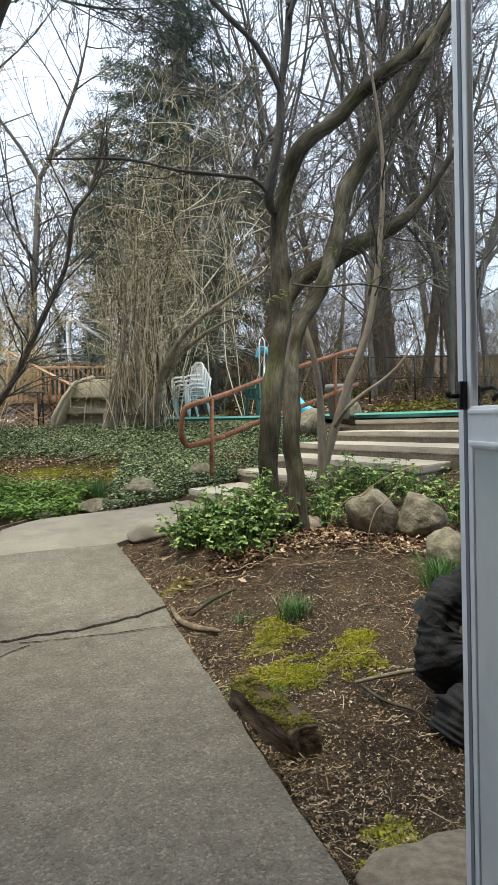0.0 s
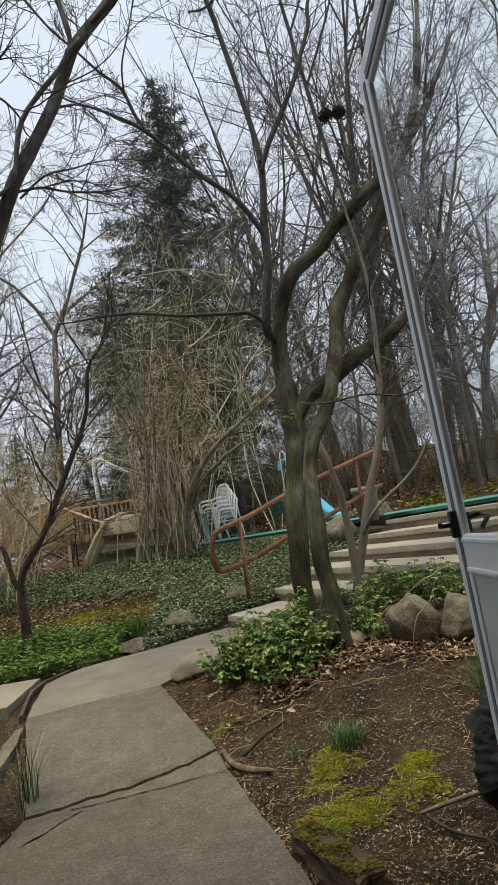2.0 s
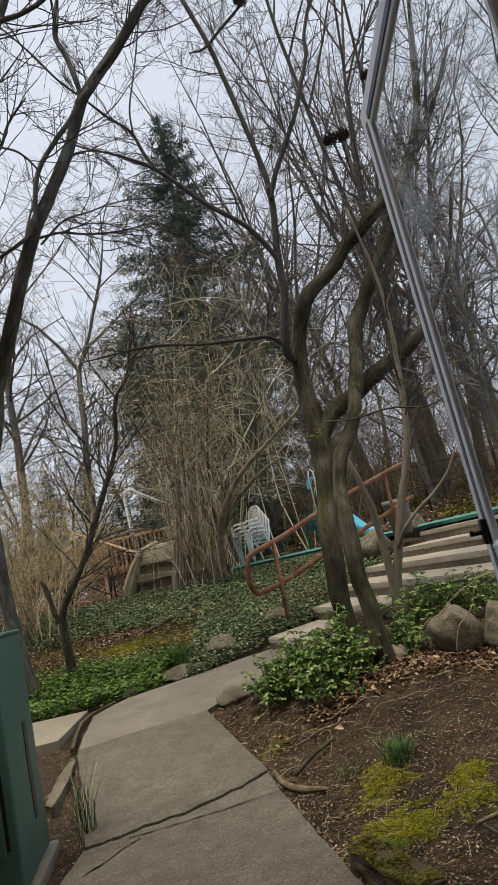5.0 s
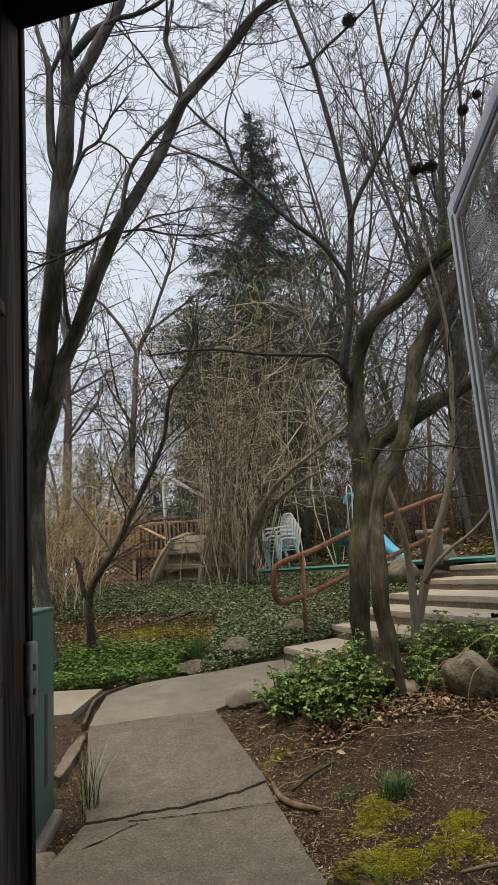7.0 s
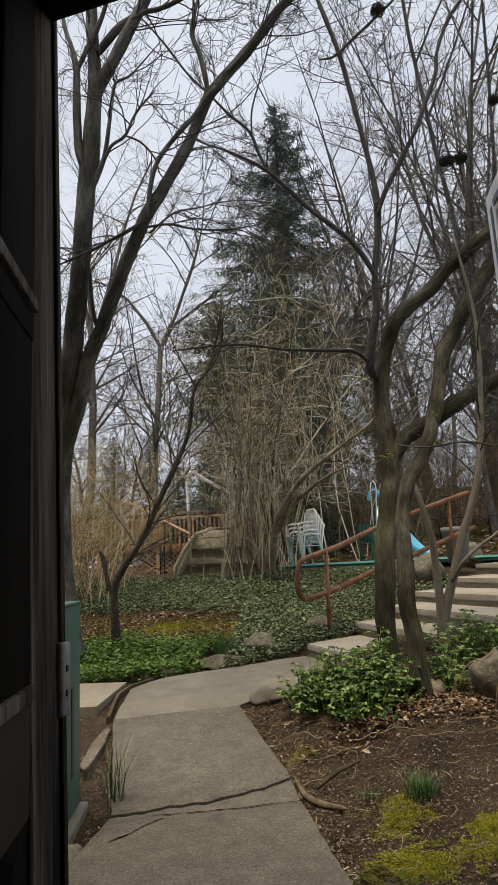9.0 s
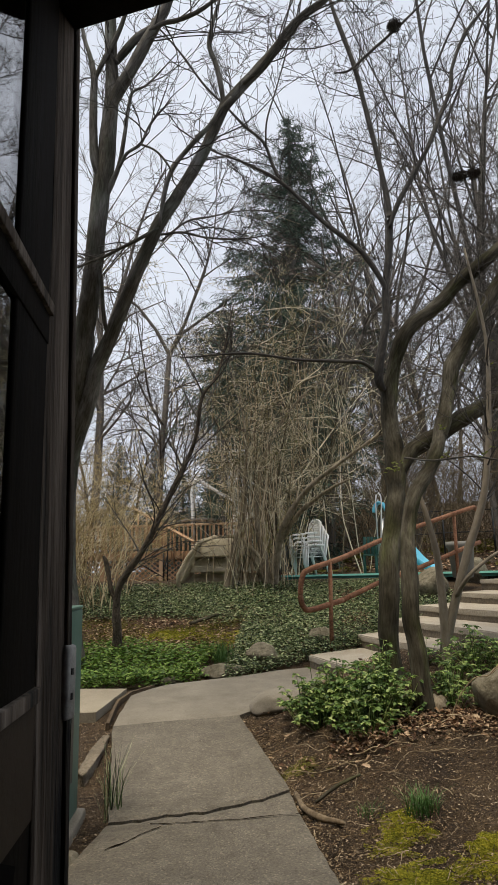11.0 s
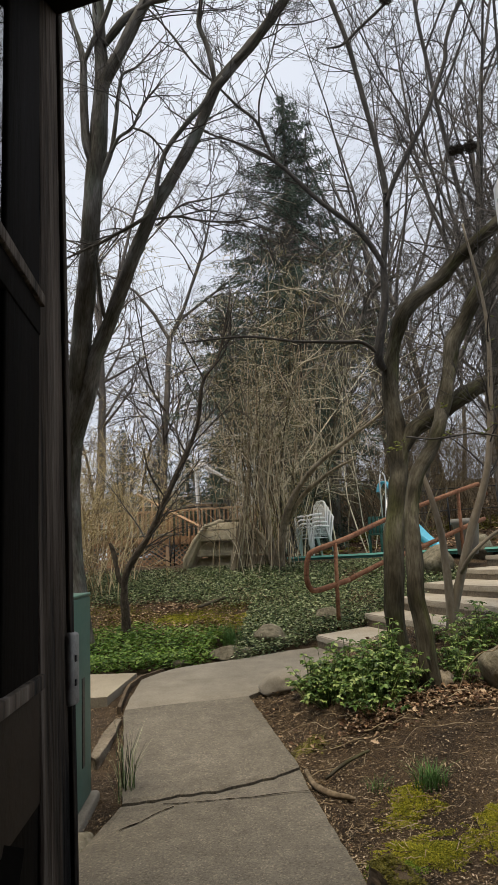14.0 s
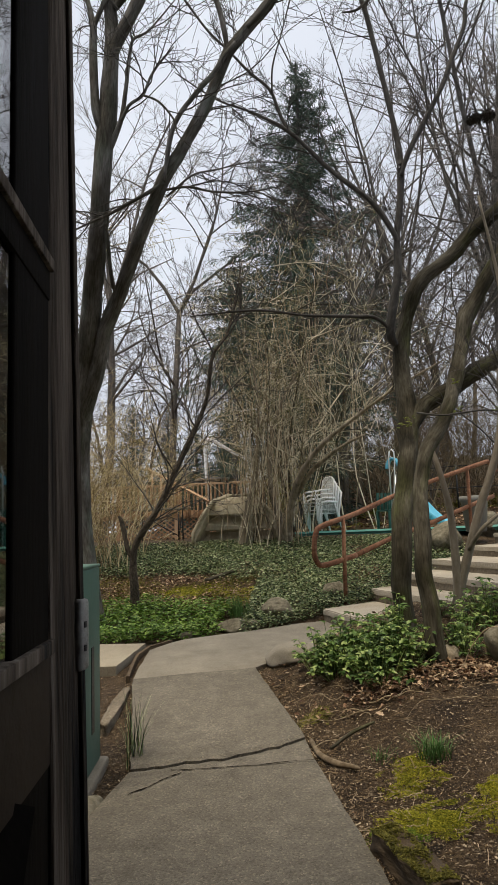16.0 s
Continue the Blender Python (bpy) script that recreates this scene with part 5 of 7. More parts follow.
scatter_cover("groundcover", "fresh green leafy groundcover beside the path", "groundcover", in_patch, (-4.2, -0.5, 5.7, 7.6), 15000, M_GREEN, (0.025, 0.055), 52, 0.5, (0.02, 0.14))
scatter_cover("lawn_moss", "short olive moss and grass thinly covering the lawn", "moss", lambda x, y, rng: rng.random() < 0.45 + 1.2 * patchy(x, y, 1.6, 4) and stair_uv(x, y)[1] < -0.1, (-3.2, 0.1, 6.95, 8.5), 16000, M_MOSSDARK, (0.012, 0.03), 56, 0.8, (0.0, 0.02))
scatter_cover("bank_litter", "fine brown leaf litter covering the bank", "leaf litter", lambda x, y, rng: rng.random() < 0.5 + patchy(x, y, 2) and stair_uv(x, y)[1] < -0.1, (-4, 1.9, 6.9, 10.2), 24000, M_LITTER, (0.012, 0.045), 53, 0.4, (0.005, 0.025))


def broad_leaf(g, p, d, up, L, W):
    """A rounded leaf with a drooping tip."""
    p, d, up = Vector(p), Vector(d).normalized(), Vector(up)
    side = d.cross(up).normalized()
    up = side.cross(d)
    o = len(g.v)
    for a, b, c in ((0, 0, 0), (0.3, 0.42, 0.06), (0.65, 0.38, 0.05), (1.0, 0, -0.14), (0.65, -0.38, 0.05), (0.3, -0.42, 0.06), (0.5, 0, -0.03)):
        g.v.append((p + d * L * a + side * W * b * 1.2 + up * L * c)[:])
    g.f += [(o + i, o + (i + 1) % 6, o + 6) for i in range(6)]


def broad_plant(seed, label):
    """A low plant with leaves in fives on thin stalks."""
    rng = random.Random(seed)
    t = thing("plant", label, "plant", "leafy plants under the tree")
    g, st = Geo(), Geo()
    for _ in range(rng.randint(38, 48)):
        a, k, h = rng.uniform(0, 6.283), rng.uniform(0.02, 0.17), rng.uniform(0.03, 0.15)
        if rng.random() < 0.12:
            h += 0.1
        top = Vector((math.cos(a) * k, math.sin(a) * k, h))
        st.tube([(0.3 * top.x, 0.3 * top.y, -0.03), (0.7 * top.x, 0.7 * top.y, h * 0.6), top[:]], [0.0025, 0.002, 0.0015], 3)
        for j in range(5):
            b = a + (j - 2) * 0.8 + rng.uniform(-0.25, 0.25)
            broad_leaf(g, top, (math.cos(b), math.sin(b), rng.uniform(-0.45, 0.25)), (rng.uniform(-0.35, 0.35), rng.uniform(-0.35, 0.35), 1), rng.uniform(0.022, 0.048), rng.uniform(0.015, 0.03))
    tagged(part("tuft", st, M_BROAD, t), kind="stuff")
    tagged(part("foliage", g, M_BROAD, t, smooth=False), kind="stuff")
    return t


def plants():
    rng = random.Random(61)
    kinds = [broad_plant(s, "low leafy green plant with five-fingered leaves") for s in (1, 2, 3, 4)]
    spots = [(0.34, 4.62), (0.45, 4.4), (0.62, 4.25), (0.28, 4.72), (0.2, 4.72), (0.3, 4.45), (0.55, 4.35), (0.2, 4.58), (0.75, 4.28), (0.52, 4.62), (0.7, 4.45), (0.56, 4.12), (0.66, 4.75), (0.36, 4.5), (0.72, 4.62), (1.1, 4.6), (1.2, 4.8), (1.12, 4.42), (1.4, 5.0), (1.42, 5.3), (1.55, 5.2), (1.7, 5.3), (1.6, 5.0), (1.85, 5.15), (1.75, 5.0), (1.08, 5.25), (0.42, 4.56), (0.62, 4.5), (1.8, 4.75), (2.1, 5.0), (0.5, 4.25), (2.1, 4.6), (1.95, 4.4)]
    for i, (x, y) in enumerate(spots):
        m = pose(x, y, land(x, y), 0, 0, rng.uniform(0, 360)) @ Matrix.Scale(rng.uniform(0.85, 1.2), 4)
        if i < len(kinds):
            kinds[i].matrix_basis = m
        else:
            copy_thing(kinds[i % 4], m)


plants()


def grass_tuft(name, x, y, count, height, label, spread=0.07, mat=None, seed=1, lean=0.35):
    rng = random.Random(seed)
    g = Geo()
    z = land(x, y)
    for _ in range(count):
        a, k = rng.uniform(0, 6.283), rng.uniform(0, spread)
        p = Vector((x + math.cos(a) * k, y + math.sin(a) * k, z - 0.01))
        b, ln, h = rng.uniform(0, 6.283), rng.uniform(0.05, lean), height * rng.uniform(0.5, 1.1)
        d = Vector((math.cos(b) * ln, math.sin(b) * ln, 1)) * h
        s = Vector((-math.sin(b), math.cos(b), 0)) * rng.uniform(0.0012, 0.0028)
        bend = Vector((math.cos(b), math.sin(b), -0.3)) * h * ln * 0.5
        o = len(g.v)
        g.v += [(p - s)[:], (p + s)[:], (p + d * 0.55 + s * 0.8)[:], (p + d * 0.55 - s * 0.8)[:], (p + d + bend)[:]]
        g.f += [(o, o + 1, o + 2, o + 3), (o + 3, o + 2, o + 4)]
    return solo(name, g, mat or M_GRASS, label, "grass", smooth=False)


grass_tuft("grass_tuft", 0.72, 3.32, 170, 0.13, "fresh green grass tuft in bare soil", 0.07, seed=1, lean=0.8)
grass_tuft("grass_tuft", 0.5, 3.42, 60, 0.08, "small thin green grass tuft in soil", 0.06, seed=2, lean=0.8)
grass_tuft("grass_tuft", 1.48, 3.5, 320, 0.2, "green grass tuft beside the boulders", 0.1, seed=3, lean=0.7)
grass_tuft("grass_tuft", -0.74, 3.5, 45, 0.36, "long dark grass blades beside the path", 0.06, M_IVY, 4, 0.45)
grass_tuft("daffodil_leaves", -0.62, 6.75, 190, 0.24, "upright clump of green bulb leaves by a rock", 0.12, seed=5, lean=0.25)


def moss_patch(x, y, sx, sy, seed, label, count=5000, mat=None, base=None):
    """A ragged cushion of moss: countless tiny upright leaflets thinning out to the edge."""
    rng = random.Random(int(seed * 7))
    g = Geo()
    n = 0
    while n < count * 2.2:
        u, v = rng.uniform(-1.2, 1.2), rng.uniform(-1.2, 1.2)
        px, py = x + u * sx, y + v * sy
        k = 1 - math.hypot(u, v) + 0.7 * noise.noise(Vector((px * 6, py * 6, seed))) + 0.5 * noise.noise(Vector((px * 19, py * 19, seed)))
        n += 1
        if rng.random() > smoothstep(k * 1.8):
            continue
        h = (land(px, py) + 0.018 * noise.noise(Vector((px * 2.2, py * 2.2, 0))) if base is None else base) + 0.004 + 0.014 * smoothstep(k)
        a = rng.uniform(0, 6.283)
        L = rng.uniform(0.004, 0.01)
        g.leaf((px, py, h), (math.cos(a), math.sin(a), rng.uniform(0.1, 0.9)), (rng.uniform(-0.5, 0.5), rng.uniform(-0.5, 0.5), 1), L, L * 0.6)
    step = 0.014
    for i in range(int(-1.2 * sx / step), int(1.2 * sx / step)):
        for j in range(int(-1.2 * sy / step), int(1.2 * sy / step)):
            quad = []
            low = 9.0
            for a, b in ((0, 0), (1, 0), (1, 1), (0, 1)):
                qx, qy = x + (i + a) * step, y + (j + b) * step
                k = 1 - math.hypot((qx - x) / sx, (qy - y) / sy) + 0.7 * noise.noise(Vector((qx * 6, qy * 6, seed))) + 0.5 * noise.noise(Vector((qx * 19, qy * 19, seed)))
                low = min(low, k)
                quad.append((qx, qy, (land(qx, qy) + 0.018 * noise.noise(Vector((qx * 2.2, qy * 2.2, 0))) if base is None else base) + 0.016 * smoothstep(k) - 0.002))
            if low > 0.12:
                o = len(g.v)
                g.v += quad
                g.f.append((o, o + 1, o + 2, o + 3))
    return solo("moss_patch", g, mat or M_MOSS, label, "moss", "moss patches", kind="stuff", smooth=False)


moss_patch(0.6, 3.2, 0.13, 0.19, 1.0, "bright yellow-green moss cushion on bare soil", 11000)
moss_patch(0.66, 2.84, 0.29, 0.15, 2.0, "wide yellow-green moss patch by the path edge", 20000)
moss_patch(0.92, 3.0, 0.12, 0.08, 3.0, "thin yellow-green moss patch on soil", 4500)
moss_patch(0.46, 2.74, 0.12, 0.1, 9.0, "deep green moss cushion at the path edge", 5000, M_MOSSGREEN)
moss_patch(0.2, 4.05, 0.13, 0.14, 4.0, "faded thin olive moss on soil beside path", 1500, M_MOSSDARK)
moss_patch(-1.2, 7.75, 0.55, 0.35, 5.0, "yellowish moss patch on the bank lawn", 30000)
moss_patch(-0.5, 7.5, 0.45, 0.3, 6.0, "brownish moss patch on the bank", 12000)
moss_patch(0.72, 1.85, 0.1, 0.16, 7.0, "small dark moss tuft at the path edge", 1200)


def rock(x, y, size, seed, label, sink=0.3, rough=0.28, mat=None):
    return solo("boulder", Geo().blob((x, y, land(x, y) + size[2] * (1 - sink) - 0.02), size, seed, rough, 4, 1.3, 9), mat or M_ROCK, label, "boulder", "garden boulders")


rock(1.36, 4.3, (0.168, 0.17, 0.165), 3.1, "large rounded grey-tan fieldstone boulder", 0.22)
rock(1.63, 4.2, (0.15, 0.15, 0.155), 7.7, "grey upright fieldstone boulder in the bed", 0.2)
rock(1.6, 3.75, (0.12, 0.13, 0.14), 11.3, "mossy grey boulder with grass before it", 0.3)
rock(-0.22, 6.72, (0.17, 0.13, 0.13), 15.1, "brown-grey angular rock beside the path", 0.35)
rock(-0.58, 6.42, (0.2, 0.1, 0.08), 19.9, "low slanting grey rock beside the path", 0.4)
rock(-1.0, 6.15, (0.1, 0.07, 0.06), 23.0, "small grey rock at the path edge", 0.4)
rock(0.04, 5.06, (0.27, 0.2, 0.1), 29.0, "flat grey stone filling the path corner", 0.5, 0.18, M_BEND)
rock(0.36, 7.3, (0.16, 0.12, 0.13), 31.0, "pale rock at the foot of the handrail", 0.5)
rock(1.93, 9.4, (0.23, 0.25, 0.26), 35.0, "large smooth grey boulder beside the upper steps", 0.3, 0.18)
rock(2.8, 10.5, (0.2, 0.16, 0.24), 39.0, "pale stone beside the grey planter", 0.3)
rock(-0.8, 2.93, (0.11, 0.13, 0.06), 43.0, "flat pale stone under the cabinet corner", 0.5, 0.12)



def curb_log():
    """A squared old timber half sunk beside the path."""
    bm = bmesh.new()
    bmesh.ops.create_cube(bm, size=1)
    bmesh.ops.subdivide_edges(bm, edges=bm.edges[:], cuts=13, use_grid_fill=True)
    for w in bm.verts:
        c = w.co.copy()
        taper = 1 - 0.35 * abs(c.y) ** 2 * 4
        w.co = Vector((c.x * 0.07 * taper, c.y * 0.74, c.z * 0.09)) + 0.01 * noise.noise_vector(Vector((c.x * 2, c.y * 7, c.z * 2))) + 0.006 * noise.noise_vector(Vector((c.x * 9, c.y * 24, c.z * 9)))
    t = thing("curb_log", "weathered grey-brown squared timber lying beside the path", "timber", at=pose(-1.065, 4.22, 0.025, 2.5, 0, 7))
    part("beam", Geo().add(bm), M_RISER, t)


curb_log()


def wire_fence():
    t = thing("fence", "low dark wire fence on the wooded slope", "fence")
    line = [(2.2 + 1.15 * i, 15.2 + 0.12 * i) for i in range(6)]
    for x, y in line:
        part("post", Geo().tube([(x, y, land(x, y) - 0.1), (x, y, land(x, y) + 1.15)], 0.022, 6, True), M_BLACK, t)
    for h in (1.1, 0.6):
        part("rail", Geo().tube([(x, y, land(x, y) + h) for x, y in line], 0.012, 5, True), M_BLACK, t)


wire_fence()
scatter_cover("slope_litter", "brown fallen leaves over the wooded slope", "leaf litter", lambda x, y, rng: rng.random() < 0.6 + patchy(x, y, 0.7), (-2, 11, 13.0, 26), 14000, M_LITTER, (0.05, 0.14), 54, 0.4, (0.01, 0.04))
scatter_cover("slope_grass", "thin yellowish grass patches on the slope", "grass", lambda x, y, rng: rng.random() < patchy(x, y, 0.5, 9) * 2, (0, 10, 12.5, 22), 9000, M_MOSSDARK, (0.05, 0.14), 55, 0.9, (0.01, 0.05))


# ---- litter on the bare soil ----
def bed_point(rng, near=1.0):
    while True:
        y = 1.2 + 4.6 * rng.random() ** 1.2
        x = lerp_table(PATH_RIGHT, y) + 3.4 * rng.random() ** 1.35
        u, v = stair_uv(x, y)
        if not (u > -0.1 and v > -0.1 and v < 1.3):
            return x, y


def side_point(rng):
    y = rng.uniform(2.9, 4.9)
    return -0.72 - 0.3 * max(0.0, y - 3.4) - rng.random() * 0.5, y


def litter():
    rng = random.Random(71)
    g = Geo()
    for _ in range(170000):
        x, y = bed_point(rng) if rng.random() < 0.93 else side_point(rng)
        a = rng.uniform(0, 6.283)
        L = rng.uniform(0.0013, 0.0038) * (2.0 if rng.random() < 0.05 else 1)
        d = Vector((math.cos(a), math.sin(a), rng.uniform(-0.25, 0.25))) * L
        s = Vector((-math.sin(a), math.cos(a), rng.uniform(-0.9, 0.9))) * L * rng.uniform(0.2, 0.8)
        if rng.random() < 0.3:
            d, s = d * 3.0, s * rng.uniform(0.3, 0.6)
        p = Vector((x, y, land(x, y) + 0.012 + 0.018 * noise.noise(Vector((x * 2.2, y * 2.2, 0)))))
        o = len(g.v)
        g.v += [(p - d - s)[:], (p + d - s * 0.6)[:], (p + d * 0.8 + s)[:], (p - d * 0.9 + s * 0.7)[:]]
        g.f.append((o, o + 1, o + 2, o + 3))
    solo("bark_chips", g, M_CHIP, "scattered pale and brown bark chips on soil", "bark chips", kind="stuff", smooth=False)
    g = Geo()
    for _ in range(24000):
        x, y = bed_point(rng)
        a, L = rng.uniform(0, 6.283), rng.uniform(0.003, 0.009)
        d = Vector((math.cos(a), math.sin(a), rng.uniform(-0.4, 0.4))) * L
        s = Vector((-math.sin(a), math.cos(a), rng.uniform(-0.9, 0.9))) * L * rng.uniform(0.25, 0.8)
        p = Vector((x, y, land(x, y) + 0.014 + 0.018 * noise.noise(Vector((x * 2.2, y * 2.2, 0)))))
        o = len(g.v)
        g.v += [(p - d)[:], (p - s)[:], (p + d * 0.9)[:], (p + s * 0.8)[:]]
        g.f.append((o, o + 1, o + 2, o + 3))
    solo("mulch", g, M_DEBRIS, "dull brown crumbs of mulch covering the bed", "mulch", kind="stuff", smooth=False)
    g = Geo()
    lobes = [(0, 0), (0.18, 0.12), (0.3, 0.3), (0.4, 0.17), (0.58, 0.34), (0.68, 0.15), (0.84, 0.16), (1.0, 0.02), (0.82, -0.14), (0.7, -0.17), (0.56, -0.33), (0.42, -0.15), (0.3, -0.27), (0.16, -0.1)]
    heaps = [(1.2, 4.15, 0.16), (1.05, 4.22, 0.14), (1.45, 4.05, 0.16), (0.75, 4.1, 0.16), (1.7, 4.0, 0.2), (0.5, 4.05, 0.14)]
    n = 0
    while n < 1900:
        if rng.random() < 0.55:
            hx, hy, hr = rng.choice(heaps)
            x, y = rng.gauss(hx, hr), rng.gauss(hy, hr * 0.6)
            if x < lerp_table(PATH_RIGHT, y) + 0.1:
                continue
        else:
            x, y = bed_point(rng)
            if rng.random() > 0.1 + 0.9 * smoothstep((y - 3.7) / 0.5) * (1 - smoothstep((y - 4.9) / 0.6)):
                continue
        n += 1
        a, L = rng.uniform(0, 6.283), rng.uniform(0.014, 0.05) * (1.0 if y > 3.7 else 0.6)
        p = Vector((x, y, land(x, y) + rng.uniform(0.015, 0.04)))
        up = Vector((rng.uniform(-0.9, 0.9), rng.uniform(-0.9, 0.9), 1)).normalized()
        d = Vector((math.cos(a), math.sin(a), rng.uniform(-0.3, 0.5))).normalized()
        side = d.cross(up).normalized()
        curl, bow = rng.uniform(0.1, 1.1), rng.uniform(-0.3, 0.3)
        o = len(g.v)
        for b, c in lobes:
            g.v.append((p + d * L * b + side * L * c * (1 - 0.35 * curl) + up * L * (curl * abs(c) + bow * math.sin(b * 3.1)))[:])
        g.v.append((p + d * L * 0.5 + up * L * bow)[:])
        g.f += [(o + i, o + (i + 1) % 14, o + 14) for i in range(14)]
    solo("dead_leaves", g, M_LITTER, "curled dry tan oak leaves on the bed", "dead leaves", kind="stuff", smooth=False)
    g = Geo()
    for _ in range(2600):
        x, y = bed_point(rng)
        a, L = rng.uniform(0, 6.283), rng.uniform(0.025, 0.11)
        pts, _ = wander(rng, (x, y, 0), (math.cos(a), math.sin(a), 0), L, 5, 0.1, 0)
        r = rng.uniform(0.0006, 0.0018)
        g.tube([(q.x, q.y, land(q.x, q.y) + 0.02 + rng.uniform(0, 0.012)) for q in pts], [r, r, r, r * 0.9, r * 0.8, r * 0.5], 4)
    solo("fallen_twigs", g, M_CHIP, "thin dry fallen twigs scattered over soil", "twigs", kind="stuff")


litter()


def stick(rows, label, mat=None):
    return solo("stick", stem([(x, y, land(x, y) + h, r) for x, y, h, r in rows], 7, 0.08, rows[0][0], 5), mat or M_BARK, label, "stick", "fallen sticks")


stick([(0.15, 3.72, 0.03, 0.01), (0.19, 3.55, 0.035, 0.015), (0.27, 3.42, 0.035, 0.015), (0.35, 3.36, 0.03, 0.012), (0.38, 3.35, 0.02, 0.007)], "curved brown stick lying along the path edge", M_DEBRIS)
stick([(0.82, 2.63, 0.035, 0.006), (0.95, 2.58, 0.07, 0.008), (1.12, 2.5, 0.12, 0.008), (1.45, 2.42, 0.17, 0.006)], "long thin grey stick resting on soil", M_LOOSEBARK)
stick([(0.83, 2.6, 0.04, 0.005), (0.88, 2.5, 0.03, 0.006), (0.95, 2.41, 0.03, 0.005), (1.0, 2.33, 0.02, 0.005), (1.2, 2.2, 0.02, 0.004)], "thin brown stick lying on soil")
stick([(0.25, 3.6, 0.03, 0.008), (0.36, 3.68, 0.045, 0.009), (0.48, 3.74, 0.03, 0.006)], "short forked twig lying on soil")
solo("vine", stem([(1.26, 4.12, 0.51, 0.003), (1.3, 4.12, 0.55, 0.003), (1.35, 4.12, 0.58, 0.003), (1.42, 4.12, 0.62, 0.003), (1.46, 4.12, 0.63, 0.003), (1.53, 4.12, 0.66, 0.0028), (1.63, 4.12, 0.67, 0.003)], 6, 0.15, 2.0, 5), M_STRAW, "dry pale vine trailing over the boulder", "vine", "dry vines")
solo("vine", stem([(1.27, 4.12, 0.16, 0.003), (1.29, 4.1, 0.32, 0.003), (1.33, 4.1, 0.42, 0.0028), (1.38, 4.1, 0.46, 0.0028), (1.44, 4.1, 0.52, 0.0028), (1.46, 4.1, 0.58, 0.0028), (1.49, 4.1, 0.62, 0.003)], 6, 0.15, 5.0, 5), M_STRAW, "thin dry pale vine over the boulder", "vine", "dry vines")
solo("vine", stem([(1.02, 4.2, 0.18, 0.0028), (1.06, 4.18, 0.32, 0.0028), (1.12, 4.15, 0.43, 0.0028), (1.19, 4.15, 0.49, 0.0028), (1.26, 4.15, 0.5, 0.0028), (1.33, 4.15, 0.55, 0.003)], 6, 0.15, 7.0, 5), M_STRAW, "thin dry vine beside the boulder", "vine", "dry vines")
stick([(-1.2, 8.1, 0.03, 0.02), (-1.0, 8.25, 0.06, 0.022), (-0.85, 8.35, 0.08, 0.014)], "bleached dead branch lying on the bank")

# rotten timber end at the path edge
def edging_timber():
    t = thing("edging_timber", "rotten dark mossy timber edging beside the path", "timber", at=pose(0.5, 2.46, 0.0, 0, 0, 22))
    bm = bmesh.new()
    bmesh.ops.create_cube(bm, size=1)
    bmesh.ops.subdivide_edges(bm, edges=bm.edges[:], cuts=14, use_grid_fill=True)
    for w in bm.verts:
        c = w.co.copy()
        w.co = Vector((c.x * 0.1, c.y * 0.4, c.z * 0.1)) + 0.016 * noise.noise_vector(Vector((c.x * 2, c.y * 4, c.z * 2))) + 0.006 * noise.noise_vector(Vector((c.x * 8, c.y * 22, c.z * 8)))
    part("beam", Geo().add(bm), M_LOG, t)
    rng = random.Random(17)
    g = Geo()
    for _ in range(5200):
        x, y = rng.uniform(-0.052, 0.052), rng.uniform(-0.19, 0.19)
        if rng.random() > smoothstep(0.75 + 1.6 * noise.noise(Vector((x * 14, y * 9, 2)))):
            continue
        a, L = rng.uniform(0, 6.283), rng.uniform(0.006, 0.014)
        z = 0.05 + 0.016 * noise.noise_vector(Vector((x * 20, y * 10, 1))).z
        g.leaf((x, y, z), (math.cos(a), math.sin(a), rng.uniform(0.1, 0.9)), (rng.uniform(-0.5, 0.5), rng.uniform(-0.5, 0.5), 1), L, L * 0.6)
    tagged(part("moss", g, M_MOSSDARK, t, "olive-brown moss growing on the timber", smooth=False), kind="stuff")


edging_timber()


def vine_tangle():
    rng = random.Random(19)
    for i in range(34):
        x, y = rng.uniform(0.3, 1.7), rng.uniform(3.78, 4.25)
        if i % 7 == 0:
            x, y = rng.uniform(0.3, 0.6), rng.uniform(3.5, 4.0)
        a, L = rng.uniform(-0.4, 0.4) + (3.14 if i % 2 else 0), rng.uniform(0.15, 0.55)
        r = rng.uniform(0.0012, 0.0034)
        rows = []
        for k in range(7):
            rows.append((x, y, 0.015 + rng.uniform(0, 0.035), r * (1.15 - 0.13 * k)))
            a += rng.uniform(-0.45, 0.45)
            x, y = max(lerp_table(PATH_RIGHT, y) + 0.05, x + L / 6 * math.cos(a)), y + L / 6 * math.sin(a)
        stick(rows, "dry pale tan vine stem lying on the bed", M_DEBRIS if i % 3 == 0 else M_STRAW)


vine_tangle()


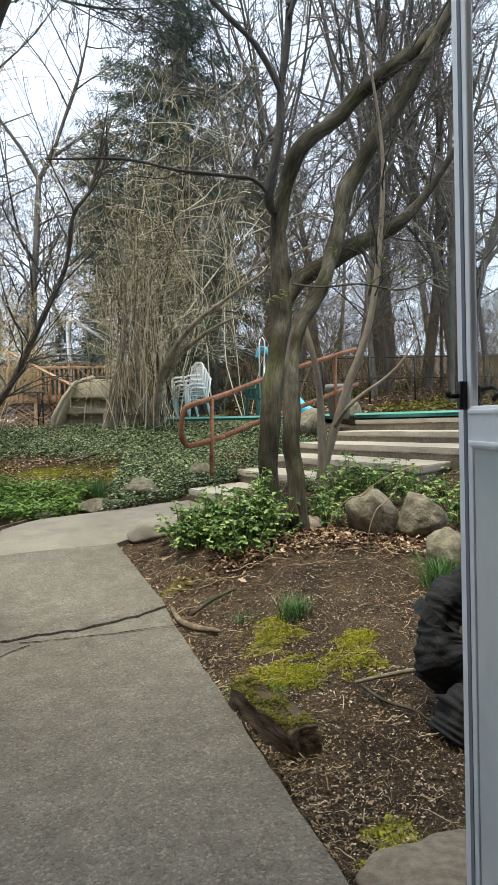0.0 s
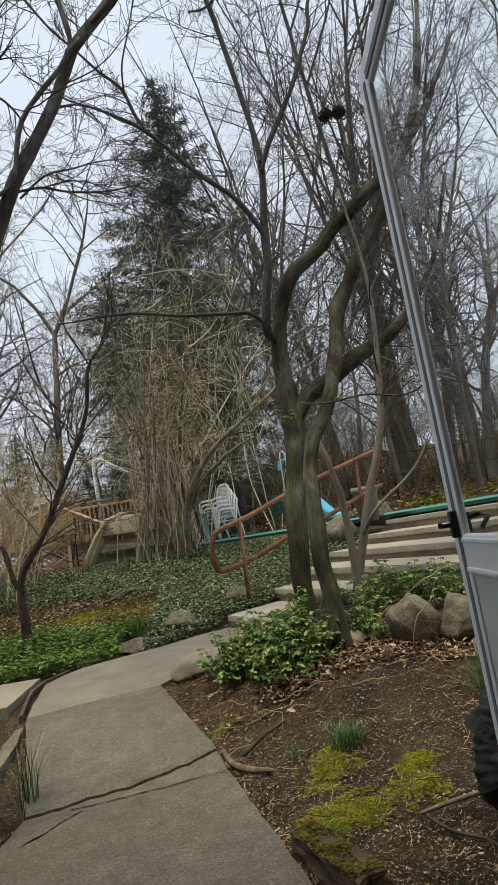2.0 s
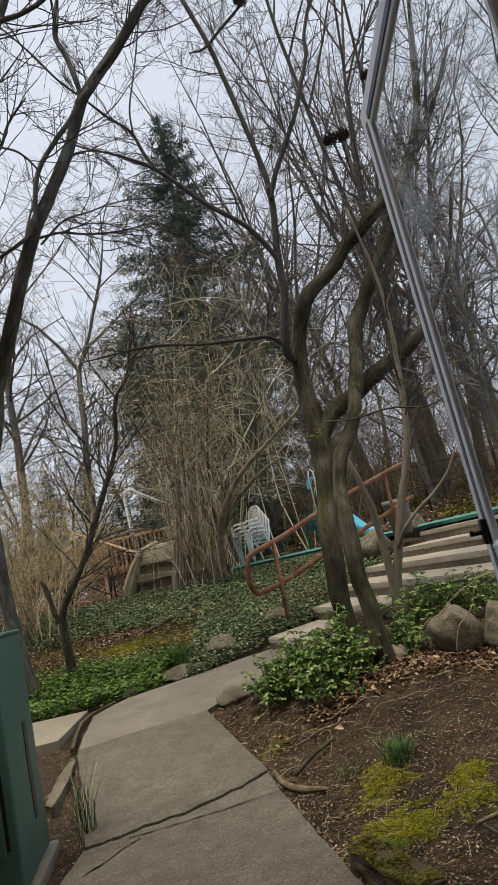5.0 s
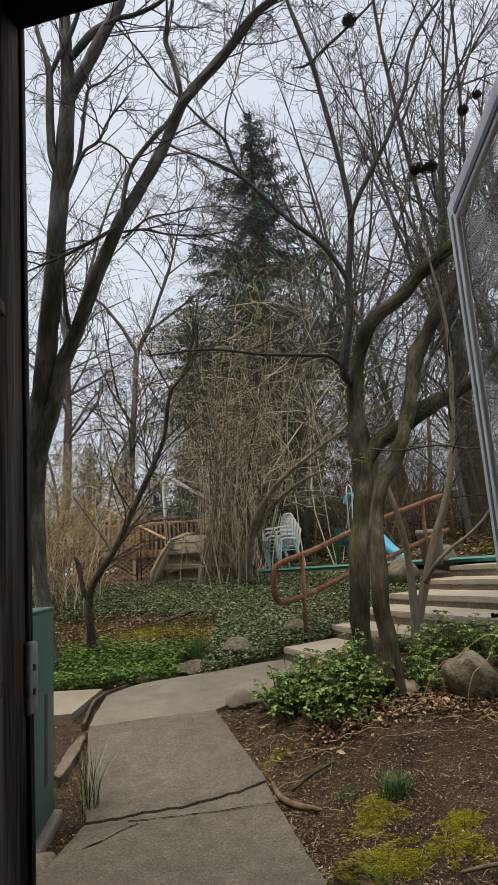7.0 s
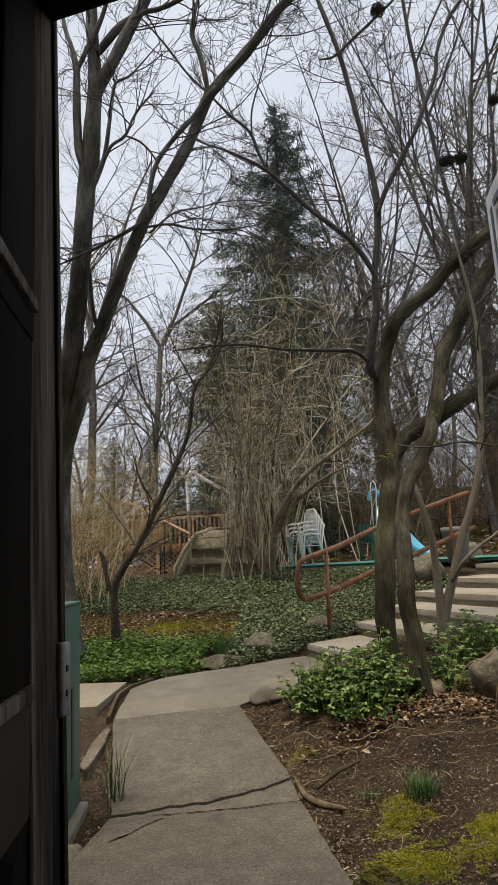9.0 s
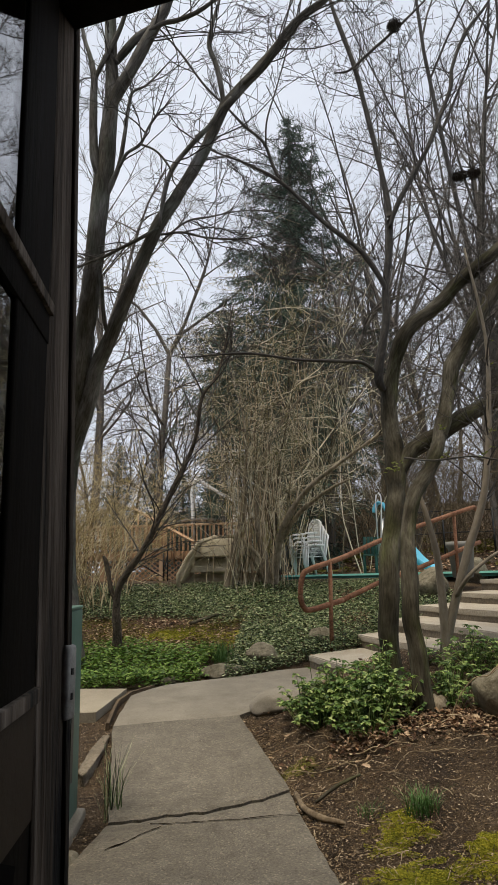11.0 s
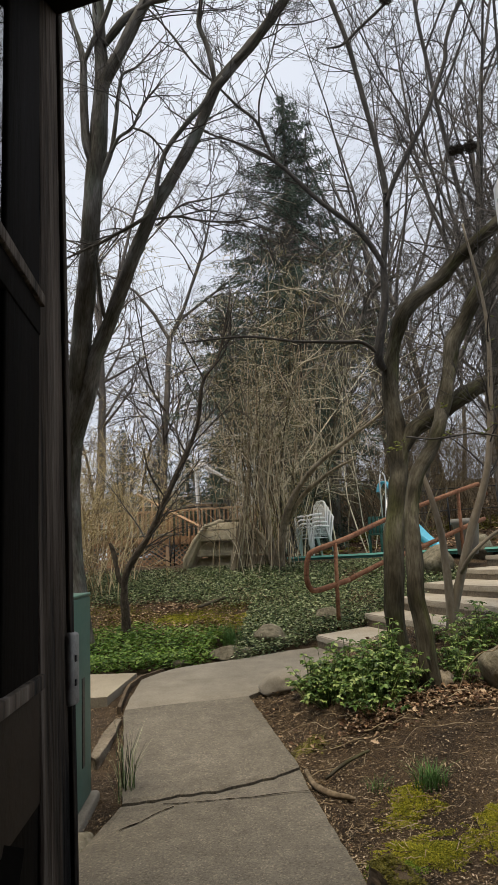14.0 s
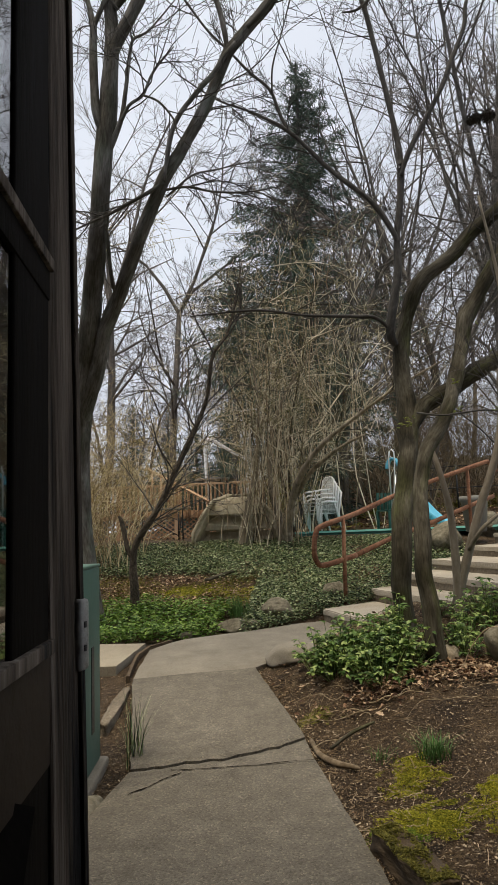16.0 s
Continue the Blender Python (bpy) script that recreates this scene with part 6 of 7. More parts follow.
# ---- things by the pool ----
def stacking_chair():
    """A white metal garden chair with armrests and a strapped back."""
    t = thing("garden_chair", "white metal stacking garden chair with slatted seat", "chair", "stack of white chairs")
    for sx in (-0.25, 0.25):
        part("leg", Geo().tube([(sx, -0.24, 0), (sx, -0.22, 0.42), (sx, -0.2, 0.62), (sx * 1.05, -0.1, 0.65), (sx * 1.05, 0.18, 0.64)], 0.021, 6, True), M_CHAIR, t)
        part("leg", Geo().tube([(sx, 0.3, 0), (sx, 0.22, 0.4), (sx * 0.96, 0.27, 0.62), (sx * 0.9, 0.34, 0.86)], 0.021, 6, True), M_CHAIR, t)
    g = Geo()
    for i in range(7):
        y = -0.2 + 0.065 * i
        g.box((-0.24, y - 0.029, 0.393), (0.24, y + 0.029, 0.407))
    part("seat", g, M_CHAIR, t, smooth=False)
    loop = spline([(-0.23, 0.24, 0.42, 0), (-0.235, 0.28, 0.62, 0), (-0.21, 0.33, 0.82, 0), (-0.13, 0.35, 0.9, 0), (0.0, 0.352, 0.915, 0), (0.13, 0.35, 0.9, 0), (0.21, 0.33, 0.82, 0), (0.235, 0.28, 0.62, 0), (0.23, 0.24, 0.42, 0)], 4)[:, :3]
    part("back_frame", Geo().tube(loop, 0.021, 6, True), M_CHAIR, t)
    g = Geo()
    for i in range(9):
        x = -0.18 + 0.045 * i
        top = 0.9 - 0.09 * (abs(x) / 0.2) ** 3
        g.tube([(x, 0.245, 0.44), (x, 0.285, 0.64), (x, 0.245 + (top - 0.44) * 0.23, top)], 0.009, 4)
    for i in range(8):
        z = 0.48 + 0.052 * i
        g.tube([(-0.21, 0.245 + (z - 0.44) * 0.23, z), (0.21, 0.245 + (z - 0.44) * 0.23, z)], 0.009, 4)
    part("backrest", g, M_CHAIR, t, "white wire lattice back", smooth=False)
    return t


def chair_stack():
    c = stacking_chair()
    base = pose(0.29, 11.5, 1.055, 0, 0, -58) @ Matrix.Scale(0.79, 4)
    for i in range(3):
        copy_thing(c, base @ pose(0, -0.03 * (i + 1), 0.085 * (i + 1), 2.0 * (i + 1), 0, 0))
    c.matrix_basis = base


chair_stack()


def green_chair():
    t = thing("garden_chair", "dark green plastic garden chair on the deck", "chair", at=pose(1.55, 12.35, 1.055, 0, 0, 30) @ Matrix.Scale(0.85, 4))
    for sx in (-0.23, 0.23):
        part("leg", Geo().box((sx - 0.025, -0.23, 0), (sx + 0.025, -0.18, 0.4), None, 0.006), M_GREENCHAIR, t)
        part("leg", Geo().box((sx - 0.025, 0.2, 0), (sx + 0.025, 0.25, 0.4), None, 0.006), M_GREENCHAIR, t)
        part("armrest", Geo().box((sx - 0.03, -0.24, 0.6), (sx + 0.03, 0.25, 0.63), None, 0.008).box((sx - 0.02, -0.23, 0.38), (sx + 0.02, -0.18, 0.61)), M_GREENCHAIR, t)
    part("seat", Geo().box((-0.25, -0.25, 0.39), (0.25, 0.25, 0.42), None, 0.01), M_GREENCHAIR, t)
    g = Geo()
    for i in range(5):
        x = -0.2 + 0.1 * i
        g.box((x - 0.035, 0.22, 0.42), (x + 0.035, 0.245, 0.8), None, 0.006)
    part("backrest", g, M_GREENCHAIR, t)
    return t


green_chair()


def pool_slide():
    t = thing("pool_slide", "light blue moulded pool slide with tube handrail", "pool slide")
    g = Geo()
    line = [(1.57, 12.7, 2.2), (1.6, 12.7, 2.33), (1.68, 12.68, 2.36), (1.755, 12.64, 2.2), (1.8, 12.55, 1.98), (1.9, 12.45, 1.72), (2.06, 12.35, 1.45), (2.2, 12.25, 1.25), (2.34, 12.15, 1.12), (2.46, 12.1, 1.07)]
    s = spline([(*p, 0) for p in line], 6)[:, :3]
    for k, p in enumerate(s):
        d = s[min(k + 1, len(s) - 1)] - s[max(k - 1, 0)]
        d /= np.linalg.norm(d)
        side = np.array([0.5, 0.86, 0.0])
        side /= np.linalg.norm(side)
        up = np.cross(side, d) * -1
        up = up if up[2] > 0 else -up
        wide = 0.42 + 0.8 * smoothstep((2.2 - p[2]) / 0.9)
        for o, h in ((-0.17, 0.1), (-0.14, 0.015), (0.0, 0.0), (0.14, 0.015), (0.17, 0.1)):
            g.v.append(tuple(p + side * o * wide + up * h * wide))
        if k:
            b = 5 * k
            g.f += [(b - 5 + i, b - 4 + i, b + 1 + i, b + i) for i in range(4)]
    ch = part("chute", g, M_BLUE, t)
    m = ch.modifiers.new("thick", "SOLIDIFY")
    m.thickness = 0.02
    part("handrail", Geo().tube([(1.56, 12.5, 1.06), (1.56, 12.5, 2.4), (1.58, 12.5, 2.52), (1.62, 12.5, 2.56), (1.66, 12.5, 2.5), (1.67, 12.5, 2.36), (1.62, 12.5, 1.7), (1.57, 12.5, 1.5)], 0.013, 8, True), M_CHROME, t)
    for y in (12.75, 13.05):
        part("leg", Geo().tube([(1.72, y, 1.05), (1.72, y, 2.1)], 0.02, 8, True), M_CHROME, t)
    return t


pool_slide()


def planter():
    t = thing("planter_pot", "grey round planter pot beside the top step", "planter", at=pose(2.47, 9.9, 0.98) @ Matrix.Scale(1.2, 4))
    g = Geo()
    prof = [(0.1, 0.0), (0.12, 0.01), (0.155, 0.36), (0.175, 0.37), (0.175, 0.43), (0.15, 0.43), (0.14, 0.36), (0.0, 0.35)]
    n = 20
    for r, z in prof:
        g.v += [(r * math.cos(a * 2 * math.pi / n), r * math.sin(a * 2 * math.pi / n), z) for a in range(n)]
    g.f = [(k * n + i, k * n + (i + 1) % n, (k + 1) * n + (i + 1) % n, (k + 1) * n + i) for k in range(len(prof) - 1) for i in range(n)]
    part("pot", g, M_POT, t)
    return t


planter()


def moulded_steps():
    """An overturned fibreglass pool-step unit: a fan of stepped ledges under a sloping rim."""
    t = thing("pool_step_unit", "beige moulded fibreglass pool step unit standing on edge", "pool steps", at=pose(-1.79, 10.36, 0.91))
    # each tier overhangs the one under it and leans back
    tiers = [(0.02, 0.21, 0.02, 0.05, 1.41, 1.38, 0.2), (0.235, 0.45, 0.06, 0.17, 1.36, 1.22, 0.1), (0.475, 0.76, 0.19, 0.36, 1.2, 1.0, 0.0)]
    for z0, z1, a0, a1, b0, b1, y in tiers:
        g = Geo()
        bm = bmesh.new()
        bmesh.ops.create_cube(bm, size=1)
        for w in bm.verts:
            top = w.co.z > 0
            x = (a1 if top else a0) if w.co.x < 0 else (b1 if top else b0)
            w.co = Vector((x, (y + (0.1 if top else 0.0)) if w.co.y < 0 else 0.5, z1 if top else z0))
        bmesh.ops.bevel(bm, geom=bm.edges[:], offset=0.022, segments=3, affect="EDGES", profile=0.5)
        part("ledge", g.add(bm), M_MOULD, t)
    part("back", Geo().box((0.3, 0.3, 0.0), (1.05, 0.5, 0.6), None, 0.02), M_MOULD, t)
    # sloping end cheeks between the ledges and the rim
    for pts in ([(0.0, -0.06, 0.0), (0.0, -0.06, 0.2), (0.15, -0.05, 0.47), (0.33, -0.04, 0.7), (0.4, 0.3, 0.76), (0.1, 0.45, 0.2), (0.1, 0.45, 0.0), (0.05, 0.05, 0.0)], [(1.42, -0.06, 0.0), (1.35, -0.05, 0.38), (1.02, -0.03, 0.74), (0.98, 0.3, 0.76), (1.32, 0.45, 0.2), (1.32, 0.45, 0.0), (1.37, 0.05, 0.0)]):
        bm = bmesh.new()
        for p in pts:
            bm.verts.new(p)
        bmesh.ops.convex_hull(bm, input=bm.verts[:])
        part("cheek", Geo().add(bm), M_MOULD, t, smooth=False)
    g = Geo()
    g.tube(np.array([(0.0, -0.06, 0.0, 0), (0.0, -0.06, 0.2, 0), (0.15, -0.05, 0.47, 0), (0.33, -0.04, 0.7, 0), (0.58, -0.03, 0.78, 0), (0.86, -0.03, 0.78, 0), (1.02, -0.03, 0.74, 0), (1.35, -0.05, 0.38, 0), (1.42, -0.06, 0.0, 0)])[:, :3], 0.034, 6, True)
    part("rim", g, M_MOULD, t, "rolled moulded rim")
    return t


moulded_steps()


def slide_tube():
    t = thing("pool_handrail", "bent steel tube pool ladder handrail", "pool ladder")
    part("tube", Geo().tube(spline([(-2.3, 14.5, 1.62, 0), (-2.3, 14.5, 2.3, 0), (-2.32, 14.5, 3.06, 0), (-2.27, 14.5, 3.2, 0), (-2.14, 14.5, 3.24, 0), (-2.01, 14.5, 3.12, 0), (-1.22, 14.5, 2.58, 0), (-1.05, 14.5, 2.26, 0), (-1.18, 14.5, 2.08, 0), (-1.4, 14.5, 2.03, 0), (-1.44, 14.5, 1.62, 0)], 6)[:, :3], 0.042, 10, True), M_CHROME, t)
    return t


slide_tube()


def patio_table():
    t = thing("patio_table", "round dark-edged patio table on the timber deck", "table", at=pose(-2.15, 14.7, 1.62))
    part("tabletop", Geo().tube([(0, 0, 0.69), (0, 0, 0.72)], 0.46, 24, True), M_POT, t, smooth=False)
    for k in range(4):
        a = k * 1.571 + 0.6
        part("leg", Geo().tube([(0.36 * math.cos(a), 0.36 * math.sin(a), 0), (0.3 * math.cos(a), 0.3 * math.sin(a), 0.69)], 0.015, 6, True), M_BLACK, t)
    b = thing("work_bench", "dark grey thin-topped work table below the deck", "table", at=pose(-3.4, 12.4, land(-3.0, 12.4)))
    for k in range(4):
        part("board", Geo().box((0, 0.12 * k, 0.6), (0.95, 0.12 * k + 0.115, 0.625), None, 0.004), M_POT, b)
    for x in (0.06, 0.89):
        for y in (0.04, 0.42):
            part("leg", Geo().tube([(x, y, 0), (x, y, 0.6)], 0.014, 6, True), M_BLACK, b)
        part("brace", Geo().tube([(x, 0.04, 0.06), (x, 0.42, 0.56)], 0.01, 6, True), M_BLACK, b)
    for za, zb in ((0.08, 0.56), (0.56, 0.08)):
        part("brace", Geo().tube([(0.06, 0.04, za), (0.89, 0.04, zb)], 0.01, 6, True), M_BLACK, b)


patio_table()
g = Geo().blob((-1.18, 14.44, 2.3), (0.22, 0.13, 0.25), 61.0, 0.35, 3, 1.8)
solo("plastic_cover", g, M_CHAIR, "crumpled pale plastic cover on the pool handrail", "cover")


def forsythia():
    """Yellow-flowering shoots in the tangle on the bank."""
    rng = random.Random(33)
    t = thing("shrub", "arching shrub shoots with sparse yellow blossom", "shrub")
    canes, flowers = Geo(), Geo()
    for _ in range(70):
        x, y = rng.gauss(-0.42, 0.16), rng.gauss(11.0, 0.12)
        pts, _ = wander(rng, (x, y, land(x, y) - 0.03), (rng.uniform(-0.3, 0.3), rng.uniform(-0.3, 0.2), 1), rng.uniform(1.0, 1.6), 8, 0.12, -0.05)
        canes.tube(pts, [0.005 - 0.0005 * i for i in range(9)], 4)
        for _ in range(26):
            i = rng.randint(4, 7)
            p = pts[i].lerp(pts[i + 1], rng.random()) + Vector((rng.gauss(0, 0.02), rng.gauss(0, 0.02), rng.gauss(0, 0.02)))
            flowers.leaf(p, (rng.uniform(-1, 1), rng.uniform(-1, 1), rng.uniform(-0.6, 1)), (rng.uniform(-1, 1), rng.uniform(-1, 1), 1), rng.uniform(0.02, 0.04), 0.018)
    tagged(part("cane_clump", canes, M_CANE, t), kind="stuff")
    tagged(part("blossom", flowers, M_YELLOW, t, "dull yellow blossom", smooth=False), kind="stuff")


forsythia()


# ---- timber deck with railing on the far side ----
def timber_deck():
    t = thing("timber_deck", "red-brown raised timber deck with slatted railing", "deck")
    x0, x1, y0, zf, zt = -5.6, -0.72, 14.0, 1.62, 2.2
    part("floor_beam", Geo().box((x0, y0 - 0.05, zf - 0.16), (x1, y0, zf), None, 0.006), M_DECKWOOD, t)
    part("floor", Geo().box((x0, y0, zf - 0.04), (x1, y0 + 3, zf), None, 0.006), M_DECKWOOD, t)
    part("top_rail", Geo().box((x0, y0 - 0.08, zt - 0.04), (x1, y0 + 0.06, zt), None, 0.006), M_DECKWOOD, t)
    slat = Geo().box((-0.018, -0.018, 0), (0.018, 0.018, zt - zf + 0.08), None, 0.003).mesh("slat", M_DECKWOOD, False)
    x = x0 + 0.06
    while x < x1:
        part("slat", slat, None, t, at=Matrix.Translation((x, y0 - 0.07, zf - 0.12)))
        x += 0.095
    for x in (x0 + 0.05, -4.2, -2.9, x1 - 0.05):
        part("post", Geo().box((x - 0.045, y0 - 0.045, 0.7), (x + 0.045, y0 + 0.045, zt - 0.04), None, 0.005), M_DECKWOOD, t)
    lath = Geo().box((-0.4, -0.006, -0.014), (0.4, 0.006, 0.014)).mesh("lath", M_DECKWOOD, False)
    x = x0 + 0.2
    while x < x1:
        for s, dy in ((38, 0.0), (-38, 0.014)):
            part("lath", lath, None, t, at=pose(x, y0 + 0.03 + dy, 1.22, 0, s, 0))
        x += 0.13
    # stair rail coming down to the ground
    part("stair_rail", Geo().tube([(-3.57, 13.95, 2.59), (-2.05, 13.3, 1.76)], 0.034, 4, True), M_DECKWOOD, t, smooth=False)
    for i in range(7):
        k = i / 6
        part("stair_slat", Geo().box((-0.018, -0.018, 0), (0.018, 0.018, 0.72)), M_DECKWOOD, t, at=Matrix.Translation((-3.4 + 1.3 * k, 13.88 - 0.55 * k, 1.78 - 0.71 * k)))
    return t


timber_deck()


def far_house():
    t = thing("house", "distant white clapboard house behind the trees", "house", at=pose(-9.5, 34, 1.6))
    part("wall", Geo().box((0, 0, 0), (9, 7, 2.2)), M_HOUSEWHITE, t, smooth=False)
    g = Geo()
    g.v = [(-0.4, -0.4, 2.2), (9.4, -0.4, 2.2), (9.4, 7.4, 2.2), (-0.4, 7.4, 2.2), (-0.4, 3.5, 3.2), (9.4, 3.5, 3.2)]
    g.f = [(0, 1, 5, 4), (2, 3, 4, 5), (0, 4, 3), (1, 2, 5), (0, 3, 2, 1)]
    part("roof", g, M_ROOFGREY, t, smooth=False)
    for x in (1.5, 4.2, 7.0):
        part("window", Geo().box((x, -0.04, 0.8), (x + 1.0, 0.02, 1.7)), M_GASKET, t, smooth=False)
    return t


far_house()


def leaf_clumps():
    rng = random.Random(81)
    for x, y, z, s in ((1.28, 5.51, 6.21, 0.078), (1.75, 5.51, 4.56, 0.072), (1.87, 5.51, 4.58, 0.072), (2.23, 5.51, 5.13, 0.06), (2.37, 5.49, 5.26, 0.048)):
        g = Geo()
        for _ in range(800):
            d = Vector((rng.gauss(0, 1), rng.gauss(0, 1), rng.gauss(0, 0.7)))
            d *= min(1.0, 1.25 / d.length)
            g.leaf(Vector((x, y, z)) + d * s * 0.65, (rng.uniform(-1, 1), rng.uniform(-1, 1), rng.uniform(-1, 0.6)), (rng.uniform(-1, 1), rng.uniform(-1, 1), 1), s * rng.uniform(0.09, 0.2), s * 0.16)
        g.blob((x, y, z), (s * 0.72, s * 0.6, s * 0.5), x * 9, 0.4, 3)
        solo("dead_leaf_clump", g, M_NEST, "dark clump of dead leaves caught in twigs", "leaf clump", "leaf clumps in the branches", kind="stuff", smooth=False)


leaf_clumps()


# ---- the doorway the camera stands in ----
WALL = Matrix.Translation((-0.076, 1.0, 0)) @ Matrix.Rotation(radians(-12), 4, "Z")
# along local x the wall, local y outwards; the opening runs from 0 to OPEN
OPEN, HEAD, SILL = 0.745, 1.95, -0.06


def house():
    # the wall reaches far beyond view, to hold back skylight from behind
    w = tagged(part("wall_front", Geo().box((-7.0, -0.035, -0.3), (-0.045, 0.0, 5.4)).box((OPEN + 0.045, -0.035, -0.3), (6.5, 0.0, 5.4)).box((-0.045, -0.035, HEAD + 0.05), (OPEN + 0.045, 0.0, 5.4)), M_WALL, None, smooth=False, at=WALL), "dark brown stained house wall around the doorway, enlarged unseen to block skylight", "wall", kind="structure")
    for name, lo, hi in (("wall_left", (-3.5, -4.0, -0.3), (-3.4, -0.12, 2.7)), ("wall_right", (3.1, -4.0, -0.3), (3.2, -0.12, 2.7)), ("wall_back", (-3.5, -4.1, -0.3), (3.2, -4.0, 2.7))):
        tagged(part(name, Geo().box(lo, hi), M_ROOM, None, smooth=False, at=WALL), "plain painted interior wall in dim light", "wall", kind="structure")
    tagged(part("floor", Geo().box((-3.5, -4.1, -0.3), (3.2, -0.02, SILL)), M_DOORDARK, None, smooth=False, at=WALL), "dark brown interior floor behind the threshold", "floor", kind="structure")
    tagged(part("ceiling", Geo().box((-3.5, -4.1, 2.4), (3.2, -0.12, 2.7)), M_ROOM, None, smooth=False, at=WALL), "plain interior ceiling", "ceiling", kind="structure")
    # unseen roof edge added on top of the enlarged wall
    tagged(part("eave", Geo().box((-7.1, -6.5, 5.4), (6.6, 0.1, 5.55)), M_WALL, None, smooth=False, at=WALL), "unseen dark brown roof edge added above the doorway", "roof", kind="structure")
    f = thing("door_frame", "weathered brown wooden door frame", "door frame", kind="structure", at=WALL)
    g = Geo().box((-0.07, -0.04, SILL), (0.0, 0.02, 2.35), None, 0.004)
    # the old jamb leans a little out of plumb
    g.v = [(x + 0.021 * (1.95 - z) if x > -0.02 else x, y, z) for x, y, z in g.v]
    part("jamb", g, M_DOORWOOD, f)
    g = Geo().box((-0.02, 0.02, SILL), (0.004, 0.03, 2.3), None, 0.002)
    g.v = [(x + 0.021 * (1.95 - z) if x > -0.01 else x, y, z) for x, y, z in g.v]
    part("stop", g, M_DOORWOOD, f)
    part("jamb", Geo().box((OPEN, -0.04, SILL), (OPEN + 0.045, 0.02, HEAD + 0.05), None, 0.004), M_DOORWOOD, f)
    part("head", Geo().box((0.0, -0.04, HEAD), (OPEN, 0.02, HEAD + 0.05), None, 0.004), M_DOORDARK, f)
    part("threshold", Geo().box((0, -0.14, SILL - 0.03), (OPEN, 0.06, SILL + 0.01), None, 0.004), M_STEEL, f)
    pl = thing("strike_plate", "dull steel latch strike plate on the jamb", "strike plate", at=WALL)
    part("plate", Geo().box((0.014, 0.014, 0.92), (0.028, 0.037, 1.012), None, 0.005), M_STEEL, pl)
    for z in (0.945, 0.975):
        part("slot", Geo().box((0.027, 0.023, z), (0.0292, 0.027, z + 0.008)), M_BLACK, pl, smooth=False)


house()


def wooden_door():
    """The inner door, swung into the room: glazed above, panelled with a crossbuck below."""
    a = math.degrees(math.atan2(-0.985, 0.17))
    lean = Matrix.Identity(4)
    lean[0][2] = -0.02
    t = thing("door_1", "dark brown wooden door with glass panes, open", "door", kind="structure", at=Matrix.Translation((-0.058, 0.955, SILL + 0.02)) @ lean @ Matrix.Rotation(radians(a), 4, "Z"))
    W, H, T = 0.74, 2.16, 0.045
    zr, zm = 0.945 - SILL, 1.436 - SILL
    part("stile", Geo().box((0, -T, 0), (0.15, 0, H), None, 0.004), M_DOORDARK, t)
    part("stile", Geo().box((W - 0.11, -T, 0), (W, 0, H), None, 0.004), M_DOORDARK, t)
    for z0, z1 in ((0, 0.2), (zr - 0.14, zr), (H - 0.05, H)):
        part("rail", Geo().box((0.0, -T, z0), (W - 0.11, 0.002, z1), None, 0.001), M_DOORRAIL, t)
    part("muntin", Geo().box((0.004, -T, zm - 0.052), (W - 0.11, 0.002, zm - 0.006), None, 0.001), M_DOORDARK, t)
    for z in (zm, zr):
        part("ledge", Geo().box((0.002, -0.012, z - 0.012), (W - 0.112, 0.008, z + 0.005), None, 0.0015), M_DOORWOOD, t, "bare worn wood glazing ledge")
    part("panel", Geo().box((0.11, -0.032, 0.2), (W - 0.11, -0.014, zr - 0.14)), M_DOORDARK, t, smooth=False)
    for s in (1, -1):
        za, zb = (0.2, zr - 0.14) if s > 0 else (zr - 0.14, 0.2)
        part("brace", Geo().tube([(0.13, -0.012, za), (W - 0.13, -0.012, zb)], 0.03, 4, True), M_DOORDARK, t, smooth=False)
    for z0, z1 in ((zr, zm - 0.052), (zm, H - 0.05)):
        p = part("pane", Geo().box((0.145, -0.008, z0), (W - 0.105, -0.004, z1)), M_GLASS, t, smooth=False)
        p.visible_shadow = False
    return t


wooden_door()


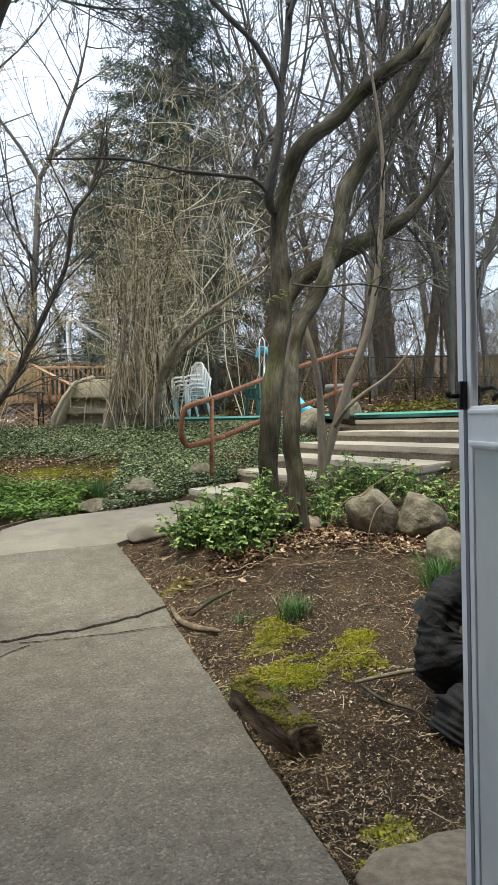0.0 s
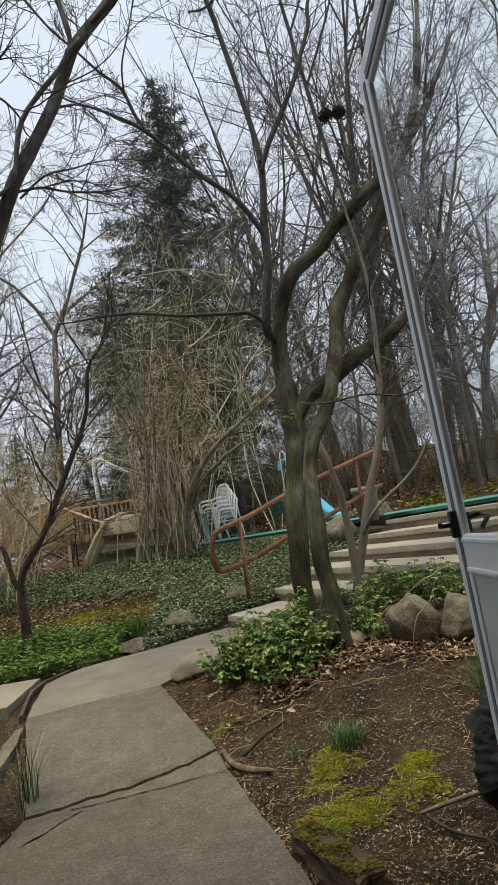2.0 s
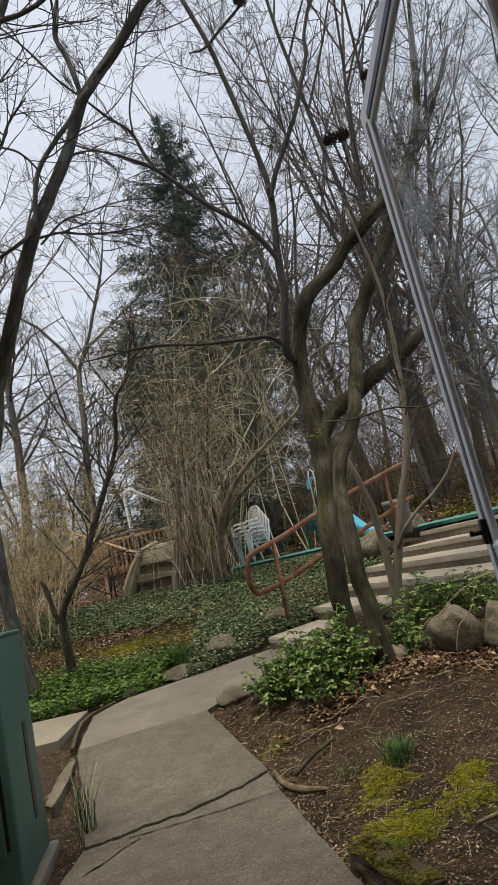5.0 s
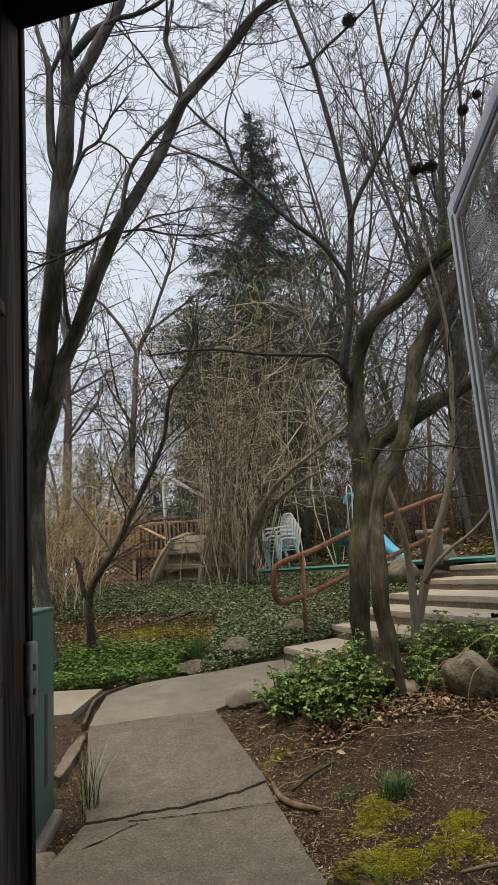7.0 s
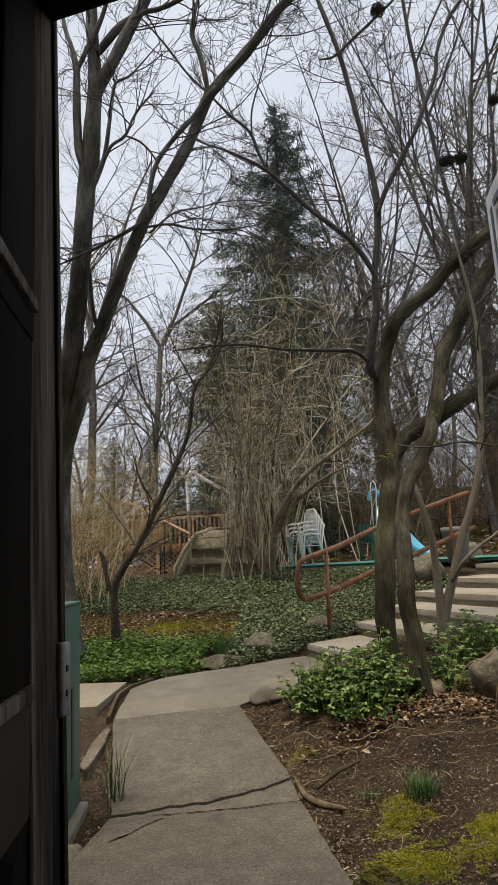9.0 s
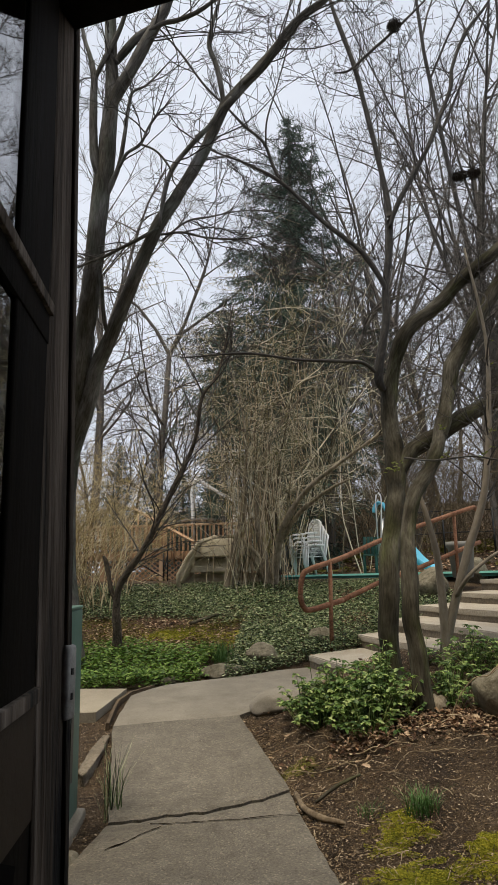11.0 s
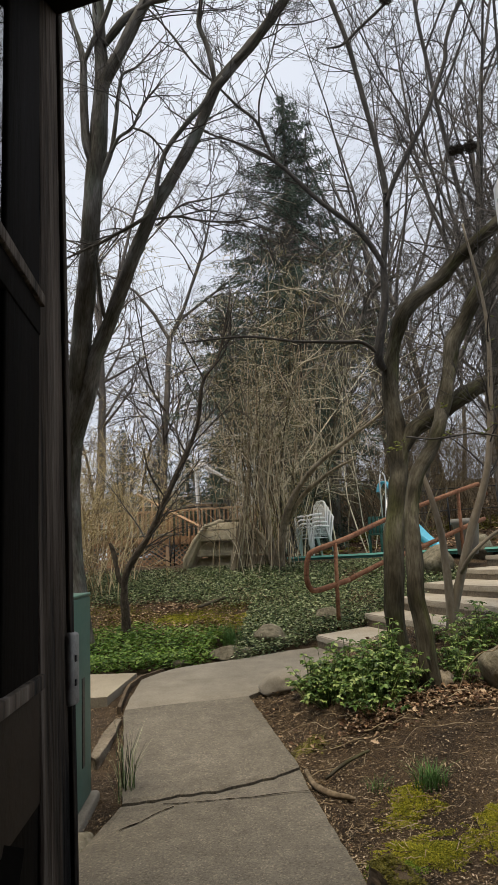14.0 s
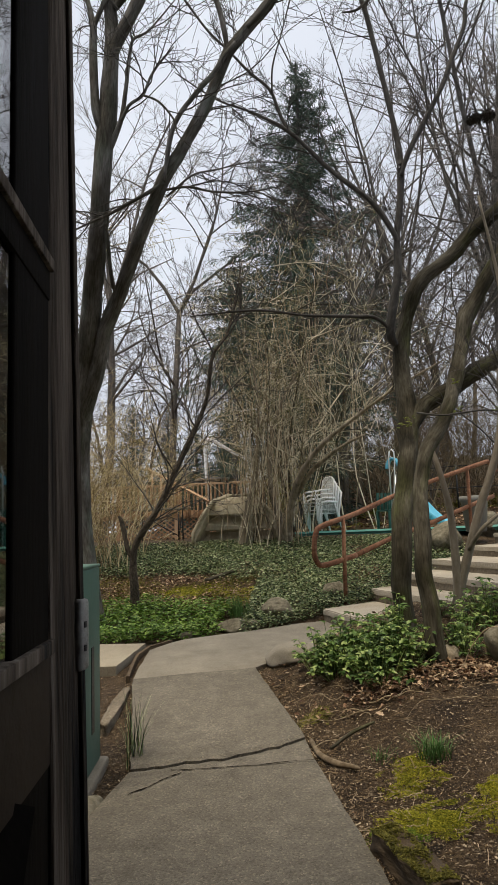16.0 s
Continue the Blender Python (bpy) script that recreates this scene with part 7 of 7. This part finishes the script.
def storm_door():
    """The white aluminium storm door, swung outwards: glass above, a panel below."""
    hx, hy = 0.672, 0.86
    # the door hangs a little out of plumb
    lean = Matrix.Identity(4)
    lean[0][2], lean[0][3] = -0.019, 0.017
    a = math.degrees(math.atan2(1.49 - hy, 0.702 - hx))
    W = math.hypot(1.49 - hy, 0.702 - hx)
    t = thing("door_2", "white aluminium storm door with glass, open outwards", "door", kind="structure", at=lean @ pose(hx, hy, -0.08, 0, 0, a))
    H, T = 1.835 + 0.08, 0.012
    mid = 0.944 + 0.08
    part("stile", Geo().box((0, -T, 0), (0.06, 0, H), None, 0.004), M_ALU, t)
    part("stile", Geo().box((W - 0.06, -T, 0), (W, 0, H), None, 0.004), M_ALU, t)
    part("top_rail", Geo().box((0.06, -T, H - 0.06), (W - 0.06, 0, H), None, 0.004), M_ALU, t)
    part("bottom_rail", Geo().box((0.06, -T, 0), (W - 0.06, 0, 0.14), None, 0.004), M_ALU, t)
    part("middle_rail", Geo().box((0.06, -T - 0.004, mid - 0.06), (W - 0.06, 0.004, mid + 0.005), None, 0.004), M_ALU, t)
    for z in (mid - 0.052, mid - 0.004):
        part("bead", Geo().box((0.062, -T - 0.008, z - 0.004), (W - 0.062, 0.008, z + 0.004), None, 0.002), M_ALU, t)
    part("kick_panel", Geo().box((0.06, -0.01, 0.14), (W - 0.06, -0.003, mid - 0.06)), M_PANEL, t, smooth=False)
    for x in (0.028, W - 0.042):
        part("gasket", Geo().box((x, -0.002, 0.05), (x + 0.014, 0.0012, H - 0.04)), M_GASKET, t, smooth=False)
    part("gasket", Geo().box((0.06, -0.003, H - 0.05), (W - 0.06, 0.003, H - 0.036)), M_GASKET, t, smooth=False)
    p = part("pane", Geo().box((0.06, -T + 0.001, mid + 0.005), (W - 0.06, -T + 0.004, H - 0.06)), M_STORM, t, smooth=False)
    p.visible_shadow = False
    h = part("latch", Geo().box((W - 0.045, 0.0, mid + 0.0), (W - 0.028, 0.012, mid + 0.045), None, 0.003).box((W - 0.045, -T - 0.01, mid + 0.005), (W - 0.028, -T, mid + 0.04), None, 0.003), M_BLACK, t, "black latch body")
    part("handle", Geo().tube([(W - 0.036, 0.01, mid + 0.022), (W - 0.036, 0.03, mid + 0.022), (W - 0.055, 0.034, mid + 0.026)], 0.004, 8, True), M_BLACK, h, "black lever handle")
    part("handle", Geo().tube([(W - 0.036, -T - 0.008, mid + 0.03), (W - 0.045, -T - 0.028, mid + 0.034), (W - 0.075, -T - 0.028, mid + 0.028), (W - 0.082, -T - 0.012, mid + 0.012)], 0.004, 8, True), M_BLACK, h, "black pull handle")
    return t


storm_door()


def utility_cabinet():
    t = thing("utility_cabinet", "green painted metal utility cabinet beside the path", "utility box", at=pose(-0.835, 3.0, -0.035, 0, 0, 8))
    part("body", Geo().box((-0.62, 0.0, 0.03), (0.0, 0.5, 0.98), None, 0.012), M_CABINET, t)
    part("lid", Geo().box((-0.622, -0.002, 0.98), (0.002, 0.502, 0.995), None, 0.005), M_CABINET, t)
    part("door_panel", Geo().box((-0.56, -0.012, 0.17), (-0.05, -0.002, 0.82), None, 0.004), M_CABINET, t)
    part("door_gap", Geo().box((-0.048, -0.004, 0.19), (-0.035, 0.0, 0.56)), M_BLACK, t, smooth=False)
    part("side_slot", Geo().box((-0.002, 0.29, 0.2), (0.003, 0.345, 0.6)), M_BLACK, t, "narrow black slot in the side", smooth=False)
    part("sticker", Geo().box((-0.2, -0.015, 0.66), (-0.12, -0.0125, 0.7)), M_RED, t, smooth=False)
    part("base", Geo().box((-0.66, -0.03, -0.06), (0.035, 0.54, 0.03), None, 0.014), M_BEND, t)
    return t


utility_cabinet()

# black corrugated drain hose looping out of the bed
def drain_hose():
    t = thing("drain_hose", "crumpled black corrugated plastic drain hose in the bed", "hose")
    for line, seed in (([(1.5, 2.5, 0.02, 0.075), (1.4, 2.5, 0.3, 0.075), (1.24, 2.5, 0.38, 0.075), (1.1, 2.46, 0.35, 0.075), (1.035, 2.42, 0.24, 0.07), (1.07, 2.4, 0.12, 0.065), (1.16, 2.38, 0.03, 0.06)], 1.0), ([(1.02, 2.28, -0.02, 0.07), (1.1, 2.3, 0.08, 0.085), (1.24, 2.3, 0.12, 0.09), (1.42, 2.25, 0.08, 0.085), (1.55, 2.2, -0.03, 0.07)], 2.0)):
        rows = spline(line, 26)
        k = np.arange(len(rows))
        rows[:, 3] *= 1 + 0.04 * np.sign(np.sin(k * 1.57)) * np.abs(np.sin(k * 1.57)) ** 0.6
        g = Geo().tube(rows[:, :3], rows[:, 3], 22, True)
        for i, p in enumerate(g.v):
            c = rows[min(len(rows) - 1, i // 22)][:3]
            q = 1 + 0.6 * noise.noise(Vector(p) * 8 + Vector((seed, 0, 0))) + 0.3 * noise.noise(Vector(p) * 25)
            g.v[i] = tuple(c + (np.array(p) - c) * q)
        part("hose_length", g, M_HOSE, t)
    part("collar", Geo().tube([(1.03, 2.46, 0.27), (1.06, 2.455, 0.3)], 0.084, 20, True), M_HOSE, t, smooth=False)


drain_hose()

# flat stone set in the soil by the doorstep
solo("stepping_stone", Geo().blob((0.84, 1.66, -0.005), (0.26, 0.19, 0.045), 47.0, 0.2, 5, 1.6, 9), M_RISER, "flat grey stepping stone sunk in the soil", "stone")
